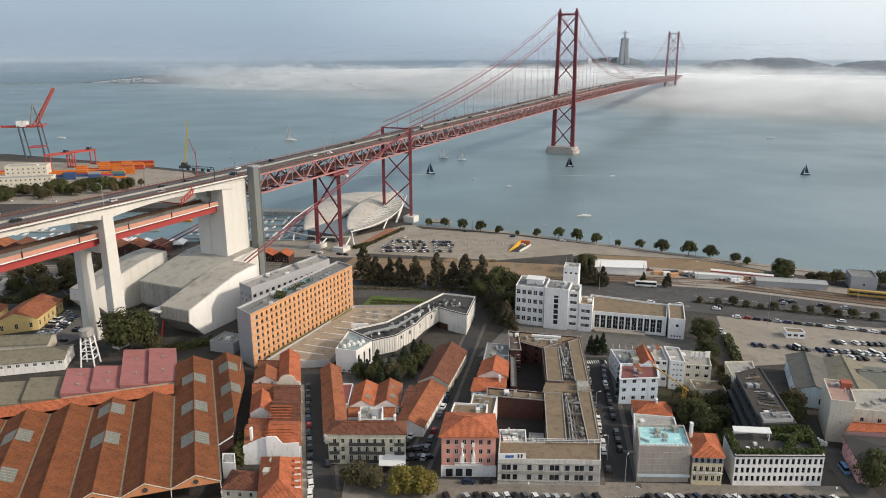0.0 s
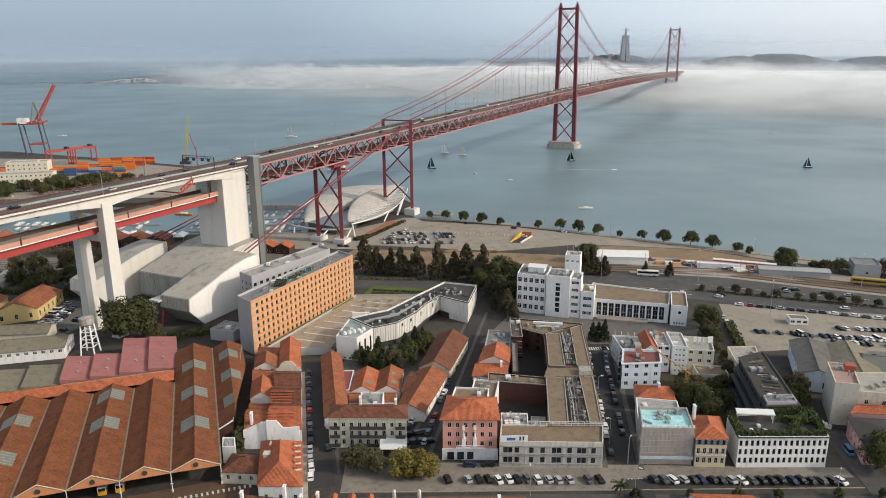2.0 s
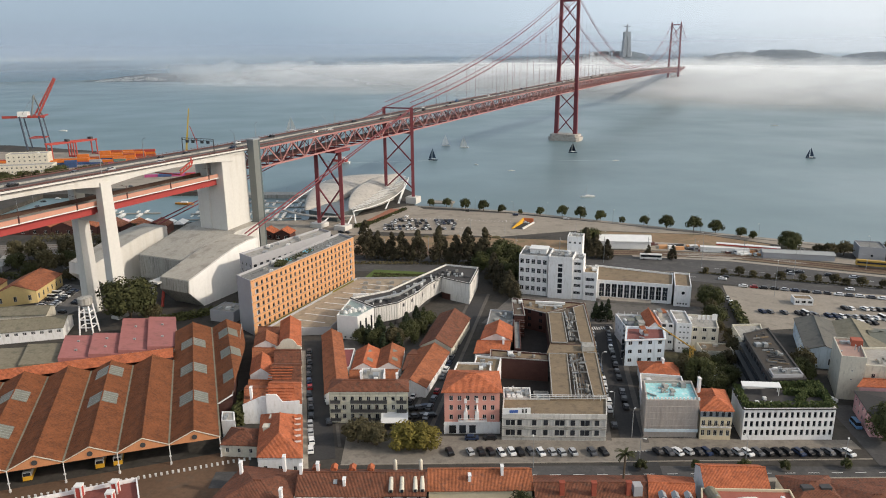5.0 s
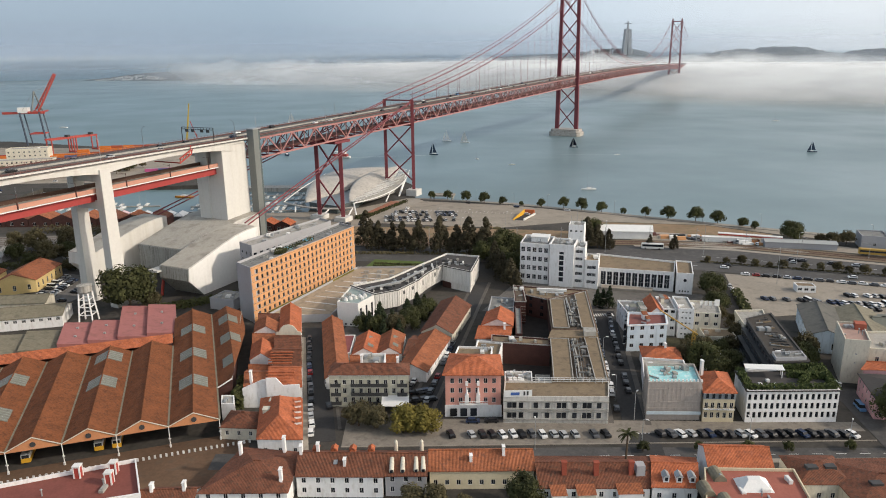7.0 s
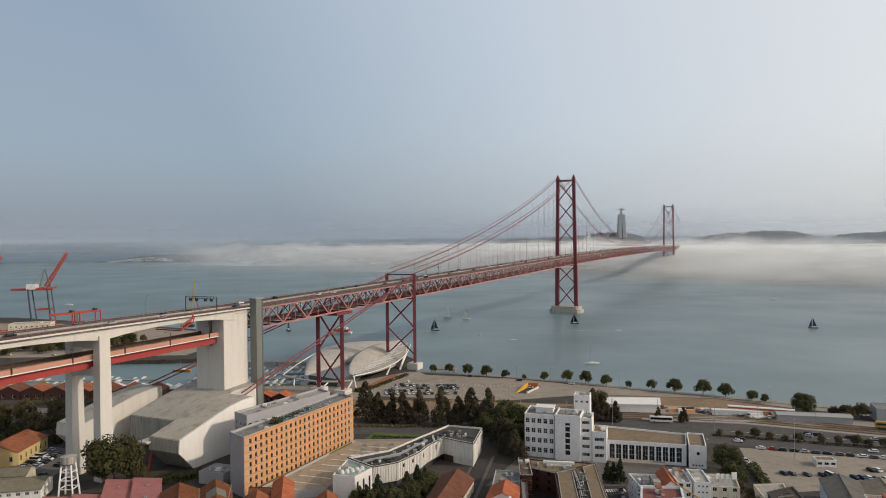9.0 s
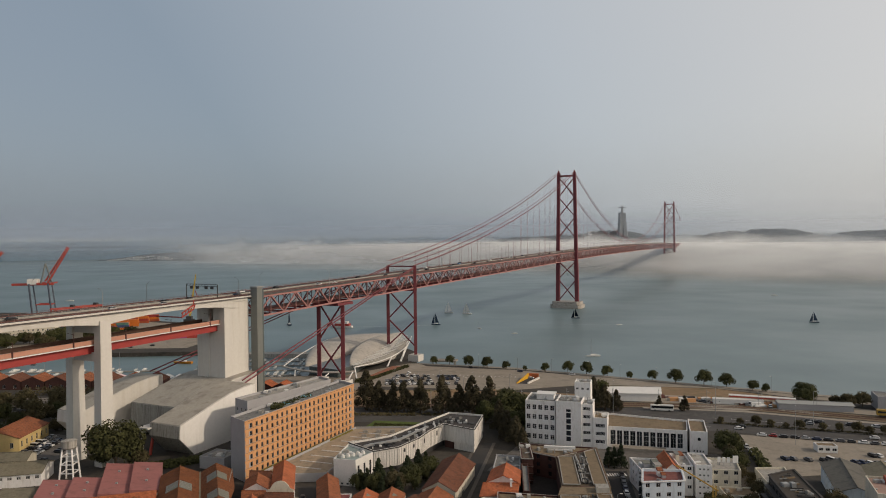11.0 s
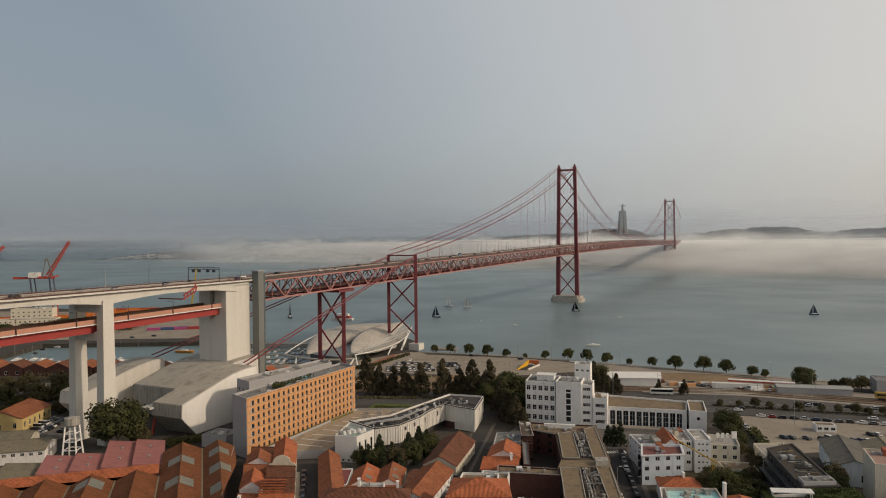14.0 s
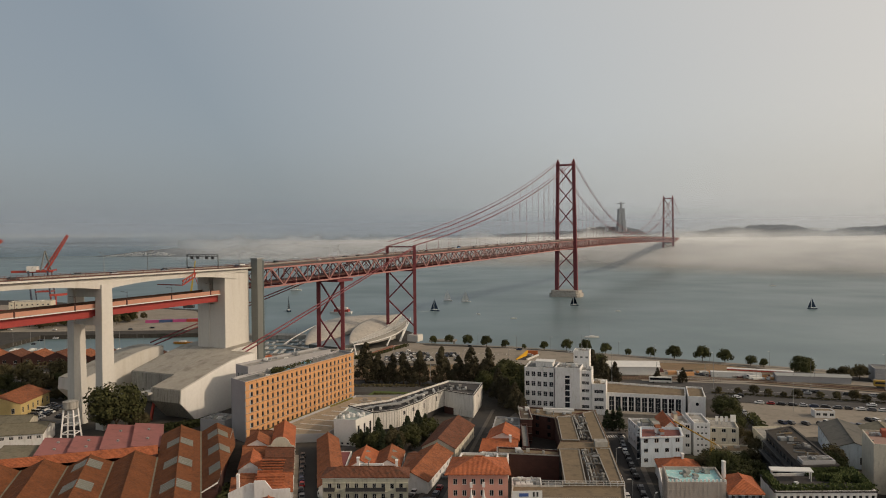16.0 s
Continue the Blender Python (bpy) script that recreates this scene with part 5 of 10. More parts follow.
for i in range(5):
    bm = bmesh.new(); x = 6.8 + i * 3.1; box(bm, x, 197.0 - 0.05 * i - 0.05, G + 0.3, x + 2.1, 197.1 - 0.05 * i, G + 2.9); part("shop_window", bm, GLASS, pink)
bm = bmesh.new(); prism(bm, [(9.6, 196.3), (18.4, 195.9), (18.4, 196.9), (9.6, 197.3)], 7.8, 8.05)
for k in range(12):
    beam(bm, (9.7 + k * 0.78, 196.4 - k * 0.036, 8.05), (9.7 + k * 0.78, 196.4 - k * 0.036, 9.0), 0.08)
beam(bm, (9.7, 196.4, 9.0), (18.3, 196.0, 9.0), 0.12); part("balcony", bm, WHITE, pink, "white front balcony")
for x in (11.9, 15.4):
    bm = bmesh.new(); box(bm, x - 0.6, 196.5, 8.2, x + 0.6, 197.2, 11.2); rod(bm, (x, 196.8, 11.2), (x, 196.8, 13.6), 0.45, 0.1, 8); box(bm, x - 0.4, 196.7, 14.0, x + 0.4, 197.2, 15.4); part("facade_ornament", bm, WHITE, pink, "white plaster urn ornament")
house("rear_house", "white roof terrace house behind the salmon house", [(8.2, 212.3), (20.5, 211.2), (22, 221), (10.5, 222.5)], 15.5, WHITE, "flat", cover=FLAT_TAN, units=5, wins=[None, (3, 3, 1.1, 1.5, 2, 3)])

# courtyard complex: white street front, two brick courts, a long sandy roof
WEATHERED = mat("weathered_pale_render", (0.54, 0.52, 0.48), 0.85, 0.14, 0.4, 2, stain=(0.40, 0.385, 0.35), drip=0.15)
fo = house("front_office", "white office front with wide dark windows under a sandy roof", [(22.6, 192.6), (54.0, 190.6), (56.6, 201.2), (24.2, 203.0)], 11.9, WEATHERED, "flat", cover=FLAT_TAN, parapet=0.5, category="office")
for k, z in enumerate((5.4, 8.7)):
    for u, n in ((0.06, 2), (0.17, 1), (0.31, 1), (0.42, 1), (0.53, 2), (0.68, 1), (0.77, 2), (0.91, 1)):
        for q_ in range(n):
            p = lerp((22.6, 192.6), (54.0, 190.6), u + q_ * 0.048); bm = bmesh.new(); box(bm, p[0] - 0.66, p[1] - 0.1, z, p[0] + 0.66, p[1] + 0.15, z + 1.75)
            w_ = part("window", bm, DARK, fo)
            bm = bmesh.new(); box(bm, p[0] - 0.58, p[1] - 0.13, z + 0.08, p[0] + 0.58, p[1] - 0.09, z + 1.67); part("pane", bm, GLASS, w_)
for z in (4.9, 7.6, 8.3, 10.9):
    bm = bmesh.new(); beam(bm, (22.6, 192.4, z), (54.0, 190.4, z), 0.3, 0.3); part("ledge", bm, CONC_GREY, fo)
for z in (7.7, 11.0):
    for k in range(9):
        p = lerp((22.9, 192.5), (53.7, 190.5), k / 8); bm = bmesh.new(); beam(bm, (*p, z - 2.9), (*p, z - 0.2), 0.35, 0.2); part("pilaster", bm, WEATHERED, fo)
banner = thing("roof_banner", "white and blue advertising banner of plain shapes on the roof edge", "banner", (26.6, 192.2, 12.4))
bm = bmesh.new(); box(bm, 22.8, 192.2, 12.4, 31.2, 192.4, 14.4); part("panel", bm, CANVAS, banner)
bm = bmesh.new(); box(bm, 24.8, 192.12, 12.9, 27.4, 192.2, 13.8); part("shape", bm, mat("banner_blue", (0.06, 0.12, 0.34), 0.6, 0.05, 0.5, 2), banner)
for x0 in (28.6, 29.6):
    bm = bmesh.new(); box(bm, x0, 192.12, 12.8, x0 + 0.5, 192.2, 14.1); part("shape", bm, DARK, banner)
FLAT_BROWN = mat("worn_brown_channel", (0.115, 0.09, 0.068), 0.95, 0.25, 0.3, 1.5, stain=(0.08, 0.065, 0.052))
cx_wing = house("courtyard_wing", "long brick wing with sandy flat roof and duct channel", [(39.2, 201.8), (56.4, 201.0), (62.2, 241.6), (46.2, 243.6)], 11.9, BRICK, "flat", cover=FLAT_BROWN, category="office",
      wins=[None, (12, 3, 1.7, 1.7, 1.0, 2.9, {"frame": DARK})], trim=FLAT_TAN, parapet=0.4)
up_wing = house("courtyard_wing", "brick rear wing with raised sandy roof and pipework", [(46.4, 243.8), (62.4, 241.8), (68.6, 288.0), (50.4, 278.0)], 12.5, BRICK, "flat", cover=FLAT_BROWN, category="office",
      wins=[None, (12, 3, 1.7, 1.7, 1.0, 2.9, {"frame": DARK})], trim=FLAT_TAN, parapet=0.4)
for own, q, z in ((cx_wing, [(39.6, 202.4), (45.6, 202.1), (50.6, 235.0), (44.2, 235.6)], 12.7), (cx_wing, [(52.6, 202.0), (56.1, 201.6), (61.2, 236.0), (56.6, 236.4)], 12.5),
                  (up_wing, [(46.8, 244.6), (52.6, 243.8), (56.6, 275.5), (51.0, 276.0)], 13.3), (up_wing, [(57.4, 244.4), (62.1, 243.4), (67.6, 285.4), (62.4, 282.0)], 13.1)):
    bm = bmesh.new(); prism(bm, q, 11.9, z); part("raised_roof_panel", bm, FLAT_TAN, own, "sandy raised roof panel")
    bm = bmesh.new()
    for a, b in zip(q, q[1:] + q[:1]):
        beam(bm, (*a, z + 0.1), (*b, z + 0.1), 0.3, 0.3)
    part("roof_kerb", bm, FLAT_LIGHT, own)
bm = bmesh.new(); prism(bm, [(43.4, 235.8), (61.6, 236.2), (62.3, 241.4), (45.8, 243.4)], 12.0, 12.9); part("roof_bar", bm, FLAT_TAN, cx_wing)
bm = bmesh.new(); prism(bm, [(56.4, 236.4), (60.9, 236.6), (61.4, 240.6), (57.0, 240.8)], 12.9, 14.6); part("plant_box", bm, CONC_GREY, cx_wing)
ru = random.Random(77)
for own, a0, a1, b0, b1, zf, n in ((cx_wing, (46.2, 203.0), (51.0, 234.5), (52.2, 202.8), (56.2, 234.5), 11.95, 34), (up_wing, (53.2, 246.0), (57.2, 276.0), (57.0, 246.0), (61.8, 279.0), 12.55, 30)):
    for k, (u, w, m_) in enumerate(((0.30, 0.42, CONC_GREY), (0.14, 0.2, METAL), (0.48, 0.22, FLAT_GREY), (0.62, 0.18, DARK))):
        p, q = lerp(a0, b0, u), lerp(a1, b1, u); mid_ = lerp(p, q, 0.55 + 0.1 * k)
        bm = bmesh.new(); beam(bm, (*p, zf + 0.9), (*mid_, zf + 0.9), w, w); beam(bm, (*mid_, zf + 0.9), (q[0] - 0.8 + 0.4 * k, q[1], zf + 0.9), w, w); part("roof_duct", bm, m_, own, "metal duct run")
    for i in range(n):
        t, u = ru.random(), ru.uniform(0.08, 0.92); p = lerp(lerp(a0, a1, t), lerp(b0, b1, t), u); bm = bmesh.new(); kk = i % 4
        if kk == 0:
            beam(bm, (p[0] - 1.1, p[1], zf + 1.2), (p[0] + 1.1, p[1] - 0.2, zf + 1.2), 0.3, 0.4)
        elif kk == 1:
            rod(bm, (*p, zf), (*p, zf + 1.3), 0.42, 0.42, 10); rod(bm, (*p, zf + 1.3), (*p, zf + 1.5), 0.6, 0.3, 10)
        else:
            w, l, h = ru.uniform(.25, .55), ru.uniform(.3, .7), ru.uniform(.5, 1.2); box(bm, p[0] - w, p[1] - l, zf, p[0] + w, p[1] + l, zf + h); box(bm, p[0] - w * .8, p[1] - l * .8, zf + h, p[0] + w * .8, p[1] + l * .8, zf + h + .1)
        part("roof_vent", bm, ru.choice((METAL, FLAT_GREY, CONC_GREY, FLAT_GREY, DARK)), own)
# railing and pipe bridge along the front roof
bm = bmesh.new()
for z in (13.1, 13.7):
    beam(bm, (32.6, 202.2, z), (56.4, 200.6, z), 0.12)
for k in range(13):
    p = lerp((32.6, 202.2), (56.4, 200.6), k / 12); beam(bm, (*p, 11.9), (*p, 13.7), 0.12)
part("roof_railing", bm, SHEET, fo)
house("courtyard_wing", "brick cross wing between two courtyards", [(23.4, 236.4), (43.4, 232.0), (44.2, 237.4), (24.0, 242.4)], 11.4, BRICK, "flat", cover=FLAT_TAN, units=5, category="office", parapet=0.5, trim=FLAT_LIGHT)
rear_ = house("courtyard_wing", "brick rear range with a flat sandy roof", [(41.9, 284.4), (50.2, 277.6), (68.8, 288.4), (42.4, 295.4)], 12.3, BRICK, "flat", cover=FLAT_TAN, category="office", units=8, parapet=0.5, trim=FLAT_LIGHT, wins=[(2, 3, 1.6, 1.7, 1.0, 3.0, {"frame": BRICK, "recess": 0.3})])
bm = bmesh.new(); beam(bm, (47.6, 289.6, 13.2), (60.0, 287.0, 13.2), 1.4, 0.9); beam(bm, (50, 286, 13.0), (58, 284.4, 13.0), 0.5, 0.5); part("roof_duct", bm, SHEET, rear_, "white duct box")
tw_ = house("courtyard_wing", "brick tower with stepped balconies above the rear court", [(36.4, 274.6), (40.6, 274.0), (41.8, 293.4), (38.3, 295.0)], 12.9, BRICK, "flat", cover=FLAT_BROWN, category="office", units=4, parapet=0.5, trim=FLAT_LIGHT)
for z in (5.6, 8.4, 11.0):
    bm = bmesh.new(); prism(bm, [(36.4, 271.9), (40.4, 271.3), (40.6, 274.0), (36.6, 274.5)], z - 0.2, z); part("balcony_slab", bm, CONC_GREY, tw_)
    bm = bmesh.new(); prism(bm, [(36.4, 271.7), (40.4, 271.1), (40.4, 271.3), (36.4, 271.9)], z, z + 0.9); part("balcony_rail", bm, BRICK, tw_)
house("courtyard_wing", "narrow brick wing along the court", [(32.8, 243.6), (35.2, 243.2), (38.6, 273.4), (36.0, 273.8)], 11.2, BRICK, "flat", cover=FLAT_GREY, category="office", parapet=0.4)
pl_ = house("plant_house", "low block with a roof full of air conditioners", [(24.4, 203.2), (33.0, 202.4), (34.0, 212.0), (25.2, 212.6)], 10.8, WHITE, "flat", cover=FLAT_LIGHT, units=22, category="office", parapet=0.5)
for k in range(6):
    x, y = 25.6 + (k % 3) * 1.5, 203.6 + (k // 3) * 1.4
    bm = bmesh.new(); box(bm, x, y, 10.8, x + 1.2, y + 0.9, 12.3); box(bm, x + 0.15, y - 0.05, 11.0, x + 1.05, y, 12.1); part("air_conditioner", bm, SHEET, pl_, "pale air conditioner")
house("link_block", "low plain block by the court", [(34.2, 203.2), (38.9, 202.8), (40.0, 212.0), (35.2, 212.6)], 9.4, FLAT_LIGHT, "flat", cover=FLAT_LIGHT, units=3, category="office", parapet=0.4)
# court floors coloured near-black to stand for the shade of the walls
sheet("pavement_rear_court", [(35.0, 243.0), (46.2, 244.0), (50.2, 277.4), (41.8, 284.2), (38.4, 276.0)], G + 0.03, mat("shaded_court_paving", (0.035, 0.03, 0.028), 0.9, 0.3, 0.3, 1.5), "rear courtyard paving darkened for its shade", "pavement")
sheet("pavement_court", [(24.5, 213.2), (40.5, 212.6), (43.6, 231.6), (24.0, 236.0)], G + 0.03, mat("shaded_brick_court_paving", (0.035, 0.03, 0.028), 0.9, 0.3, 0.3, 1.5), "brick courtyard paving darkened for its shade", "pavement")
hedge_spots = ((36.5, 247.5), (38.5, 249.0), (41.5, 250.5), (35.8, 251.5))
house("side_block", "white side block with sandy roof by the street", [(15.2, 222.6), (24.0, 221.0), (27.0, 235.4), (18.2, 238.0)], 11.0, WHITE, "flat", cover=FLAT_TAN, units=8, wins=[None, None, None, (4, 2, 1.1, 1.5, 1.5, 3)])
house("town_house", "white house with bright orange tiled roof", [(18.0, 242.8), (30.4, 242.6), (32.6, 252.0), (21.2, 254.0)], 10.5, WHITE, "gx", 2.5, TILE_NEW, [(3, 2, 1, 1.4, 1.5, 3), None, None, (4, 2, 1, 1.4, 1.5, 3)], chimneys=((0.8, 0.4, 14.5),))
house("town_house", "white gabled house with bright orange roof and terrace", [(21.2, 254.4), (32.6, 252.6), (34.8, 266.0), (24.4, 268.0)], 11.2, WHITE, "gy", 2.8, TILE_NEW, [(2, 2, 1, 1.4, 1.5, 3), None, None, (4, 2, 1, 1.4, 1.5, 3)])
house("town_house", "flat-roofed house with grey terrace", [(24.4, 268.4), (34.8, 266.8), (37.2, 284.5), (27.8, 287.4)], 10.4, GREY_WALL, "flat", cover=FLAT_GREY, units=7)

# scaffolded block, yellow house, white office
scaf = house("scaffolded_house", "house under grey scaffold netting with a turquoise roof membrane", [(66.3, 192.6), (82.0, 191.6), (84.4, 204.6), (69.4, 206)], 15.2, NETTING, "flat", cover=TURQ, parapet=0.9, units=3)
poles = [((*lerp((66.1, 192.3), (82.1, 191.3), i / 13), G), (*lerp((66.1, 192.3), (82.1, 191.3), i / 13), 16.6)) for i in range(14)]
poles += [((66.1, 192.3, G + 2.1 + k * 2.1), (82.1, 191.3, G + 2.1 + k * 2.1)) for k in range(6)]
poles += [((*lerp((66.0, 192.5), (69.1, 206.2), i / 10), G), (*lerp((66.0, 192.5), (69.1, 206.2), i / 10), 16.4)) for i in range(11)]
for a, c in poles:
    bm = bmesh.new(); beam(bm, a, c, 0.09); part("scaffold_pole", bm, NETTING, scaf)
bm = bmesh.new(); beam(bm, (66.0, 192.1, G + 2.6), (82.2, 191.1, G + 2.6), 0.15, 1.0); part("hoarding", bm, mat("pale_blue_hoarding", (0.50, 0.58, 0.62), 0.6, 0.1, 0.5, 2), scaf, "pale blue sheet hoarding")
bm = bmesh.new()
rnd = random.Random(4)
for i in range(16):
    x, y = rnd.uniform(72, 80), rnd.uniform(198, 203); box(bm, x, y, 15.2, x + rnd.uniform(.5, 1.4), y + rnd.uniform(.5, 1.2), 15.4 + rnd.uniform(0.1, 0.8))
tagged(part("roof_rubble", bm, FLAT_LIGHT, scaf, "pale rubble and sheets"), kind="stuff")
for i in range(15):
    p = lerp((66.5, 192.9), (82.0, 191.9), i / 14); bm = bmesh.new(); box(bm, p[0] - .25, p[1] - .1, 15.6, p[0] + .25, p[1] + .3, 16.7); part("guard_panel", bm, CANVAS, scaf)
yel = house("town_house", "pale yellow town house with mansard and orange hipped roof", [(82.4, 190.4), (91.6, 189.6), (94.4, 203.2), (85.0, 204.4)], 13.4, PALE_YELLOW, "hip", 2.6, TILE_NEW,
      [(5, 3, 1.05, 1.9, 1.4, 3.2, {"balcony": (1,)})], trim=WHITE, chimneys=((0.1, 0.75, 18.8),))
bm = bmesh.new(); prism(bm, grow([(82.4, 190.4), (91.6, 189.6), (94.4, 203.2), (85.0, 204.4)], 0.12), 11.2, 13.3); part("mansard", bm, mat("slate_grey", (0.22, 0.24, 0.26), 0.6, 0.15, 0.5, 3), yel, "slate mansard band")
for i in range(5):
    bm = bmesh.new(); p = lerp((83.4, 190.1), (90.6, 189.4), i / 4); box(bm, p[0] - .4, p[1] - .05, 11.5, p[0] + .4, p[1] + .3, 13.0); part("mansard_window", bm, GLASS, yel)
off = house("office_building", "white stone office with three rows of upright windows and roof garden", [(95.0, 189.4), (122.2, 188.4), (125.2, 204.6), (97.4, 203.6)], 13.4, WHITE, "flat", cover=FLAT_DARK, category="office",
      wins=[(16, 3, 0.95, 1.9, 1.6, 2.9, {"style": "plain", "frame": DARK, "recess": 0.4}), None, None, None], trim=FLAT_DARK)
bm = bmesh.new()
for i in range(6500):
    e = rnd.choice((((95.6, 190.4), (121.8, 189.4)), ((121.2, 189.4), (124.2, 203.8)), ((113, 193), (122, 202)), ((112, 199), (123, 197)), ((95.8, 190.4), (98.0, 203.0)), ((111, 203), (123, 203.8))))
    p = lerp(*e, rnd.random()); x, y, z = p[0] + rnd.uniform(-.8, 1.3), p[1] + rnd.uniform(-.5, 1.2), 13.5 + rnd.random() ** 1.3 * 2.0
    d = Vector((rnd.uniform(-1, 1), rnd.uniform(-1, 1), rnd.uniform(-.5, 1))).normalized() * 0.28; e2 = d.orthogonal().normalized() * 0.24
    c = Vector((x, y, z)); quad(bm, c - d - e2, c + d - e2, c + d + e2, c - d + e2)
tagged(part("hedge", bm, mat("roof_garden_green", (0.05, 0.066, 0.018), 0.9, 0.4, 0.5, 1.5), off, "dark green roof-garden hedge"), kind="stuff")
bm = bmesh.new(); prism(bm, [(98.5, 199.5), (110, 197.8), (111, 201.5), (99.5, 203)], 16.2, 16.5)
for x, y in ((99, 200), (109.6, 198.4), (110.5, 201), (100, 202.6)):
    beam(bm, (x, y, 13.4), (x, y, 16.2), 0.2)
part("pergola", bm, CANVAS, off, "white roof-terrace canopy")
for i in range(5):
    x, y = rnd.uniform(98, 106), rnd.uniform(192.5, 197); bm = bmesh.new(); box(bm, x - .5, y - .5, 13.4, x + .5, y + .5, 14.2); part("terrace_table", bm, CANVAS, off)
wing = house("office_wing", "long dark glass office wing with cluttered grey roof", [(110.5, 205.0), (121.5, 205.2), (129.5, 248.0), (118.2, 243.0)], 15.6, FLAT_DARK, "flat", cover=mat("brown_grey_roof", (0.062, 0.054, 0.046), 0.95, 0.25, 0.4, 2), category="office", units=5, parapet=0.4,
      wins=[None, (10, 3, 2.6, 2.2, 1.0, 3.6, {"frame": DARK}), None, (10, 3, 2.8, 2.3, 1.0, 3.6, {"frame": DARK})], trim=FLAT_DARK)
for k, (o, z) in enumerate(((1.2, 12.4), (2.5, 9.2), (3.8, 6.2))):
    q = [(110.5 - o, 206.0), (110.9, 206.0), (118.6, 243.2), (118.2 - o, 243.2)]
    bm = bmesh.new(); prism(bm, q, G, z - 0.5); part("terrace_storey", bm, GLASS, wing, "dark glazed terrace storey")
    bm = bmesh.new(); prism(bm, grow(q, 0.25), z - 0.5, z); part("terrace_slab", bm, DARK, wing)
rw = random.Random(31)
for i in range(44):
    v = rw.random(); a_, b_ = lerp((113.0, 211.5), (119.3, 242.5), v), lerp((120.6, 206.5), (127.4, 245.5), v)
    u0, u1 = sorted((rw.uniform(0.08, 0.92), rw.uniform(0.08, 0.92))); p, q = lerp(a_, b_, u0), lerp(a_, b_, u1)
    bm = bmesh.new(); beam(bm, (*p, 15.85), (*q, 15.85), rw.uniform(0.12, 0.5), rw.uniform(0.2, 0.5)); part("roof_pipe", bm, rw.choice((METAL, DARK, FLAT_GREY, FLAT_TAN, DARK)), wing)
house("stair_block", "grey stair block on the office roof", [(111.0, 205.6), (121.0, 205.8), (121.8, 210.8), (112.0, 210.6)], 16.6, GREY_WALL, "flat", cover=FLAT_GREY, category="office", units=5, parapet=0.4)
house("rear_shed", "pale rendered shed behind the office wing", [(119.0, 246.0), (129.0, 247.8), (133.5, 262.0), (122.0, 262.0)], 11.5, CREAM, "flat", cover=FLAT_LIGHT, units=3)

# white houses behind the scaffolded block
house("low_house", "small white house with orange hipped roof", [(75.4, 226.8), (88.0, 224.8), (90.4, 235.0), (77.2, 237.0)], 8.4, WHITE, "hip", 2.4, TILE_NEW, [(3, 1, 1, 1.4, 1.4, 3)], chimneys=((0.6, 0.5, 12),))
house("party_block", "white low annex with flat roof", [(70.4, 210.0), (85.0, 207.6), (88.0, 222.5), (74.4, 225.5)], 8.6, WHITE, "flat", cover=FLAT_LIGHT, units=9)
PALE_BLUE = mat("pale_blue_render", (0.60, 0.68, 0.74), 0.85, 0.08, 0.4, 2, stain=(0.50, 0.57, 0.62), drip=0.2)
house("apartment_house", "pale blue apartment house with dark red roof terrace", [(74.2, 243.6), (89.2, 244.2), (92.2, 255.6), (78.4, 257.2)], 13.2, PALE_BLUE, "flat", cover=mat("dark_red_roof_coat", (0.20, 0.075, 0.065), 0.85, 0.2, 0.2, 1.5, stain=(0.14, 0.06, 0.052)), units=1, parapet=0.9, trim=WHITE, wins=[(4, 3, 1.5, 1.5, 1.6, 3.4), None, None, (4, 3, 1.1, 1.3, 1.6, 3)])
house("apartment_house", "white corner house with roof sheds and lantern", [(78.6, 257.6), (86.2, 256.8), (88.6, 272.4), (78.6, 274.6)], 12.2, WHITE, "flat", cover=FLAT_GREY, units=4, wins=[None, None, None, (5, 3, 1.1, 1.4, 1.6, 3)])
house("apartment_house", "white house with orange gabled attic", [(86.5, 256.8), (91.6, 256.2), (93.2, 270.4), (88.8, 272.2)], 13.6, WHITE, "gy", 2.6, TILE_NEW, [(1, 1, 1, 1.4, 10, 3)])
house("apartment_house", "white apartment block with paired windows and a flat white roof", [(92.2, 258.6), (97.2, 257.6), (99.4, 272.0), (93.6, 273.0)], 14.0, WHITE, "flat", cover=FLAT_LIGHT, units=1, wins=[(2, 3, 1.5, 1.3, 2.6, 3.4)])
house("apartment_house", "tall white block with three columns of small square windows", [(97.5, 255.6), (103.0, 254.4), (105.4, 268.6), (99.6, 270.4)], 15.2, WHITE, "flat", cover=FLAT_LIGHT, units=2, parapet=0.5, wins=[(3, 5, 0.75, 0.75, 1.4, 2.2, {"margin": 0.7}), None, None, None])
ac_ = random.Random(52)
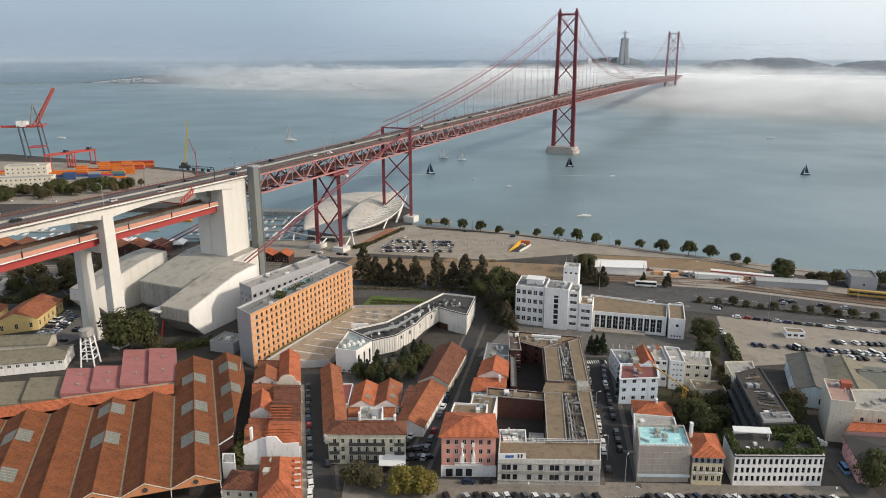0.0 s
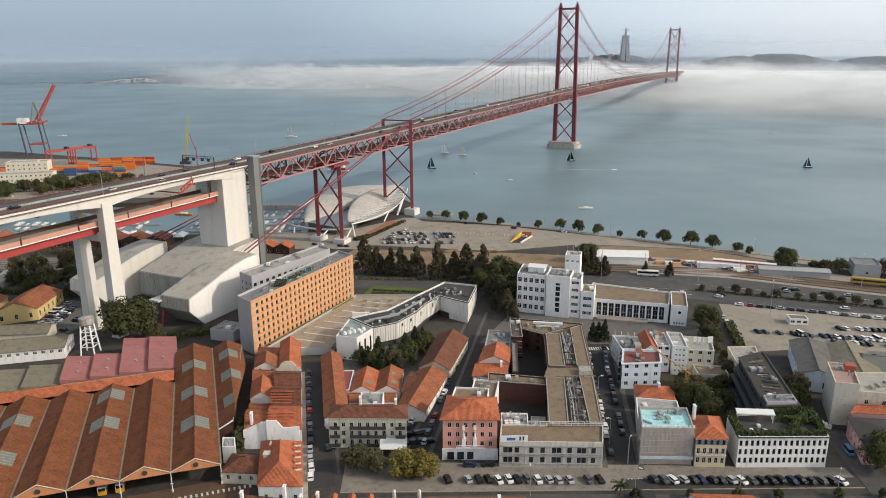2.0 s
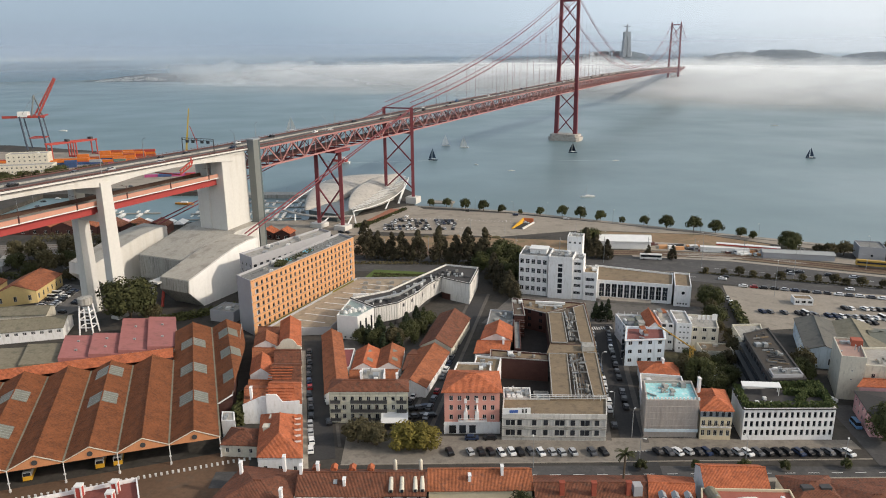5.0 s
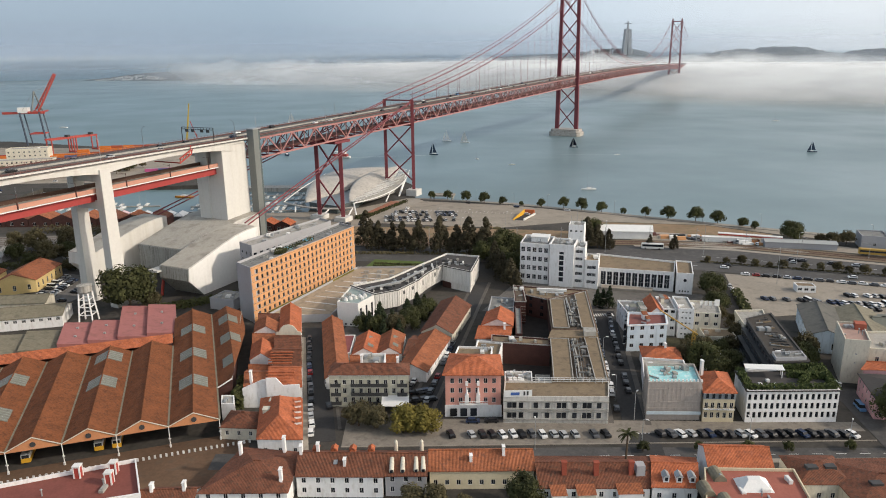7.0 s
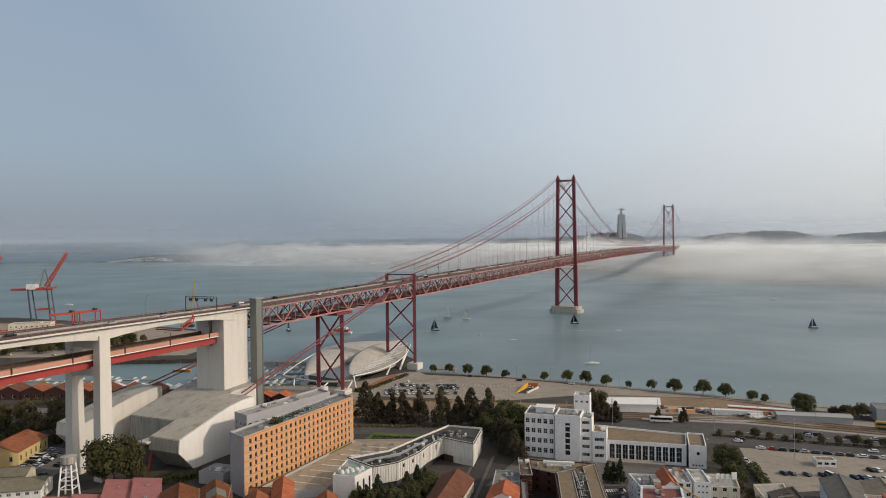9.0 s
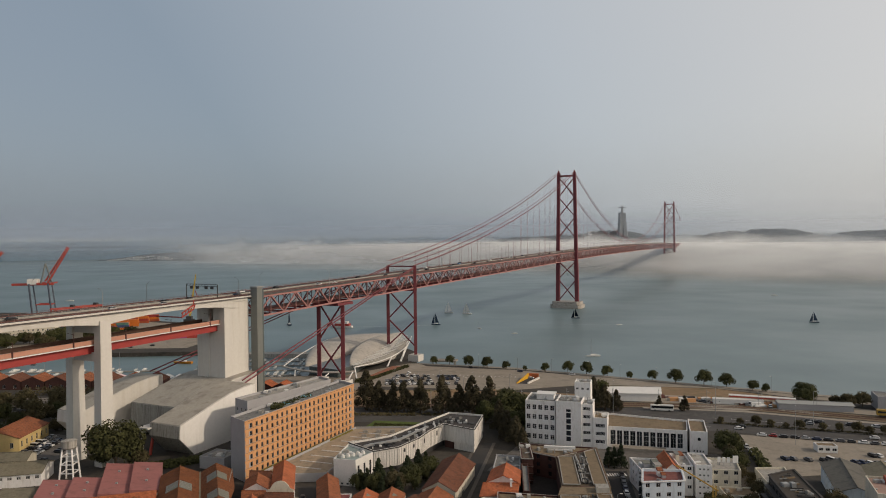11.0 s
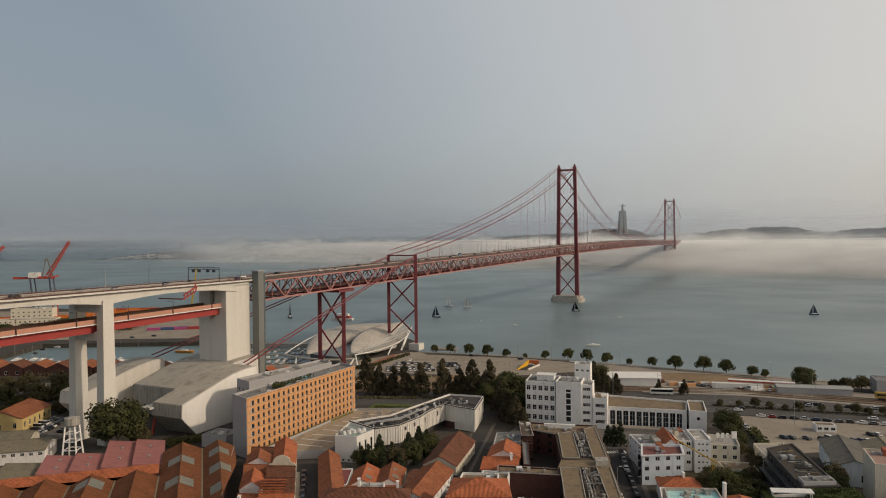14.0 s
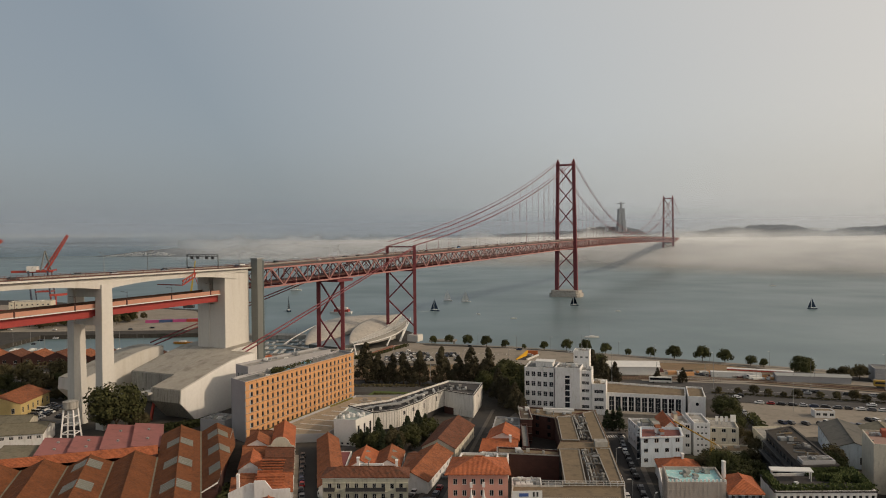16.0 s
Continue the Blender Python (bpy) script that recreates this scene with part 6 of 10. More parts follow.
for q, z, n in (([(79.6, 258.6), (85.2, 258.0), (87.4, 270.6), (79.8, 272.6)], 12.2, 7), ([(78.4, 248.0), (88.6, 248.2), (90.6, 254.4), (80.2, 255.4)], 13.2, 2), ([(93.0, 260.6), (97.0, 259.8), (98.4, 270.6), (94.2, 271.6)], 14.0, 3)):
    for k in range(n):
        u, v = ac_.uniform(.1, .9), ac_.uniform(.1, .9); c = lerp(lerp(q[0], q[1], u), lerp(q[3], q[2], u), v); w, l, h = ac_.uniform(.6, 1.3), ac_.uniform(.6, 1.6), ac_.uniform(.9, 2.4)
        rh = thing("roof_cabin", "small pale cabin with a lean-to roof on a roof terrace", "cabin", (c[0], c[1], z), "roof cabins")
        bm = bmesh.new(); prism(bm, [(c[0] - w, c[1] - l), (c[0] + w, c[1] - l), (c[0] + w, c[1] + l), (c[0] - w, c[1] + l)], z, [z + h, z + h, z + h + .5, z + h + .5]); part("wall", bm, ac_.choice((WHITE, CREAM, GREY_WALL)), rh)
        bm = bmesh.new(); prism(bm, [(c[0] - w - .15, c[1] - l - .15), (c[0] + w + .15, c[1] - l - .15), (c[0] + w + .15, c[1] + l + .15), (c[0] - w - .15, c[1] + l + .15)], z + h, [z + h + .15, z + h + .15, z + h + .65, z + h + .65]); part("roof", bm, ac_.choice((FLAT_LIGHT, TILE, GREY_STEEL, SKYLIGHT)), rh)
for k in range(3):
    for j, z in enumerate((6.2, 9.2, 12.0)):
        a = lerp((74.0, 244.4), (78.2, 257.2), (k + 0.15) / 3); b = lerp((74.0, 244.4), (78.2, 257.2), (k + 0.85) / 3)
        bl = thing("street_balcony", "dark glazed balcony on the side of the pale house", "balcony", (a[0], a[1], z), "side balconies")
        bm = bmesh.new(); prism(bm, [(a[0] - 1.0, a[1]), (a[0], a[1]), (b[0], b[1]), (b[0] - 1.0, b[1])], z - .2, z); part("slab", bm, WHITE, bl)
        bm = bmesh.new(); prism(bm, [(a[0] - 0.95, a[1] + .05), (a[0] - .05, a[1] + .05), (b[0] - .05, b[1] - .05), (b[0] - 0.95, b[1] - .05)], z, z + 1.9); part("glazing", bm, GLASS, bl)
sign_block = house("apartment_house", "pale cream block with a rooftop sign frame", [(103.3, 256.4), (113.6, 254.4), (117.6, 268.0), (105.6, 270.6)], 13.0, CREAM, "flat", cover=FLAT_LIGHT, units=3, wins=[(3, 2, 1.5, 1.4, 5.0, 3.4), (3, 3, 1.4, 1.5, 1.5, 3.2)])
house("garden_house", "low cream house with a flat sandy roof in the gardens", [(104.6, 246.6), (116.0, 244.6), (117.4, 253.2), (105.6, 255.2)], 7.4, CREAM, "flat", cover=FLAT_TAN, units=2, parapet=0.4, wins=[(4, 1, 1.1, 1.4, 1.6, 3)])
sheet("pavement_garden", [(89, 228), (108, 224), (116, 244), (104, 254), (93, 256)], G + 0.05, mat("dry_undergrowth", (0.05, 0.048, 0.026), 1, 0.4, 0.6, 3, stain=(0.09, 0.07, 0.045)), "overgrown gardens between the houses", "ground")
sign = thing("roof_sign", "white rooftop sign of plain shapes on a steel frame", "sign", (112, 262.8, 13.0))
bm = bmesh.new()
for x in (108.4, 110.6, 112.8, 115.0):
    beam(bm, (x, 263 - (x - 108) * 0.2, 13.0), (x, 263 - (x - 108) * 0.2, 14.2), 0.12)
beam(bm, (108.2, 263, 14.2), (116.0, 261.4, 14.2), 0.15)
part("frame", bm, METAL, sign)
for x, w, h in ((108.9, 1.1, 1.9), (110.6, 1.1, 1.9), (112.2, 1.0, 1.9), (114.6, 2.0, 2.6)):
    y = 262.9 - (x - 108) * 0.2; bm = bmesh.new(); box(bm, x - w / 2, y - 0.15, 14.2, x + w / 2, y + 0.1, 14.2 + h); part("sign_shape", bm, CANVAS, sign)
house("garden_shed", "small white garden annex", [(97.0, 226.0), (103.0, 224.6), (104.5, 232.0), (98.5, 234)], 7.0, WHITE, "flat", cover=FLAT_LIGHT)

# right edge: warehouses, cream block, rose house
house("warehouse", "grey warehouse with worn fibre-cement roof", [(140.6, 240.0), (152.0, 236.0), (165.0, 267.0), (152.2, 271.0)], 10.6, PALE_BLUE, "gy", 2.2, mat("grey_sheet_roof", (0.12, 0.115, 0.10), 0.8, 0.2, 0.1, 1, stain=(0.085, 0.082, 0.075)), [(2, 1, 2.4, 2.6, 1.5, 4), None, None, (7, 2, 1.2, 1.2, 1.5, 3)], category="warehouse")
house("warehouse", "grey warehouse with shallow green-grey roof", [(152.6, 236.0), (168.0, 230.4), (178.0, 263.0), (165.6, 266.8)], 10.6, GREY_WALL, "gy", 2.2, OLIVE_ROOF, [(2, 1, 2.4, 2.6, 1.5, 4)], category="warehouse")
sk = house("warehouse", "long low hall with a band of roof lights", [(168.6, 240.0), (215.0, 231.0), (219.0, 252.0), (173.0, 262.0)], 9.6, CREAM, "gx", 2.6, mat("grey_green_hall_roof", (0.14, 0.145, 0.12), 0.8, 0.15, 0.1, 1), [(16, 1, 2.0, 1.2, 3.6, 3, {"style": "grid"})], category="warehouse")
for i in range(9):
    bm = bmesh.new(); p = lerp((173, 257), (212, 248.5), i / 8); q = lerp((172, 252.5), (211, 244), i / 8)
    quad(bm, (p[0] - 1, p[1], 10.7), (p[0] + 1, p[1], 10.7), (q[0] + 1, q[1], 12.4), (q[0] - 1, q[1], 12.4)); part("roof_light", bm, SKYLIGHT, sk)
cb_ = house("corner_block", "tall cream block with blank walls and a red roof hut", [(138.2, 214.6), (145.6, 212.6), (152.4, 228.6), (144.6, 231.0)], 18.4, CREAM, "flat", cover=mat("pinkish_roof", (0.36, 0.24, 0.20), 0.9, 0.15, 0.3, 2), units=5, wins=[(1, 2, 0.6, 0.6, 7.0, 3.2)])
bm = bmesh.new(); prism(bm, [(147.0, 224.0), (150.4, 223.0), (151.6, 226.2), (148.2, 227.2)], 18.4, 20.6); part("roof_hut", bm, mat("brick_red_paint", (0.36, 0.10, 0.06), 0.8, 0.1, 0.4, 2), cb_, "red rendered roof hut")
house("corner_block", "cream block with upright windows", [(146.2, 213.6), (178.0, 206.0), (183.0, 226.0), (152.8, 228.4)], 15.4, CREAM, "flat", cover=FLAT_LIGHT, units=9, wins=[(6, 3, 1.2, 1.6, 1.6, 3.2)])
rose = house("town_house", "rose pink house with a dark ribbed roof", [(134.4, 189.5), (154.0, 186.0), (158.0, 203.0), (139.2, 206.4)], 10.4, ROSE, "hip", 1.6, FLAT_DARK, [(6, 2, 1.1, 1.5, 1.2, 3.0), None, None, (5, 2, 1.1, 1.5, 1.2, 3)])
house("town_house", "house with red clay roof behind the rose house", [(141.0, 207.4), (158.4, 205.4), (160.0, 208.4), (146.6, 211.8)], 11.6, ROSE, "gx", 1.6, TILE_NEW)
house("town_house", "low house with red roof at the street end", [(160.0, 190.0), (185.0, 186.0), (188.0, 203.0), (163.0, 206)], 9.0, WHITE, "gx", 2.4, TILE, [(6, 2, 1, 1.4, 1.4, 3)])
st2 = thing("garden_stair", "white stepped garden wall beside the tall block", "wall", (134.5, 212, G))
for k in range(5):
    bm = bmesh.new(); box(bm, 131.6 + k * 1.1, 213.0 - k * 0.5, G, 132.6 + k * 1.1, 214.0 - k * 0.5, G + 3.4 - k * 0.5); part("step_wall", bm, WHITE, st2)

# grey-green apartment house in the middle block
GREEN_RENDER = mat("grey_green_render", (0.52, 0.50, 0.40), 0.85, 0.14, 0.4, 2, stain=(0.38, 0.36, 0.28), drip=0.2)
cream = house("apartment_house", "weathered grey-green apartment house with balconies and red roof", [(-31.0, 205.6), (-6.0, 204.4), (-6.2, 212.6), (-30.4, 213.8)], 14.8, GREEN_RENDER, "hip", 1.7, TILE_OLD,
      [(9, 3, 1.15, 1.8, 1.5, 3.1, {"margin": 0.8}), (3, 3, 1.0, 1.3, 1.6, 3.1), None, (3, 3, 1, 1.3, 1.6, 3.1)], trim=WHITE, over=0.5, chimneys=((0.38, 0.9, 18.0), (0.86, 0.9, 17.2)))
for k, z in enumerate((4.6, 7.7, 10.8)):
    for x0, x1 in ((-30.6, -27.4), (-24.2, -12.6), (-9.6, -6.4)):
        y = lambda x: 205.6 - (x + 31) * 0.048
        bm = bmesh.new(); prism(bm, [(x0, y(x0) - 1.0), (x1, y(x1) - 1.0), (x1, y(x1) + 0.0), (x0, y(x0) + 0.0)], z - 0.15, z); part("balcony_slab", bm, CONC_GREY, cream)
        bm = bmesh.new()
        prism(bm, [(x0, y(x0) - 1.0), (x1, y(x1) - 1.0), (x1, y(x1) - 0.92), (x0, y(x0) - 0.92)], z, z + 1.0); beam(bm, (x0, y(x0) - 0.96, z + 1.05), (x1, y(x1) - 0.96, z + 1.05), 0.12)
        for x in (x0 + 0.05, x1 - 0.05):
            beam(bm, (x, y(x) - 0.95, z + 0.5), (x, y(x), z + 0.5), 0.08, 1.0)
        part("balcony_rail", bm, DARK, cream)
for k, z in enumerate((4.2, 7.3, 10.4, 13.0)):
    bm = bmesh.new(); beam(bm, (-31.0, 205.45, z), (-6.0, 204.25, z), 0.12, 0.22); part("string_course", bm, GREEN_RENDER, cream)
aw = thing("awning", "white canvas awning on thin posts before the apartment house", "awning", (-10, 201.5, G))
bm = bmesh.new(); prism(bm, [(-14.5, 199.0), (-6.0, 198.6), (-6.0, 204.2), (-14.5, 204.6)], 6.6, [6.7, 6.7, 7.6, 7.6]); part("canvas", bm, CANVAS, aw)
for x, y in ((-14.3, 199.2), (-10.2, 199.0), (-6.2, 198.8)):
    bm = bmesh.new(); rod(bm, (x, y, G), (x, y, 6.65), 0.07, 0.07, 6); part("post", bm, METAL, aw)
house("long_shed", "long narrow house with orange clay roof", [(-34.0, 218.0), (-26.0, 218.6), (-34.6, 271.0), (-42.0, 269.6)], 7.6, WHITE, "gy", 2.6, TILE, [None, (6, 1, 1, 1.4, 1.5, 3), None, (8, 1, 1.0, 1.4, 1.5, 3)])
house("roof_terrace_house", "white house with glazed roof structure", [(-22.6, 222.6), (-14.6, 222.2), (-14.6, 231.4), (-22.8, 231.8)], 9.6, WHITE, "flat", cover=FLAT_LIGHT, units=7)
house("workshop", "low workshop with clay roof between two yards", [(-27.4, 232.2), (-10.6, 231.6), (-10.2, 239.0), (-28.0, 239.4)], 6.2, WHITE, "gx", 1.6, TILE, over=0.1, category="workshop")
house("annex", "low annex with weathered clay roof behind the apartment house", [(-14.0, 215.0), (-9.0, 214.8), (-8.6, 222.0), (-14.0, 222.2)], 6.6, CREAM, "gy", 1.4, TILE_OLD)
for i in range(2):
    x = -27.6 + i * 9.2
    s_ = house("workshop", "workshop with orange tiled gable roof and roof lights", [(x, 239.8), (x + 9.0, 239.4), (x + 10.0, 257.0 + i), (x + 0.4, 256.6 + i)], 6.4, WHITE, "gy", 2.6, TILE if i else TILE_NEW, over=0.1, category="workshop")
    for yy in (243, 250):
        bm = bmesh.new(); quad(bm, (x + 5.6, yy, 8.65), (x + 7.6, yy, 7.5), (x + 7.8, yy + 2.4, 7.5), (x + 5.8, yy + 2.4, 8.65)); part("roof_light", bm, SKYLIGHT, s_)
house("annex", "low reddish flat-roofed annex", [(-31.2, 241.6), (-28.2, 241.6), (-28.0, 259.0), (-33.6, 259.0)], 6.0, WHITE, "flat", cover=mat("maroon_roof", (0.22, 0.07, 0.07), 0.8, 0.2, 0.2, 1), parapet=0.3)
house("long_house", "long house with worn clay roof along the street", [(-10.6, 223.0), (-0.4, 221.6), (8.6, 251.0), (-2.4, 255.0)], 7.4, WHITE, "gy", 3.0, TILE, [None, (7, 1, 1, 1.4, 1.4, 3)], base=G)
house("long_house", "long house with dark weathered clay roof", [(-2.2, 256.0), (9.6, 253.0), (18.6, 284.0), (6.4, 290.0)], 8.4, CREAM, "gy", 3.4, TILE_OLD, [None, (7, 1, 1, 1.4, 1.4, 3)])
house("annex", "old house with dark clay roof beside the trees", [(-8.4, 238.0), (-2.8, 239.5), (1.5, 253.5), (-5.0, 256.0)], 6.6, CREAM, "gx", 2.0, TILE_OLD)

# row of houses left of the narrow street
def row_house(y0, y1, depth, top, roof, rise, cover, wall, label, **k):
    xs = lambda y: -36.6 - (y - 186) * 0.168
    return house("row_house", label, [(xs(y0) - depth, y0 + 0.8), (xs(y0), y0), (xs(y1), y1), (xs(y1) - depth, y1 + 0.8)], top, wall, roof, rise, cover,
                 [(3, 2, 1, 1.4, 1.6, 3), (max(2, int((y1 - y0) / 3.2)), 2, 1.0, 1.6, 1.4, 3.1), None, None], group="houses along the narrow street", over=0.3, **k)
def left_house(y0, y1, x_in, x_out, top, roof, rise, cover, wall, label, **k):
    xs = lambda y: -36.6 - (y - 186) * 0.168
    return house("row_house", label, [(xs(y0) - x_out, y0 + 0.8), (xs(y0) - x_in, y0), (xs(y1) - x_in, y1), (xs(y1) - x_out, y1 + 0.8)], top, wall, roof, rise, cover,
                 [(2, 1, 1.1, 1.3, 4.6, 3), None, None, (3, 2, 1, 1.3, 1.4, 3)], group="houses along the narrow street", over=0.25, **k)
def gable_wall(owner, pts, y, t=0.45, material=WHITE):
    """A plain fire wall that stands over the roofs: an outline in x and z, facing the river's far side."""
    bm = bmesh.new()
    f, r = [bm.verts.new((x, y, z)) for x, z in pts], [bm.verts.new((x, y + t, z)) for x, z in pts]
    bm.faces.new(f); bm.faces.new(r[::-1])
    for k in range(len(pts)):
        bm.faces.new((f[k], r[k], r[(k + 1) % len(pts)], f[(k + 1) % len(pts)]))
    part("fire_wall", bm, material, owner, "plain white fire wall")
def roof_fins(owner, x0, x1, y, n, z, dz):
    """Raised tile courses stepping up a roof slope."""
    for k in range(n):
        bm = bmesh.new(); beam(bm, (x0, y + k * 1.15, z + k * dz), (x1, y + k * 1.15 - 0.3, z + k * dz), 0.45, 0.3); part("raised_tile_course", bm, TILE_NEW, owner)
h_ = row_house(176.0, 200.0, 12.5, 9.4, "hip", 4.2, TILE_NEW, WHITE, "corner house with bright orange roof and small dormers")
dormers(h_, (-35.8, 181), (-38.7, 197.5), 5, 10.5, 1.9, w=0.9, h=0.9)
for x, y in ((-47.2, 190), (-46.4, 195.5)):
    bm = bmesh.new(); box(bm, x - 1.2, y - 1.0, 9.0, x + 0.6, y + 1.0, 11.6); box(bm, x - 1.35, y - 1.15, 11.6, x + 0.75, y + 1.15, 11.8); part("roof_hut", bm, CREAM, h_)
h_ = row_house(206.0, 221.0, 10.4, 10.6, "gx", 3.0, TILE_NEW, WHITE, "white house with orange clay roof behind a plain fire wall")
gable_wall(h_, [(-50.8, G), (-40.4, G), (-40.4, 11.6), (-45.6, 11.4), (-47.6, 14.0), (-50.8, 14.0)], 205.3)
roof_fins(h_, -52, -43, 207.5, 5, 11.0, 0.5)
h_ = left_house(207.0, 221.0, 10.6, 18.4, 9.4, "gx", 2.4, TILE, WHITE, "white house with clay roof and chimney block", chimneys=((0.3, 0.2, 14.2),))
gable_wall(h_, [(-58.6, G), (-51.0, G), (-51.0, 13.0), (-52.4, 13.0), (-58.6, 10.2)], 206.2)
h_ = row_house(221.4, 236.0, 9.6, 10.6, "gx", 2.8, TILE_OLD, WHITE, "white house with dark red clay roof")
roof_fins(h_, -54, -46, 223, 5, 11.2, 0.5)
left_house(229.5, 243.0, 9.9, 18.0, 9.4, "gy", 2.8, TILE_NEW, WHITE, "white gabled house with bright orange roof")
left_house(221.4, 229.2, 9.9, 18.0, 7.4, "gx", 2.0, TILE, WHITE, "low white house with clay roof in the row")
row_house(236.4, 250.8, 9.6, 9.8, "gx", 2.6, TILE_OLD, CREAM, "cream house with weathered clay roof")
h_ = row_house(252.4, 278.6, 8.2, 10.4, "gy", 2.6, TILE_NEW, WHITE, "cream house with curved baroque gable and narrow roof")
gable_wall(h_, [(x - 1.5, z) for x, z in ((-55.4, G), (-46.2, G), (-46.2, 10.8), (-47.4, 11.1), (-48.2, 12.6), (-49.2, 13.5), (-50.9, 13.9), (-52.6, 13.5), (-53.6, 12.6), (-54.4, 11.1), (-55.4, 10.8))], 251.5, material=CREAM)
left_house(243.6, 254.0, 9.9, 18.0, 9.0, "gx", 2.4, TILE, WHITE, "white house with red clay roof in the row")
left_house(254.4, 265.0, 8.7, 18.0, 9.8, "gy", 2.6, TILE, WHITE, "white house with red clay roof under the hotel")
left_house(265.4, 276.0, 8.7, 17.0, 9.0, "gx", 2.2, TILE_OLD, WHITE, "white house with weathered clay roof beside the hotel")
house("depot_hut", "small white hut with sheet roof at the depot corner", [(-63.2, 198.2), (-59.0, 197.8), (-60.6, 203.6), (-64.6, 204.0)], 9.0, WHITE, "flat", cover=FLAT_LIGHT, parapet=0.3, units=3)
house("corner_shed", "small house with weathered clay roof in the yard", [(-60.5, 187.2), (-50.0, 186.0), (-49.2, 195.0), (-59.6, 196.6)], 7.6, CREAM, "hip", 2.4, TILE_OLD, [(3, 1, 1, 1.4, 1.4, 3)])

# hotel
HOTEL = [(-80.0, 289.6), (-72.2, 281.2), (-36.4, 351.8), (-44.6, 360.6)]
hotel = house("hotel", "eight-storey hotel with orange panelled front and grey end wall", HOTEL, 26.8, GREY_WALL, "flat", cover=FLAT_GREY, category="hotel", parapet=1.0, units=22,
      wins=[None, (23, 7, 1.25, 1.9, 2.2, 3.1, {"style": "plain", "frame": DARK, "recess": 0.35, "margin": 2.2}), None, None])
m = side_frame(HOTEL[1], HOTEL[2], G)
L = math.hypot(HOTEL[2][0] - HOTEL[1][0], HOTEL[2][1] - HOTEL[1][1])
pitch = (L - 4.4) / 23
panels = {}
def panel(w, h):
    if (w, h) not in panels:
        bm = bmesh.new(); box(bm, -w / 2, -0.12, -h / 2, w / 2, 0.0, h / 2); panels[(w, h)] = mesh_of("panel", bm, ORANGE)
    return panels[(w, h)]
for j in range(8):
    zc = [1.1, 4.62, 7.72, 10.82, 13.92, 17.02, 20.12, 23.4][j]
    for i in range(12):
        ww = L / 12 - 0.06
        ob = hang(new("panel", panel(round(ww, 2), 1.14 if 0 < j < 7 else (2.1 if j == 0 else 1.5))), hotel, m=m @ pose(L * (i + 0.5) / 12, 0, zc))
for j in range(7):
    for i in range(24):
        x = 2.2 + pitch * i if 0 < i < 23 else (1.35 if i == 0 else L - 1.35)
        w = round(pitch - 1.32, 2)
        hang(new("panel", panel(w, 1.84)), hotel, m=m @ pose(x, 0, 2.2 + 0.95 + 3.1 * j))
for j in range(9):
    bm = bmesh.new(); p, q = m @ Vector((0.3, -0.1, 2.0 + 3.1 * j)), m @ Vector((L - 0.3, -0.1, 2.0 + 3.1 * j)); beam(bm, p, q, 0.12, 0.08)
    part("string_course", bm, DARK, hotel)
house("hotel_wing", "grey rear wing of the hotel with orange end and dark glazing", [(-88.0, 327.0), (-80.6, 319.5), (-50.0, 368.0), (-57.0, 376.0)], 26.0, GREY_WALL, "flat", cover=FLAT_LIGHT, category="hotel", parapet=1.0, units=16, wins=[(3, 6, 1.2, 1.8, 2, 3.2), (14, 6, 2.0, 1.6, 2, 3.2, {"frame": DARK})])
for cx_, cy_ in ((-63, 314), (-56, 329)):
    bm = bmesh.new()
    prism(bm, [(cx_ + 2.6 * math.cos(a) * 0.7 + 1.2 * math.sin(a), cy_ + 2.6 * math.sin(a)) for a in (2 * math.pi * i / 16 for i in range(16))], 26.8, 27.3)
    part("roof_pool", bm, mat("pool_blue", (0.20, 0.50, 0.60), 0.2, 0.1, 0.5, 2), hotel, "small blue roof pool")
bm = bmesh.new()
for i in range(500):
    t = rnd.random(); c = Vector((-66 + 12 * t + rnd.uniform(-1, 1), 304 + 26 * t + rnd.uniform(-1.5, 1.5), 27.0 + rnd.random() * 1.2)) if rnd.random() < 0.4 else Vector((-64 + rnd.uniform(-3, 2), 307 + rnd.uniform(-4, 3), 27.0 + rnd.random() * 1.6))
    d = Vector((rnd.uniform(-1, 1), rnd.uniform(-1, 1), rnd.uniform(-.5, 1))).normalized() * 0.3; e2 = d.orthogonal().normalized() * 0.26
    quad(bm, c - d - e2, c + d - e2, c + d + e2, c - d + e2)
tagged(part("roof_plants", bm, LEAF, hotel, "green shrubs on the roof terrace"), kind="stuff")

# parking deck beside the hotel and the curved building
deck_ob = house("parking_deck", "low parking deck with worn tan surface and white bay lines", [(-68.5, 279.5), (-40.0, 281.0), (-35.0, 300.0), (-17.0, 318.5), (2.0, 349.0), (-35.4, 349.5)], 6.0, GREY_WALL, "flat", cover=DECK_TAN, category="parking deck", parapet=0.9, units=0)
for i in range(9):
    bm = bmesh.new(); a = lerp((-64, 288), (-36, 344), i / 8); beam(bm, (a[0] + 3, a[1] - 2, 6.05), (a[0] + 17, a[1] - 7, 6.05), 0.5, 0.25); part("bay_kerb", bm, PAINT, deck_ob)
bm = bmesh.new(); prism(bm, strip((-66.5, 286), (-37.0, 346), 0.6, 0.6), 6.0, 6.8); part("planter", bm, LEAF_YELLOW, deck_ob, "strip of yellowing plants")
bm = bmesh.new(); box(bm, -34, 316, 6.0, -26, 317.2, 9.2); part("ramp_house", bm, WHITE, deck_ob)
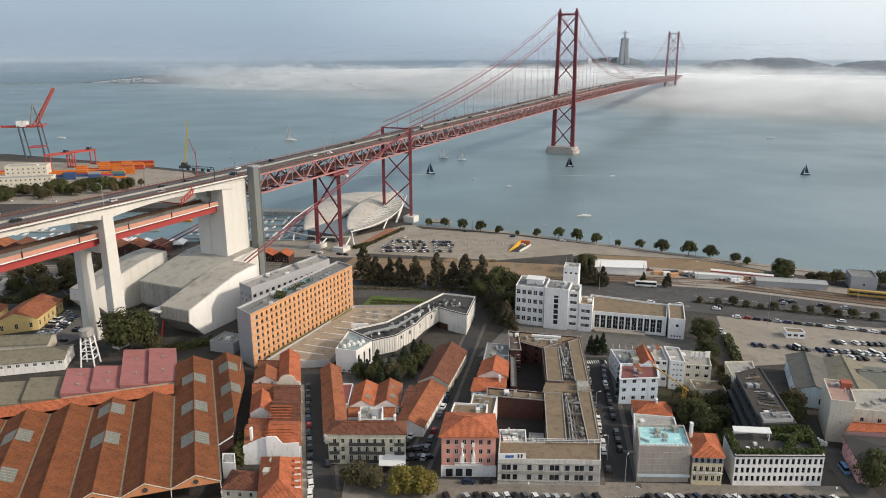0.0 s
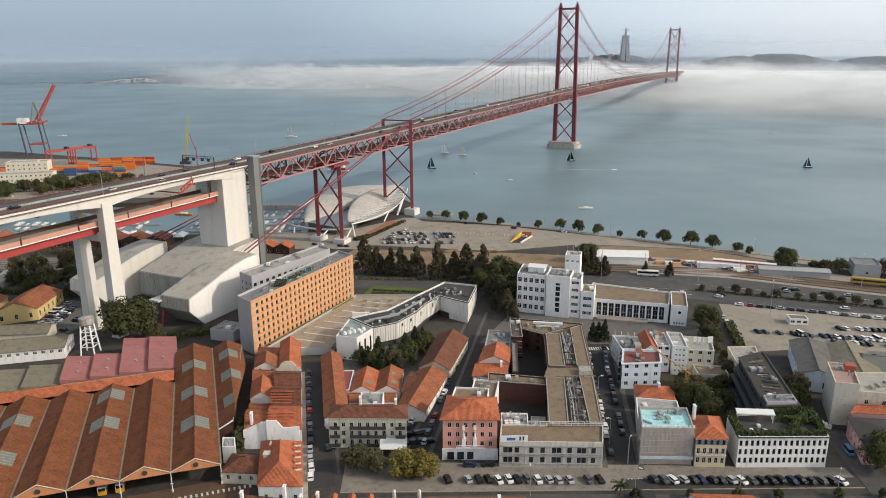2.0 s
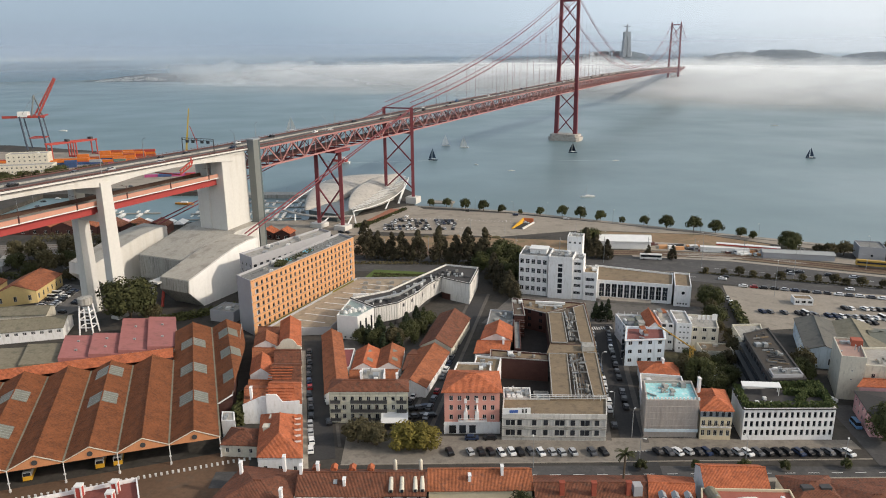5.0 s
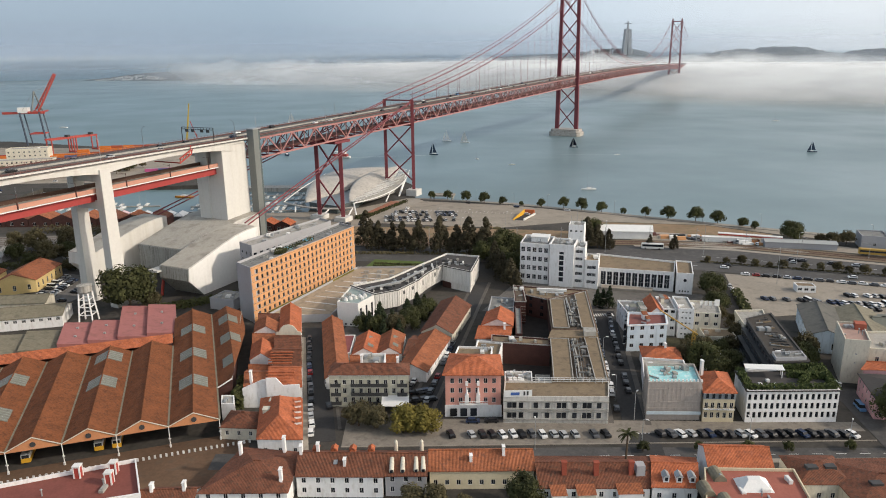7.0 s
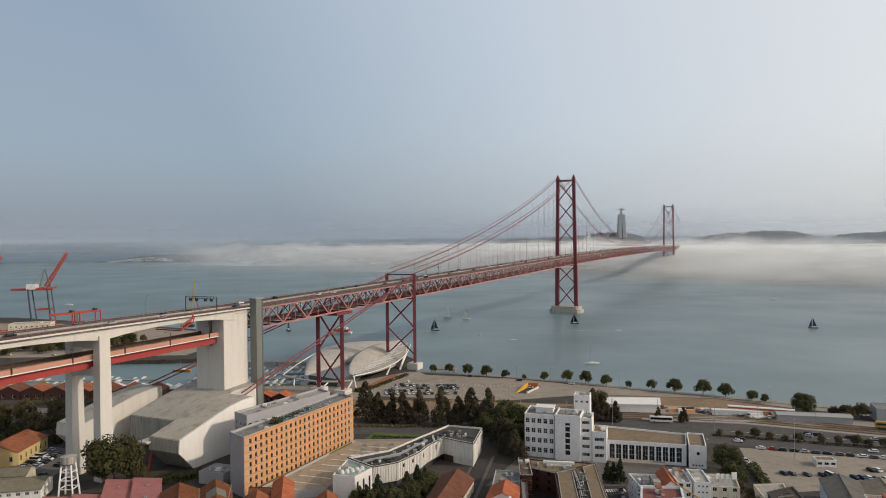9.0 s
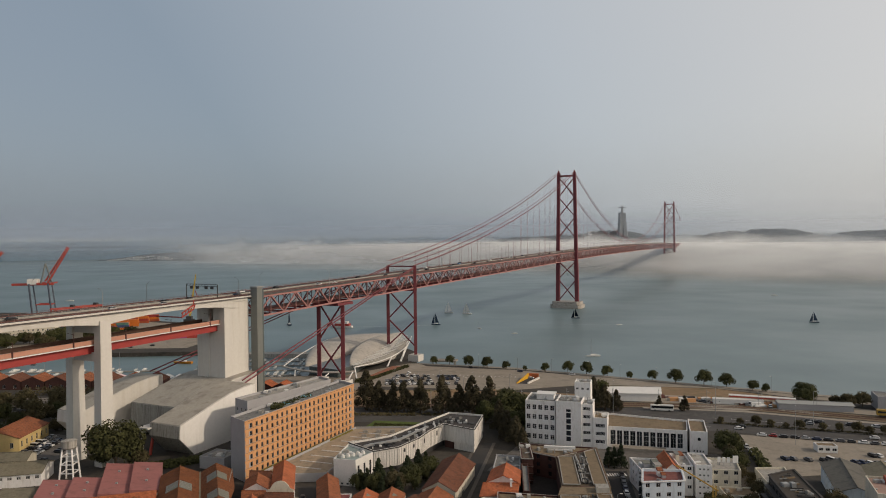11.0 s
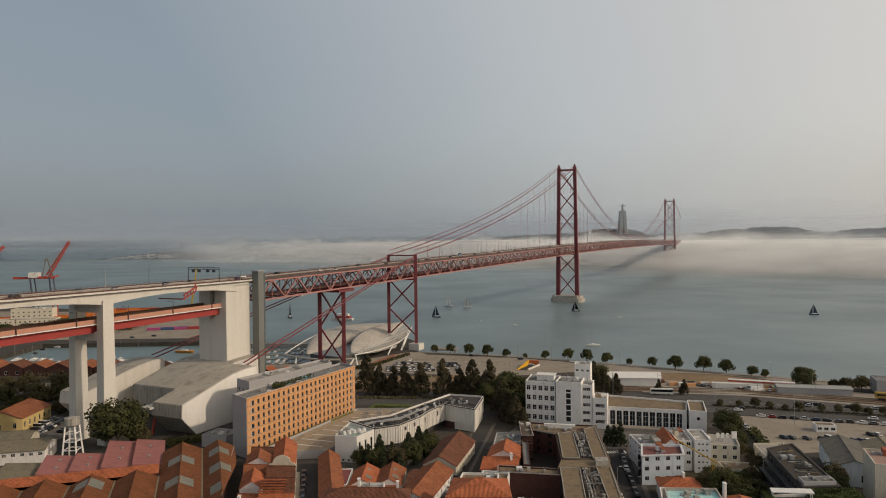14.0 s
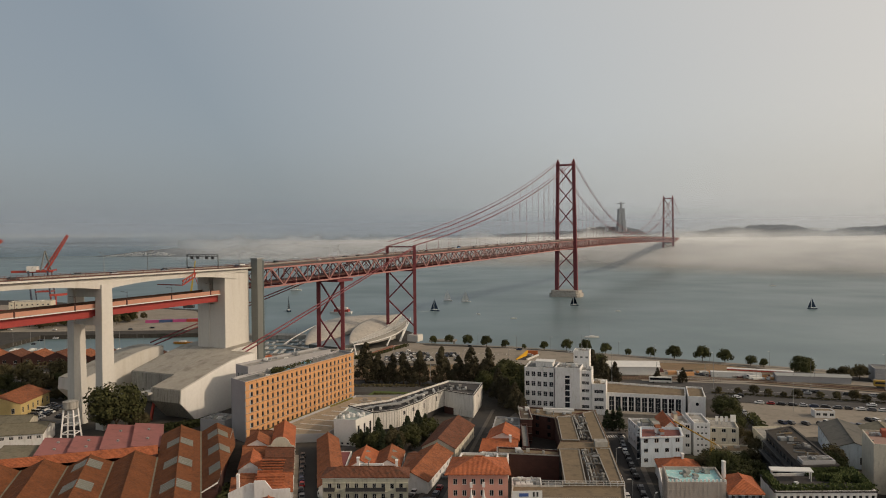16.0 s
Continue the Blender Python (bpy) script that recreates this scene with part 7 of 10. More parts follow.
for i in range(12):
    x, y = -30 + (i % 4) * 6.5, 326 + (i // 4) * 7.5; bm = bmesh.new(); box(bm, x - 1.2, y - 0.7, 6.0, x + 1.2, y + 0.7, 7.2); box(bm, x - 0.9, y - 0.5, 7.2, x + 0.9, y + 0.5, 7.4); part("cooling_unit", bm, FLAT_LIGHT, deck_ob, "pale grey cooling unit")
CURVE = [(-21.6, 284.6), (-12.0, 289.8), (-3.6, 302.8), (0.7, 313.6), (7.6, 325.2), (11.7, 321.2), (20.6, 314.2), (26.6, 340.0), (10.4, 346.3), (-4.0, 325.6), (-16.6, 306.8), (-33.0, 297.2)]
PANELS = mat("ribbed_pale_panels", (0.66, 0.64, 0.60), 0.8, 0.14, 0.5, 2, stain=(0.50, 0.48, 0.44), drip=0.08)
curved = house("curved_building", "curved pale building with ribbed panels and a dark cluttered roof", CURVE, 13.4, PANELS, "flat", cover=FLAT_DARK, category="building", parapet=0.8, base=6.6, trim=FLAT_DARK,
      wins=[None, (2, 1, 1.5, 1.6, 4.2, 3.4, {"frame": DARK, "margin": 1.0}), (1, 1, 1.2, 2.2, 3.4, 4, {"frame": DARK}), (1, 1, 1.3, 2.2, 3.6, 4, {"frame": DARK}), None, None, (1, 1, 1.4, 1.6, 3.6, 4, {"frame": DARK})])
# inset base coloured dark, in place of the shade under the raised block
bm = bmesh.new(); prism(bm, grow(CURVE, -1.6), G, 6.6); part("undercroft", bm, DARK, curved, "recessed undercroft coloured dark for its shade")
bm = bmesh.new(); prism(bm, [(11.9, 321.6), (20.5, 314.8), (26.2, 339.6), (16.0, 343.0)], G, 6.55); part("end_base", bm, PANELS, curved)
bm = bmesh.new(); prism(bm, [(7.8, 325.0), (11.5, 321.6), (11.9, 322.6), (8.0, 326.0)], G, 13.6); part("brick_joint", bm, BRICK, curved, "dark red recess between the two blocks")
GREEN_ROOF = mat("green_glass_roof", (0.24, 0.30, 0.28), 0.4, 0.2, 0.4, 2, stain=(0.34, 0.38, 0.36))
stairs_ = house("entrance_block", "pale grey cube with a green glazed roof beside the ribbed building", [(-36.8, 276.6), (-28.0, 274.0), (-22.0, 284.4), (-33.2, 296.8)], 13.2, SHEET, "flat", cover=GREEN_ROOF, category="building", parapet=0.6, units=9, wins=[(4, 1, 0.9, 0.7, 0.5, 3, {"frame": DARK}), (3, 1, 1.3, 6.5, 1.2, 8, {"frame": DARK})])
for i in range(5):
    p = lerp((-33.5, 279.5), (-26.0, 284.0), i / 4); bm = bmesh.new(); rod(bm, (*p, 13.2), (*p, 14.1), 0.9, 0.9, 12); rod(bm, (*p, 14.1), (*p, 14.5), 0.6, 0.6, 12); part("roof_fan", bm, SHEET, stairs_, "round pale roof fan")
rr = random.Random(8)
for i in range(84):
    k = rr.random()
    spine = [(-26, 291), (-13, 298), (0, 320), (11, 333), (20, 327)]
    j = min(3, int(k * 4)); p = lerp(spine[j], spine[j + 1], k * 4 - j)
    x, y = p[0] + rr.uniform(-3.5, 3.5), p[1] + rr.uniform(-4, 4)
    w, l, h = rr.uniform(.3, .9), rr.uniform(.3, 1.1), rr.uniform(.4, 1.2)
    bm = bmesh.new(); box(bm, x - w, y - l, 13.4, x + w, y + l, 13.4 + h); box(bm, x - w * .7, y - l * .7, 13.4 + h, x + w * .7, y + l * .7, 13.5 + h); part("roof_unit", bm, rr.choice((METAL, SHEET, CONC_GREY, DARK, DARK)), curved)
for a, b, n in zip(CURVE[:4], CURVE[1:5], (9, 12, 9, 11)):
    for i in range(n):
        p = lerp(a, b, (i + 0.5) / n); bm = bmesh.new(); beam(bm, (p[0] + 0.05, p[1] - 0.05, 6.7), (p[0] + 0.05, p[1] - 0.05, 13.3), 0.12); part("rib", bm, CONC_GREY, curved)
bm = bmesh.new(); beam(bm, (-26, 291, 14.2), (-12, 300, 14.2), 1.1, 0.9); beam(bm, (-12, 300, 14.2), (0, 320, 14.2), 0.8, 0.8); part("roof_duct", bm, METAL, curved, "grey duct run")

# white modernist office by the avenue
WOPT = {"style": "grid", "frame": WHITE, "recess": 0.3}
wo = house("office_building", "white modernist office block with gridded windows", [(45.6, 329.6), (58.6, 324.6), (64.2, 340.0), (50.6, 345.6)], 22.8, WHITE, "flat", cover=FLAT_GREY, category="office", units=10, wins=[(5, 4, 1.9, 2.3, 2.2, 4.5, WOPT), None, None, (5, 4, 1.9, 2.3, 2.2, 4.5, WOPT)])
bm = bmesh.new(); prism(bm, [(51.5, 333.5), (59.0, 330.8), (61.0, 336.2), (53.4, 339.0)], 22.8, 25.2); part("penthouse", bm, WHITE, wo)
bm = bmesh.new(); prism(bm, [(51.0, 333.0), (59.4, 330.0), (61.6, 336.6), (53.0, 339.6)], 25.2, 25.5); part("penthouse_roof", bm, SHEET, wo)
st_ = house("stair_tower", "plain white stair tower with one tall glazed slot", [(58.6, 322.8), (69.4, 319.2), (73.6, 331.0), (62.8, 335.0)], 23.6, WHITE, "flat", cover=FLAT_GREY, category="office", units=9, wins=[(1, 1, 2.1, 14.6, 2.6, 16, {"style": "grid", "frame": DARK, "recess": 0.3, "margin": 0.0})])
for z in (19.3, 16.6, 13.9, 11.2, 8.5):
    bm = bmesh.new(); beam(bm, (62.9, 321.3, z), (65.1, 320.6, z), 0.1, 0.5); part("spandrel", bm, WHITE, st_)
house("office_building", "white upper office part beside the stair tower", [(69.5, 320.6), (74.6, 318.9), (78.2, 330.4), (73.2, 332.2)], 22.4, WHITE, "flat", cover=FLAT_GREY, category="office", units=6, wins=[(1, 5, 3.4, 1.5, 2.4, 3.6, WOPT)])
house("office_building", "white four-storey office part", [(74.6, 318.3), (80.6, 316.4), (84.0, 327.4), (78.2, 329.4)], 16.8, WHITE, "flat", cover=FLAT_TAN, category="office", units=2, wins=[(1, 3, 4.2, 1.6, 2.4, 3.6, WOPT)])
rt_ = house("roof_tower", "white square roof tower with aerials", [(71.5, 343.0), (78.6, 340.4), (81.2, 348.0), (74.0, 350.6)], 28.0, WHITE, "flat", cover=FLAT_LIGHT, category="office", units=3, wins=[(3, 1, 1.2, 1.0, 21.5, 4)])
for x, y, h in ((73, 344.5, 33), (76, 345, 36), (79, 346.5, 32)):
    bm = bmesh.new(); rod(bm, (x, y, 28), (x, y, h), 0.12, 0.05, 6); part("aerial", bm, METAL, rt_)
hall_ = house("office_wing", "long white hall with tall gridded windows and sandy roof", [(81.0, 320.4), (114.6, 310.4), (121.0, 328.2), (86.6, 345.0)], 12.2, WHITE, "flat", cover=FLAT_TAN, category="office", wins=[(11, 1, 2.35, 6.6, 1.2, 9, {"style": "grid", "frame": WHITE, "recess": 0.6, "margin": 1.6}), None, None, None], parapet=0.8)
bm = bmesh.new(); prism(bm, [(82.0, 314.6), (104.0, 308.2), (105.6, 312.4), (83.4, 319.2)], G, 5.0); part("terrace", bm, PAVING, hall_, "low stone entrance terrace")
end = house("end_block", "white end block of the hall with a round window", [(114.7, 307.7), (121.7, 305.6), (128.0, 325.6), (121.2, 328.0)], 12.9, WHITE, "flat", cover=FLAT_TAN, category="office")
bm = bmesh.new(); c = Vector((118.4, 306.55, 10.2)); rod(bm, c, c + Vector((-0.08, -0.25, 0)), 0.7, 0.7, 16); part("round_window", bm, GLASS, end)
for x in (116.4, 117.6, 118.8, 120.0):
    bm = bmesh.new(); box(bm, x - 0.3, 307.1 - (x - 116.4) * 0.3, 4.6, x + 0.3, 307.25 - (x - 116.4) * 0.3, 5.3); part("basement_window", bm, GLASS, end)
house("marquee_hall", "long white sheeted hall with a shallow roof by the railway", [(103.5, 410.5), (134.8, 406.2), (138.6, 421.5), (107.5, 426.0)], 8.2, CANVAS, "gx", 2.0, CANVAS, category="hall")

# tram depot with ridged clay roofs
depot = thing("tram_depot", "large tram depot with parallel ridged clay roofs and skylights", "depot", (-85, 215, G))
def depot_bay(k, y0, y1, skylights, lw=None):
    step = Vector((-13.1, -4.0))
    a = Vector((-74.0, 183.4)) + step * k
    l_, r_ = a + step, a
    if lw:
        l_, r_ = Vector(lw[0]), Vector(lw[1])
    d = Vector((-20.6, 66.0)).normalized()
    mid = (l_ + r_) / 2
    zE, zR = 10.0, 13.2
    bm = bmesh.new()
    for e in (l_, r_):
        p0, p1, r0, r1 = e + d * y0, e + d * y1, mid + d * y0, mid + d * y1
        pts = [(*p0, zE), (*r0, zR), (*r1, zR), (*p1, zE)]
        quad(bm, *pts); quad(bm, *[(x, y, z - 0.25) for x, y, z in pts])
    part("roof", bm, TILE_DEPOT, depot)
    bm = bmesh.new(); rod(bm, (*(mid + d * y0), zR + 0.05), (*(mid + d * y1), zR + 0.05), 0.22, 0.22, 6); part("ridge_tiles", bm, TILE_DEPOT, depot)
    bm = bmesh.new(); beam(bm, (*(r_ + d * y0), zE + 0.1), (*(r_ + d * y1), zE + 0.1), 0.5, 0.2); part("valley_gutter", bm, OLIVE_ROOF, depot)
    # front gable
    bm = bmesh.new()
    f = d * (y0 + 0.15)
    quad(bm, (*(l_ + f), zE - 0.4), (*(r_ + f), zE - 0.4), (*(r_ + f), zE), (*(mid + f), zR - 0.1), (*(l_ + f), zE)); part("gable", bm, mat("orange_gable", (0.50, 0.22, 0.10), 0.8, 0.12, 0.3, 2), depot, "orange painted gable")
    for e in (l_, r_):
        bm = bmesh.new(); g = d * (y0 - 0.05); beam(bm, (*(e + g), zE + 0.05), (*(mid + g), zR + 0.1), 0.14, 0.24); part("barge_board", bm, CREAM, depot)
    bm = bmesh.new(); c = mid + d * (y0 - 0.02); rod(bm, (*c, zE + 1.2), (*(c - d * 0.15), zE + 1.2), 0.75, 0.75, 14); part("gable_vent", bm, DARK, depot)
    for t in skylights:
        for e in (l_, r_):
            bm = bmesh.new()
            w = (e - mid)
            a0, a1 = 0.01, 0.62
            q = []
            for tt, aa in ((t - 3.7, a0), (t - 3.7, a1), (t + 3.7, a1), (t + 3.7, a0)):
                p = mid + d * tt + w * aa
                q.append((p.x, p.y, zR + (zE - zR) * aa + 0.16))
            quad(bm, *q); quad(bm, *[(x, y, z - 0.3) for x, y, z in q])
            for i in range(4):
                p_, q_ = q[i], q[(i + 1) % 4]
                quad(bm, p_, q_, (q_[0], q_[1], q_[2] - 0.3), (p_[0], p_[1], p_[2] - 0.3))
            sl = part("skylight", bm, SKYLIGHT, depot)
            for i in range(5):
                b2 = bmesh.new(); u = (i + 0.5) / 5; p_, q_ = lerp(q[0], q[3], u), lerp(q[1], q[2], u); beam(b2, p_, q_, 0.07, 0.1); part("glazing_bar", b2, METAL, sl)
for k in range(5):
    depot_bay(k, 0, 62, ((), (33, 54), (), (20, 44), (8, 34))[k])
depot_bay(-1, 0, 92, (24, 47, 71), ((-74.0, 183.4), (-60.4, 187.0)))
def cut_bay():
    """The outermost bay, cut off at a slant by the plot's edge."""
    d, w = Vector((-20.6, 66.0)).normalized(), Vector((11.4, 3.3))
    l_ = Vector((-60.4, 187.0))
    cut = lambda t: 0.40 + 0.86 * (t - 21.5) / 68.0
    zE, zR = 10.0, 13.2
    lift = lambda a: zE + (zR - zE) * (1 - abs(a - 0.5) * 2)
    bm = bmesh.new()
    n = 14
    for i in range(n):
        t0, t1 = 21.5 + 70 * i / n, 21.5 + 70 * (i + 1) / n
        for a0, a1 in ((0.0, 0.5), (0.5, 1.0)):
            e0, e1 = min(max(cut(t0), a0), a1), min(max(cut(t1), a0), a1)
            if e1 <= a0 + 0.001:
                continue
            pts = [(*(l_ + d * t0 + w * a0), lift(a0)), (*(l_ + d * t0 + w * e0), lift(e0)), (*(l_ + d * t1 + w * e1), lift(e1)), (*(l_ + d * t1 + w * a0), lift(a0))]
            if e0 <= a0 + 0.001:
                pts.pop(1)
            quad(bm, *pts); quad(bm, *[(x, y, z - 0.25) for x, y, z in pts])
    part("roof", bm, TILE_DEPOT, depot)
    for t in (37, 58, 78):
        for a0, a1 in ((0.2, 0.49), (0.51, 0.8)):
            if a1 > cut(t - 4):
                continue
            bm = bmesh.new()
            q = [(*(l_ + d * tt + w * aa), lift(aa) + 0.16) for tt, aa in ((t - 3.7, a0), (t - 3.7, a1), (t + 3.7, a1), (t + 3.7, a0))]
            quad(bm, *q); quad(bm, *[(x, y, z - 0.3) for x, y, z in q])
            for i in range(4):
                p_, q_ = q[i], q[(i + 1) % 4]
                quad(bm, p_, q_, (q_[0], q_[1], q_[2] - 0.3), (p_[0], p_[1], p_[2] - 0.3))
            part("skylight", bm, SKYLIGHT, depot)
    bm = bmesh.new(); a, c = l_ + d * 21.4 + w * cut(21.4), l_ + d * 91.5 + w * min(1.0, cut(91.5)); beam(bm, (*a, lift(0.4)), (*c, 10.2), 0.2, 0.3); part("eaves_board", bm, CONC_GREY, depot)
    bm = bmesh.new(); a, c = l_ + d * 21.4, l_ + d * 21.4 + w * 0.40; beam(bm, (*a, zE + 0.05), (*c, lift(0.4)), 0.18, 0.4); part("barge_board", bm, SHEET, depot)
cut_bay()
d = Vector((-20.6, 66.0)).normalized()
bm = bmesh.new()
p, q = Vector((-74.0, 183.4)) + d * 62, Vector((-146.0, 161.4)) + d * 62
for o0, z0, o1, z1 in ((0, 11.2, 5, 13.0), (5, 13.0, 10, 10.4)):
    quad(bm, (*(p + d * o0), z0), (*(q + d * o0), z0), (*(q + d * o1), z1), (*(p + d * o1), z1))
part("cross_roof", bm, TILE_NEW, depot, "bright orange cross roof behind the bays")
bm = bmesh.new()
prism(bm,
      [(-66.8, 208.2), (-62.6, 209.2), (-77.0, 278.0), tuple(Vector((-73.8, 183.4)) + d * 91.5), tuple(Vector((-73.8, 183.4)) + d * 71.5), tuple(Vector((-146, 161.5)) + d * 71.5), tuple(Vector((-146, 161.5)) + d * 69.5), tuple(Vector((-74, 183.4)) + d * 60)], G, 9.6)
part("wall", bm, BRICK, depot, "dark brick rear wall")
for k in range(-1, 6):
    c = Vector((-74.0, 183.4)) + Vector((-13.1, -4.0)) * k if k >= 0 else Vector((-60.6, 187.0))
    bm = bmesh.new(); rod(bm, (*c, G), (*c, 10), 0.13, 0.12, 8); box(bm, c.x - .22, c.y - .22, G, c.x + .22, c.y + .22, G + 0.9); box(bm, c.x - .35, c.y - .15, G + 2.6, c.x + .35, c.y + .15, G + 2.9); part("post", bm, SHEET, depot)
    for y0 in (20, 40):
        e = c + d * y0; bm = bmesh.new(); rod(bm, (*e, G), (*e, 10), 0.22, 0.2, 8); part("post", bm, SHEET, depot)
bm = bmesh.new()
for i in range(62):
    p = lerp((-140, 160.5), (-52, 187), i / 61); box(bm, p[0] - .1, p[1] - 2.2, G, p[0] + .45, p[1] - 2.0, G + 1.0)
tagged(part("fence", bm, SHEET, depot, "striped low fence panels"), kind="stuff")
# trams in the depot
tram = thing("tram", "yellow and white tram parked under the depot roof", "tram", (-111, 176, G), "trams in the depot", rz=17.3)
bm = bmesh.new(); box(bm, -1.15, 0, 0.6, 1.15, 9, 1.9); part("lower_body", bm, mat("tram_yellow", (0.60, 0.33, 0.03), 0.4, 0.05, 0.5, 3), tram, "yellow lower body", True)
bm = bmesh.new(); box(bm, -1.13, 0.05, 1.9, 1.13, 8.95, 3.0); part("cabin", bm, SHEET, tram, "white upper body", True)
bm = bmesh.new(); box(bm, -1.0, 0.3, 3.0, 1.0, 8.7, 3.3); part("roof", bm, FLAT_LIGHT, tram, "", True)
bm = bmesh.new(); box(bm, -0.9, -0.04, 1.95, 0.9, 0.06, 2.85); part("windscreen", bm, GLASS, tram, "", True)
for x in (-93.5, -89.0, -123):
    copy_thing(tram, pose(x, 181.5 + (x + 93.5) * 0.31, G, 0, 0, 17.3))

# pink sheet roofs and grey sheds behind the depot
for i in range(4):
    a = Vector((-96.6, 258.0)) + Vector((-9.75, -3.1)) * i
    ln = (34, 36, 22, 23)[i]
    b = a + Vector((-9.75, -3.1))
    d_ = Vector((-0.33, 0.944))
    poly = [tuple(b), tuple(a), tuple(a + d_ * ln), tuple(b + d_ * ln)]
    h = thing("shed", "shed with faded pink sheet roof, one slope of a sawtooth row", "shed", (*((a + b) / 2), G), "pink sawtooth sheds")
    bm = bmesh.new(); prism(bm, poly, G, [10.4, 9.0, 9.0, 10.4]); part("wall", bm, CREAM, h)
    bm = bmesh.new(); prism(bm, grow(poly, 0.25), 8.9, [10.65, 9.2, 9.2, 10.65]); part("roof", bm, PINK_SHEET, h)
    for t in (0.3, 0.7):
        c = (a + b) / 2 + d_ * ln * t; bm = bmesh.new(); box(bm, c.x - .4, c.y - .4, 9.8, c.x + .4, c.y + .4, 10.5); part("vent", bm, METAL, h)
for i in range(3):
    a = Vector((-136.2, 245.4)) + Vector((-11.6, -3.8)) * i
    b = a + Vector((-11.6, -3.8)); d_ = Vector((-0.33, 0.944))
    poly = [tuple(b), tuple(a), tuple(a + d_ * 20), tuple(b + d_ * 20)]
    h = thing("shed", "shed with grey-green fibre-cement roof", "shed", (*((a + b) / 2), G), "grey sawtooth sheds")
    bm = bmesh.new(); prism(bm, poly, G, [9.8, 8.4, 8.4, 9.8]); part("wall", bm, CREAM, h)
    bm = bmesh.new(); prism(bm, grow(poly, 0.25), 8.4, [10.0, 8.7, 8.7, 10.0]); part("roof", bm, OLIVE_ROOF, h)
house("warehouse", "long white warehouse with grey-green roof and roof monitor", [(-196, 272.0), (-152, 282.0), (-155, 297.0), (-199, 288)], 8.6, WHITE, "gx", 2.6, OLIVE_ROOF, [(14, 1, 1.6, 1.2, 3.0, 3, {"style": "grid"})], category="warehouse")
house("warehouse", "low warehouse with worn grey roof", [(-214, 296.0), (-168, 300.0), (-170, 312.0), (-216, 309)], 8.0, CREAM, "gx", 2.0, OLIVE_ROOF, category="warehouse")
house("industrial_house", "yellow brick hall with orange roof and round gable window", [(-204, 322.0), (-187, 329.0), (-188, 356.0), (-206, 352.0)], 9.6, YELLOW, "gy", 4.0, TILE, [(3, 1, 1.4, 2.6, 1.6, 4), (6, 1, 1.4, 2.6, 1.6, 4)], category="hall")
house("industrial_house", "small yellow hall with orange roof", [(-226, 330.0), (-212, 334.0), (-214, 352.0), (-228, 348.0)], 8.0, YELLOW, "gy", 3.4, TILE, category="hall")
# concrete water tower
wt = thing("water_tower", "small old white concrete water tower on four legs", "water tower", (-143.5, 287, G))
for a, b in ((-1, -1), (1, -1), (1, 1), (-1, 1)):
    bm = bmesh.new(); beam(bm, (-143.5 + a * 2.9, 287 + b * 2.9, G), (-143.5 + a * 1.9, 287 + b * 1.9, 16.6), 0.55); part("leg", bm, WHITE, wt)
for z, w in ((7.2, 2.6), (10.6, 2.35), (13.8, 2.1)):
    for a, b in (((-1, -1), (1, -1)), ((1, -1), (1, 1)), ((1, 1), (-1, 1)), ((-1, 1), (-1, -1))):
        bm = bmesh.new(); beam(bm, (-143.5 + a[0] * w, 287 + a[1] * w, z), (-143.5 + b[0] * w, 287 + b[1] * w, z), 0.35); part("ring_beam", bm, WHITE, wt)
bm = bmesh.new(); rod(bm, (-143.5, 287, 16.4), (-143.5, 287, 17.2), 2.2, 2.9, 20); rod(bm, (-143.5, 287, 17.2), (-143.5, 287, 19.8), 2.9, 2.9, 20); rod(bm, (-143.5, 287, 19.8), (-143.5, 287, 20.4), 3.0, 0.6, 20); part("tank", bm, CONC_GREY, wt, "round grey tank")

# front row beside the camera's street
b1_ = house("town_house", "white house with brown clay roof and tall chimneys", [(-33.4, 157.8), (-11.6, 156.6), (-11.4, 168.4), (-33.2, 169.6)], 9.6, WHITE, "gx", 3.0, TILE_OLD, [(6, 2, 1.1, 1.5, 1.2, 2.8)], chimneys=((0.55, 0.25, 12.6), (0.2, 0.7, 13.8), (0.02, 0.5, 14.6)), over=0.35)
dormers(b1_, (-12.5, 167.2), (-32, 168.4), 4, 10.2, 2.0, wall=TILE_NEW)
b2_ = house("town_house", "narrow house with dark slate roof and round dormers", [(-11.0, 157.2), (-0.6, 156.8), (-0.5, 168.4), (-10.9, 168.8)], 9.4, GREY_WALL, "gx", 2.8, TILE_OLD, [(3, 2, 1.1, 1.5, 1.2, 2.8)], over=0.3)
for x in (-9.4, -6.6, -3.2, -1.4):
    bm = bmesh.new(); rod(bm, (x, 157.6, 10.3), (x, 161.8, 11.4), 0.62, 0.55, 12); d_ = part("barrel_dormer", bm, CREAM, b2_, "cream barrel dormer")
    bm = bmesh.new(); box(bm, x - 0.35, 157.45, 9.9, x + 0.35, 157.6, 10.7); part("dormer_window", bm, GLASS, d_)
for x, y in ((-8.6, 167.6), (-1.8, 167.4)):
    bm = bmesh.new(); rod(bm, (x, y, 9.2), (x, y, 12.8), 0.55, 0.5, 10); rod(bm, (x, y, 12.8), (x, y, 13.3), 0.5, 0.1, 10); part("chimney", bm, CREAM, b2_)
for x0, x1, wz in ((-31.4, -30.4, 9.9), (-24.2, -23.2, 10.6), (-15.0, -14.0, 10.2)):
    bm = bmesh.new(); quad(bm, (x0, 159.8, wz + 0.75), (x1, 159.8, wz + 0.75), (x1, 161.0, wz + 1.32), (x0, 161.0, wz + 1.32)); part("roof_window", bm, METAL, b1_)
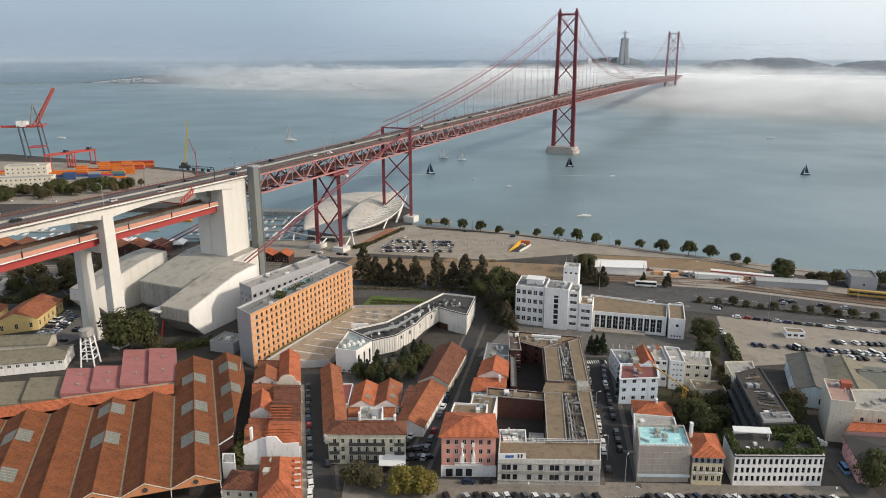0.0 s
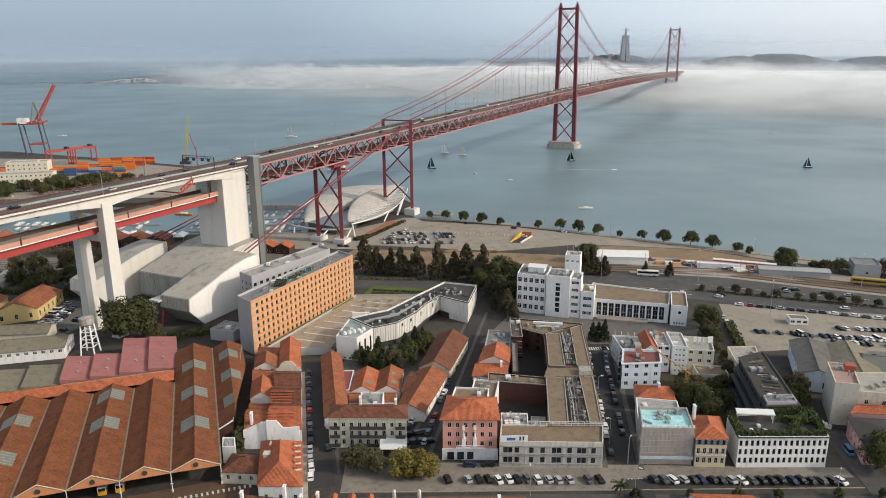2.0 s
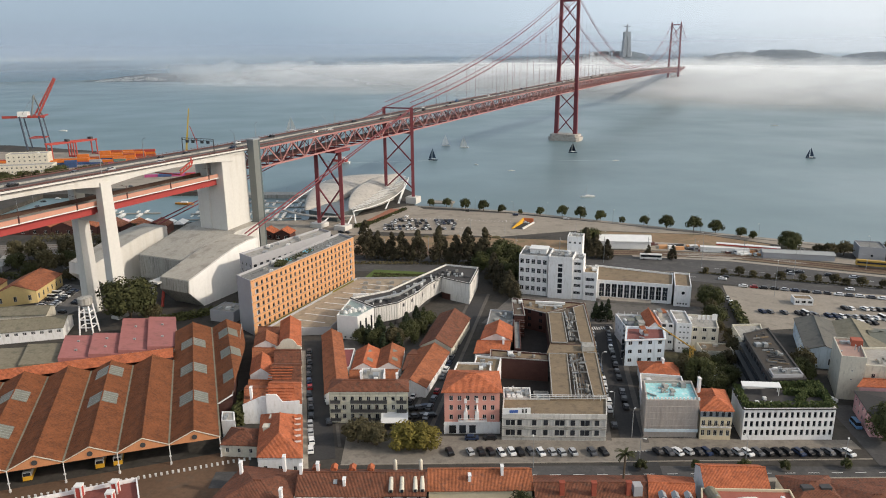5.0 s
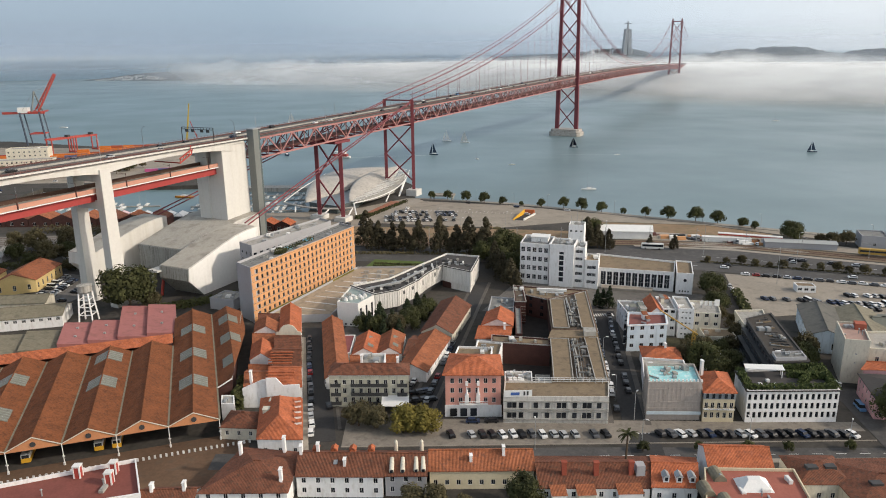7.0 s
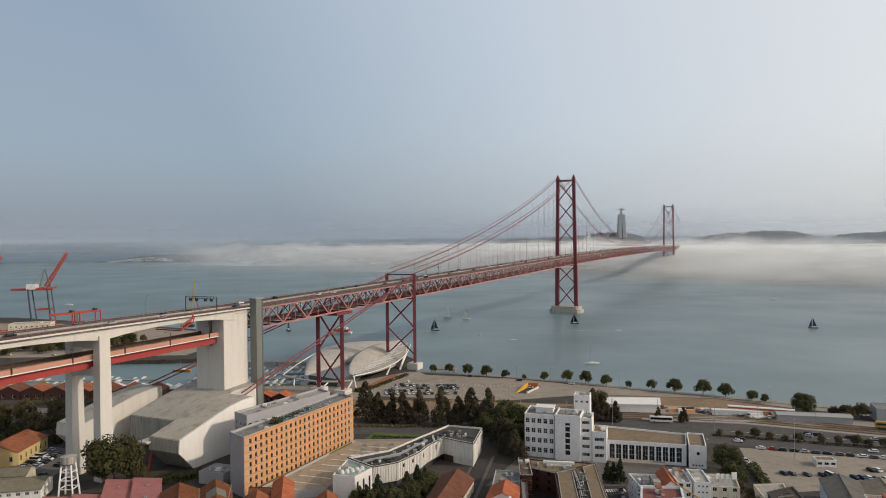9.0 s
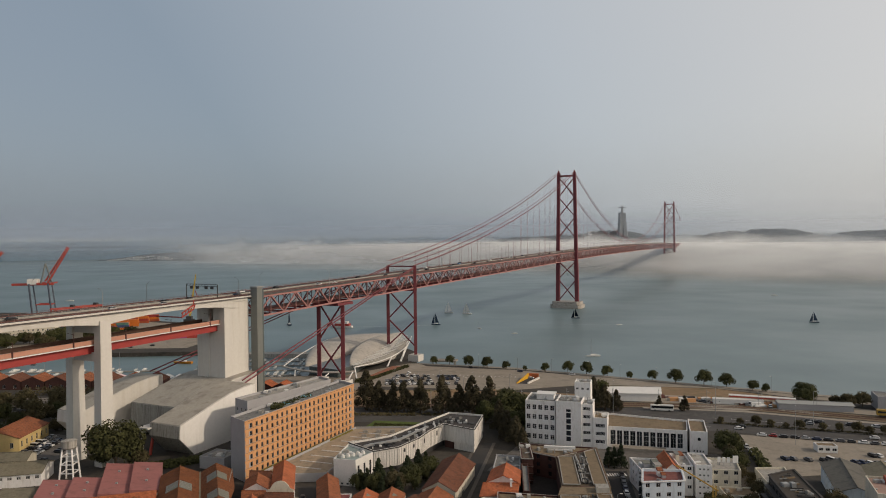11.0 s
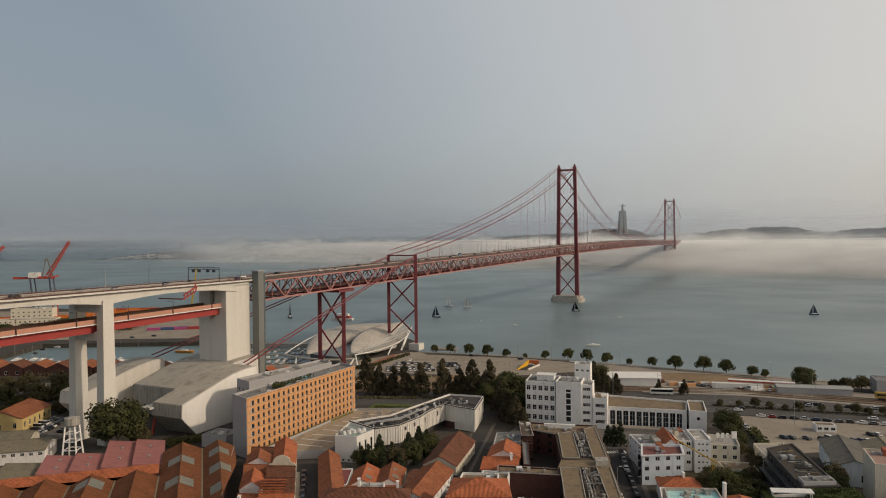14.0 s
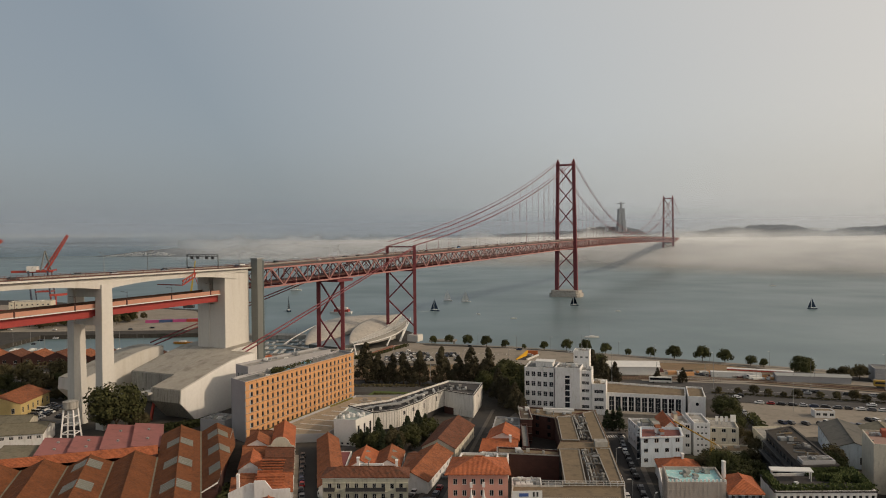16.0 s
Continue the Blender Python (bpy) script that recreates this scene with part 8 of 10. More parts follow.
house("town_house", "ochre yellow house with long orange clay roof", [(0.2, 159.6), (26.8, 158.8), (27.0, 168.8), (0.4, 169.6)], 9.0, PALE_YELLOW, "gx", 2.8, TILE, [(9, 2, 1.1, 1.5, 1.2, 2.8)], chimneys=((0.4, 0.25, 11.8), (0.72, 0.4, 13.4)), over=0.4)
house("low_house", "low house with broad brown clay roof", [(27.4, 153.0), (54.6, 151.8), (58.4, 165.8), (27.6, 167.2)], 7.6, WHITE, "gx", 2.6, TILE_OLD, [(8, 1, 1.1, 1.5, 1.4, 2.8)], over=0.3)
RED_STACK = mat("red_chimney_render", (0.30, 0.075, 0.045), 0.85, 0.15, 0.5, 2)
low_ = bpy.data.objects["low_house.001"] if "low_house.001" in bpy.data.objects else bpy.data.objects["low_house"]
for x, y in ((34.0, 156.5), (42.0, 156.0), (50.8, 155.8)):
    bm = bmesh.new(); box(bm, x - .6, y - .5, 8.0, x + .6, y + .5, 12.4); box(bm, x - .72, y - .62, 12.4, x + .72, y + .62, 12.7); part("chimney", bm, RED_STACK, low_, "red rendered chimney")
bm = bmesh.new(); box(bm, 52.0, 155.0, 8.2, 54.2, 157.4, 11.6); part("roof_hut", bm, GREY_WALL, low_)
for x, w, mt in ((30, 3.6, WHITE), (36.4, 4.4, CREAM), (46.4, 6.0, WHITE)):
    bm = bmesh.new(); box(bm, x, 150.0, G, x + w, 152.6, 7.2); part("porch", bm, mt, low_)
    bm = bmesh.new(); quad(bm, (x - .2, 149.8, 7.2), (x + w + .2, 149.8, 7.2), (x + w + .2, 153.2, 8.2), (x - .2, 153.2, 8.2)); part("porch_roof", bm, TILE, low_)
h_ = house("low_house", "house with orange roof and blue terrace door", [(55.0, 151.4), (66.0, 150.6), (70.0, 163.6), (58.8, 165.2)], 8.2, WHITE, "gx", 2.4, TILE_NEW, [(3, 1, 1.1, 1.5, 1.4, 2.8)], over=0.3)
dormers(h_, (57, 152.2), (66.5, 151.4), 3, 8.8, 2.4, material=METAL, w=1.4)
house("town_house", "house with bright orange gable roof and white firewall", [(70.2, 155.4), (86.2, 154.0), (88.0, 165.0), (71.8, 166.4)], 10.6, WHITE, "gx", 2.8, TILE_NEW, over=0.2)
tb = house("terrace_house", "red-brown terrace roof with white skylight pyramid", [(63.0, 138.0), (88.0, 137.0), (91.0, 153.4), (69.0, 155.0)], 10.2, PALE_YELLOW, "flat", cover=mat("red_terrace", (0.32, 0.11, 0.08), 0.85, 0.15, 0.3, 2), units=8, category="house", wins=[(7, 2, 1.1, 1.6, 1.2, 3)])
bm = bmesh.new(); a = [bm.verts.new((x, y, 10.2)) for x, y in ((74, 145), (82, 144.6), (82.6, 150.6), (74.6, 151))]; t_ = [bm.verts.new((x, y, 12.2)) for x, y in ((76.6, 147.2), (79.6, 147.1), (79.9, 148.8), (76.9, 148.9))]
for i in range(4):
    bm.faces.new((a[i], a[(i + 1) % 4], t_[(i + 1) % 4], t_[i]))
bm.faces.new(t_); part("skylight_pyramid", bm, CANVAS, tb)
for x, y in ((66, 146), (71, 152), (69, 141)):
    bm = bmesh.new(); rod(bm, (x, y - 2.4, 10.2), (x, y + 2.4, 10.2), 1.6, 1.6, 14); part("barrel_dormer", bm, OLIVE_ROOF, tb)
for x, y, w, dd in ((91, 150, 14, 12), (100, 140, 22, 20), (123, 144, 20, 18)):
    h_ = house("town_house", "house with weathered brown clay roof and roof lights", [(x, y), (x + w - 0.6, y - 0.6), (x + w + 0.6, y + dd), (x + 1.2, y + dd + 0.6)], 8.8, CREAM, "hip", 2.4, TILE_OLD, [(4, 2, 1.1, 1.5, 1.2, 2.8)], over=0.3)
    for k in (0.35, 0.68):
        bm = bmesh.new(); box(bm, x + w * k - 1.4, y + dd * 0.3, 9.6, x + w * k + 1.4, y + dd * 0.3 + 1.8, 10.9); part("roof_light", bm, DARK, h_)
rb = house("town_house", "house with maroon terrace roof, white balustrade and red chimneys", [(-110.0, 138.6), (-68.6, 149.0), (-75.7, 164.6), (-112.0, 151.8)], 10.6, WHITE, "flat", cover=mat("maroon_terrace", (0.20, 0.065, 0.05), 0.8, 0.2, 0.2, 1.5), parapet=1.0, units=3)
for x, y in ((-87.5, 158.2), (-79.2, 159.6), (-78.4, 155.0)):
    bm = bmesh.new(); box(bm, x - .8, y - .8, 10.6, x + .8, y + .8, 13.6); part("chimney", bm, CRANE_RED, rb, "red chimney stack")
    bm = bmesh.new(); box(bm, x - .95, y - .95, 13.6, x + .95, y + .95, 14.0)
    for a, b in ((-1, -1), (1, -1), (1, 1), (-1, 1)):
        box(bm, x + a * .72 - .16, y + b * .72 - .16, 10.6, x + a * .72 + .16, y + b * .72 + .16, 13.6)
    part("chimney_trim", bm, SHEET, rb)
house("town_house", "white house with maroon hipped roof and chimneys", [(-56.0, 152.0), (-34.6, 151.4), (-34.2, 169.0), (-50.0, 172.0)], 9.4, WHITE, "hip", 2.8, TILE_OLD, [(5, 2, 1.1, 1.5, 1.2, 2.8)], chimneys=((0.1, 0.8, 13.4), (0.75, 0.95, 14.2), (0.9, 0.2, 13.4)))
house("yard_house", "low house with dark clay roof by the depot yard", [(-70.0, 149.0), (-57.0, 149.4), (-57.0, 156.5), (-70, 156.5)], 8.0, WHITE, "gx", 2.0, TILE_OLD, chimneys=((0.2, 0.5, 11.6), (0.8, 0.5, 11.8)))

# ---- pavilion by the river ----
pav = thing("pavilion", "curved white shell-roofed pavilion by the river", "pavilion", (-52, 525, G))
def shell(A, B, C, D, rise, n=18, m=12):
    """A leaf-shaped shell from tip A to tip B, whose rims pass C and D and whose crown rises over them."""
    A, B, C, D = (Vector(v) for v in (A, B, C, D))
    bm = bmesh.new()
    rows = []
    for i in range(n + 1):
        t = i / n
        base = A.lerp(B, t)
        k = 4 * t * (1 - t)
        lo, hi = base + (C - A.lerp(B, 0.5)) * k, base + (D - A.lerp(B, 0.5)) * k
        rows.append([bm.verts.new(lo.lerp(hi, j / m) + Vector((0, 0, rise * k ** 0.6 * (4 * (j / m) * (1 - j / m)) ** 0.75))) for j in range(m + 1)])
    for a, b in zip(rows, rows[1:]):
        for j in range(m):
            bm.faces.new((a[j], b[j], b[j + 1], a[j + 1]))
    bmesh.ops.remove_doubles(bm, verts=bm.verts, dist=0.01)
    bmesh.ops.solidify(bm, geom=bm.faces[:], thickness=0.4)
    for f in bm.faces:
        f.smooth = True
    return bm
SHELL = mat("pale_shell_roof", (0.46, 0.43, 0.385), 0.7, 0.16, 0.12, 0.8, stain=(0.36, 0.34, 0.305))
part("rear_shell", shell((-88, 512, 8), (-30, 608, 17.5), (-64, 544, 9.5), (-82, 588, 16.5), 3.6), SHELL, pav)
part("front_shell", shell((-55, 506, 9), (-20, 607, 19.5), (-32.5, 548, 11), (-51, 557, 18.2), 1.3), SHELL, pav)
part("edge_canopy", shell((-51.8, 502, 9), (-13.5, 600, 16.5), (-25.5, 547, 8.2), (-36.0, 551, 11.6), 0.8), CONC_GREY, pav, "grey edge canopy beyond the lattice")
def arc(name, pts, r, material, parent):
    bm = bmesh.new()
    for a, b in zip(pts, pts[1:]):
        rod(bm, a, b, r, r, 8)
    part(name, bm, material, parent)
def bez(a, b, c, n=12):
    a, b, c = Vector(a), Vector(b), Vector(c)
    return [a.lerp(b, t).lerp(b.lerp(c, t), t) for t in (i / n for i in range(n + 1))]
for dy in (0.0, 1.6):
    arc("rim_tube", bez((-104, 515 + dy, 7.6), (-78, 487 + dy, 6.4), (-50, 490 + dy, 8)), 0.55, SHELL, pav)
arc("rim_tube", bez((-104, 515, 7.6), (-98, 548, 12), (-82, 588, 16.6)), 0.4, CANVAS, pav)
arc("rim_tube", bez((-51.8, 501.5, 8.8), (-15, 545, 7.6), (-13.2, 600, 16.6)), 0.4, CANVAS, pav)
for a, b in (((-51, 500, 8.8), (-47, 477, G)), ((-51, 491, 8), (-54, 474, G)), ((-27, 540, 9), (-30, 532, G)), ((-16, 586, 14.5), (-21, 553, G)), ((-14, 594, 15.5), (-20.5, 553.5, G)), ((-93, 502, 7.2), (-93, 499, G)), ((-76, 493, 6.8), (-72, 480, G)), ((-68, 491, 6.8), (-72.5, 480.5, G))):
    bm = bmesh.new(); rod(bm, a, b, 0.45, 0.6, 8); part("strut", bm, CANVAS, pav)
bm = bmesh.new()
for i in range(26):
    t = i / 25
    p = bez((-51.5, 503, 9.6), (-20, 549, 10.6), (-15.5, 600, 17.0), 25)[i]; q = bez((-53.6, 505, 10.2), (-33, 548, 14.2), (-22, 604, 18.8), 25)[i]
    beam(bm, p, q, 0.35); beam(bm, q, bez((-51.5, 503, 9.6), (-20, 549, 10.6), (-15.5, 600, 17.0), 25)[min(25, i + 1)], 0.3)
tagged(part("lattice", bm, CANVAS, pav, "white lattice under the shell edge"), kind="stuff")
bm = bmesh.new(); prism(bm, [(-84, 508), (-62, 492), (-50, 512), (-44, 545), (-62, 556)], G, 9); part("glazed_hall", bm, mat("pavilion_glass", (0.10, 0.12, 0.12), 0.3, 0.3, 0.3, 1), pav, "dim glazed hall under the shell")
# play court beside the pavilion
sheet("pavement_play_court", [(-48, 478), (-38, 484), (-16, 530), (-26, 534)], G + 0.11, mat("terracotta_court", (0.33, 0.12, 0.06), 0.9, 0.2, 0.3, 1.5, stain=(0.16, 0.15, 0.16)), "terracotta and grey play court", "pavement")
def hedge(p, q, w, h, material, label, n=700):
    rnd = random.Random(int(p[0] * 3 + p[1]))
    bm = bmesh.new()
    L = math.hypot(q[0] - p[0], q[1] - p[1])
    for i in range(n):
        c = Vector((*lerp(p, q, rnd.random()), G + rnd.uniform(0.1, h))) + Vector((rnd.uniform(-w, w), rnd.uniform(-w, w), 0))
        d = Vector((rnd.uniform(-1, 1), rnd.uniform(-1, 1), rnd.uniform(-.5, 1))).normalized() * 0.42; e = d.orthogonal().normalized() * 0.36
        quad(bm, c - d - e, c + d - e, c + d + e, c - d + e)
    return solo("hedge", bm, material, label, "hedge", "stuff")
for x_, y_ in hedge_spots:
    hedge((x_ - 1.0, y_), (x_ + 1.0, y_ + 0.4), 0.9, 2.4, LEAF, "green shrubs in the brick court", 160)
hedge((-47, 474), (-38, 482), 1.5, 2.4, LEAF, "dark clipped hedge by the play court")
hedge((-38, 482), (-14, 530), 1.2, 2.0, LEAF, "dark clipped hedge by the play court")
for k in range(3):
    hedge((-28, 357 + k * 4.4), (6, 352 + k * 3.8), 0.6, 0.7, LEAF, "low dark garden hedge on the lawn", 350)
hedge((133, 268), (142, 306), 1.8, 3.0, LEAF, "bushes along the car park edge", 900)
hedge((125, 262), (131, 222), 1.2, 2.6, LEAF, "green climbers along the office wing", 700)
hedge((146, 357.5), (226, 327.5), 0.7, 0.7, LEAF_BROWN, "low scrub on the avenue's median", 500)
hedge((-90, 390), (46, 379), 0.8, 1.4, LEAF_BROWN, "low scrub on the avenue's median", 900)
hedge((-112, 300), (-84, 318), 2.2, 3.0, LEAF, "dark bushes at the anchorage foot", 900)
hedge((-126, 296), (-108, 305), 2.0, 2.6, LEAF, "dark bushes at the anchorage foot", 600)
hedge((-59.5, 205), (-61.5, 218), 1.2, 6.0, LEAF, "ivy and bushes beside the depot wall", 900)
hedge((92, 214), (102, 216), 3.5, 3.0, LEAF, "green back garden behind the office", 800)
hedge((-110, 440), (-250, 452), 4.0, 4.5, LEAF_BROWN, "dusty scrub under the viaduct", 1500)

# ---- trees ----
def tree_proto(name, kind, height, radius, material, label, seed, leaves):
    rnd = random.Random(seed)
    bm = bmesh.new()
    hb = height * (0.12 if kind == "cone" else 0.2)
    rod(bm, (0, 0, -0.3), (0, 0, hb), height * 0.03, height * 0.022, 8)
    for i in range(5 if kind != "cone" else 1):
        a = i * 2.4 + rnd.random()
        if kind == "cone":
            rod(bm, (0, 0, hb), (0, 0, height * 0.9), height * 0.022, 0.05, 6)
        else:
            rod(bm, (0, 0, hb * 0.9), (math.cos(a) * radius * 0.55, math.sin(a) * radius * 0.55, height * rnd.uniform(0.6, 0.8)), height * 0.014, 0.05, 6)
    t = thing_mesh(name, bm, BARK, label, "tree")
    clumps = []
    for i in range(30 if kind != "cone" else 52):
        if kind == "cone":
            z = rnd.random() ** 0.8
            r = radius * (1 - z) ** 0.75 * rnd.uniform(0.5, 1.0); a = rnd.uniform(0, 6.28)
            clumps.append((math.cos(a) * r * 0.95, math.sin(a) * r * 0.95, height * (0.1 + 0.88 * z), radius * (0.48 - 0.32 * z) * rnd.uniform(0.6, 1.2)))
        else:
            u, a = rnd.uniform(-0.6, 1), rnd.uniform(0, 6.28)
            r = math.sqrt(max(0, 1 - u * u)) * rnd.uniform(0.45, 0.92)
            clumps.append((math.cos(a) * r * radius, math.sin(a) * r * radius, height * 0.52 + u * height * 0.36, radius * rnd.uniform(0.2, 0.5)))
    verts, faces = [], []
    s = 0.30 * (radius / 4) ** 0.35
    for i in range(leaves):
        cx, cy, cz, cr = rnd.choice(clumps)
        v = Vector((rnd.gauss(0, 1), rnd.gauss(0, 1), rnd.gauss(0, 1))).normalized() * cr * rnd.random() ** 0.25
        c = Vector((cx, cy, cz)) + v
        nrm = (v.normalized() + Vector((rnd.uniform(-.7, .7), rnd.uniform(-.7, .7), rnd.uniform(-.3, .9)))).normalized()
        a = nrm.orthogonal().normalized(); a = Matrix.Rotation(rnd.uniform(0, 6.28), 3, nrm) @ a; b = nrm.cross(a)
        k = s * rnd.uniform(0.7, 1.5)
        n = len(verts)
        verts += [c - a * k, c + b * k * 0.7, c + a * k, c - b * k * 0.7]
        faces.append((n, n + 1, n + 2, n + 3))
    me = bpy.data.meshes.new("crown"); me.from_pydata(verts, [], faces); me.materials.append(material)
    cr = new("crown", me); hang(cr, t, True)
    return t
LEAF_DUSK = mat("dark_dusty_needles", (0.055, 0.047, 0.026), 0.9, 0.4, 0.3, 1.2, rnd=0.25)
T_ROUND = tree_proto("round_tree", "round", 7.0, 3.4, LEAF, "round dark green street tree by the quay", 1, 2600)
T_BIG = tree_proto("broad_tree", "round", 15.0, 8.5, LEAF, "broad dark green tree", 2, 7000)
T_CONE = tree_proto("conical_tree", "cone", 17.0, 5.6, LEAF_DUSK, "tall dusty conical tree beside the avenue", 3, 6500)
T_PINE = tree_proto("dark_conifer", "cone", 11.0, 3.0, PINE, "dark green conifer among the old houses", 4, 3400)
T_YEL = tree_proto("yellowing_tree", "round", 9.0, 5.0, LEAF_YELLOW, "yellowing broad tree by the street", 5, 4200)
T_BRN = tree_proto("dusty_tree", "round", 11.0, 5.5, LEAF_BROWN, "dusty brown-green broad tree", 6, 4600)
tr = random.Random(21)
def plant(proto, x, y, s=1.0, z=G):
    k = s * tr.uniform(0.9, 1.1)
    o = copy_thing(proto, pose(x, y, z, 0, 0, tr.uniform(0, 360)))
    o.scale = (k * tr.uniform(0.92, 1.08), k, k * tr.uniform(0.92, 1.08))
    return o
for x, y, s in ((5, 541, .9), (17, 537, 1.05), (31, 529, 1.15), (44, 521, 1.2), (57, 513, .9), (70, 508, .5), (84, 503, .9), (98.8, 497, 1.2), (110.5, 490, 1.3), (122.7, 482, 1.2), (136, 474, .6), (148.7, 466, .9), (161.5, 458, 1.45), (176.9, 450, 1.3), (188.9, 443.5, 1.25), (205, 425, .8)):
    plant(T_ROUND, x, y, s)
for x, y, s in ((-34, 397, 1.25), (-27, 396, 1.0), (-19, 393, .95), (-13, 391, 1.1), (-4, 388.5, 1.2), (8, 386.5, 1.1), (17, 384, .95), (24, 381, 1.2), (33, 379, 1.1), (40.5, 325, .8), (37.5, 334, .9), (42.5, 318, .6), (35, 346, .85), (86, 393, .8), (92, 391, .95), (98, 389.5, .85), (104, 388.5, .7), (127, 386.5, .45), (140, 383.5, .5)):
    plant(T_CONE, x, y, s)
for x, y, s in ((41, 372, 1.15), (50, 368, 1.0), (38, 358, .8), (100, 414, .8), (44, 345, .75), (30, 366, .7)):
    plant(T_BIG, x, y, s)
plant(T_BIG, -131, 300, 1.3); plant(T_BRN, -122, 301, .8)
for x, y, s in ((-14, 268, 1.0), (-19, 272, 1.1), (-8, 277, 1.05), (-4, 281, 1.0), (-23, 268, .85), (-11, 262, .8), (-17, 262, .8), (-26, 273, .7), (-1, 288, .8)):
    plant(T_PINE, x, y, s)
for x, y, s in ((-26, 270, .6), (-20, 267, .7), (-13, 266, .75), (-6, 270, .8), (-2, 279, .7), (0, 287, .6), (-9, 274, .6)):
    plant(T_BRN if int(x) % 2 else T_BIG, x, y, s * (1.0 if int(x) % 2 else 0.75))
plant(T_BIG, -60.4, 209.5, .42)
for x, y, s in ((92, 232, .5), (95.5, 240, .45), (101, 238, .5), (107.5, 237, .4), (112, 240.5, .45), (119.5, 252, .5), (121.5, 262, .5), (119.5, 272, .55), (100, 245.5, .35)):
    plant(T_BIG if int(y) % 2 else T_BRN, x, y, s * (1.0 if int(y) % 2 else 1.3))
plant(T_PINE, 74.5, 291, .85); plant(T_PINE, 79.5, 290, .95); plant(T_PINE, 77.2, 292, .7)
for proto, x, y, s in ((T_BRN, -21, 193, .85), (T_BRN, -16, 191.5, .8), (T_YEL, -6.5, 190.5, .95), (T_YEL, -1.5, 189.5, .9)):
    o = plant(proto, x, y, s); o.scale = (o.scale[0] * 1.12, o.scale[1] * 1.12, o.scale[2] * 0.95)
for x, y, s in ((-4, 151, 1.0), (1, 149, .9), (24, 151, .9), (8, 150, .6)):
    plant(T_BRN if x < 20 else T_BIG, x, y, s * 0.7)
for x, y, s in ((130, 303, 1.0), (126, 293, .9), (122.5, 281, .85), (133, 312, .8), (96, 226, .8), (99, 221, .7), (105, 214, .6), (106, 226, .6), (103.5, 209, .5), (101, 231, .5), (137.5, 187, 1.1), (134, 232, 1.0), (131, 226, .8), (137, 236, .9), (216, 402, 1.1), (214, 393, .8), (232, 386, 1.0), (240, 386, 1.0), (262, 380, 1.2), (268, 376, 1.0), (228, 392, .7), (200, 432, .5)):
    plant(T_BRN if tr.random() < 0.5 else T_BIG, x, y, s * (0.8 if s < 1.0 else 0.7))
for x, y in ((-226, 405), (-240, 408), (-212, 412), (-255, 400), (-190, 410), (-270, 412), (-205, 375), (-180, 372), (-240, 372)):
    plant(T_BRN, x, y, tr.uniform(.8, 1.2))
for i in range(16):
    plant(T_BIG if i % 2 else T_BRN, tr.uniform(-262, -168), tr.uniform(362, 432), tr.uniform(.4, .7))
hedge((-262, 372), (-172, 366), 2.6, 3.2, LEAF, "dark bushes along the tracks under the viaduct", 1300)
hedge((-270, 396), (-176, 391), 2.2, 2.6, LEAF_BROWN, "dusty bushes along the tracks under the viaduct", 1200)
for i in range(74):
    u = tr.random(); plant(T_BIG if i % 3 else T_BRN, -440 + 150 * u + tr.uniform(-12, 12), 636 + 84 * u + tr.uniform(-26, 22), tr.uniform(.45, .85))
for i in range(8):
    plant(T_ROUND, 60 + i * 14 + tr.uniform(-2, 2), 174.8 - i * 0.45, .45)
for i in range(13):
    u = i / 12 + tr.uniform(-.02, .02); plant(T_BRN, 150 + 82 * u, 356 - 31 * u, tr.uniform(.28, .46))
# palm by the street
def palm(x, y, h):
    t = thing("palm_tree", "tall palm with a ragged crown by the street", "tree", (x, y, G))
    bm = bmesh.new(); rod(bm, (0, 0, 0), (0.2, 0.1, h), 0.35, 0.22, 8); part("trunk", bm, BARK, t, "", True)
    bm = bmesh.new()
    rnd = random.Random(int(x))
    for i in range(34):
        a, up = rnd.uniform(0, 6.28), rnd.uniform(-0.5, 1.0)
        p = Vector((0.2, 0.1, h))
        d = Vector((math.cos(a), math.sin(a), up))
        for k in range(5):
            q = p + d * 0.6
            s = d.cross(Vector((0, 0, 1))).normalized() * (0.35 - 0.05 * k)
            quad(bm, p - s, q - s * 0.8, q + s * 0.8, p + s)
            d = (d + Vector((0, 0, -0.28))).normalized(); p = q
    part("fronds", bm, LEAF, t, "", True)
palm(51.5, 163, 12.5)
for x, y in ((-205, 452), (-190, 458), (-150, 470), (-225, 462)):
    palm(x, y, 8)

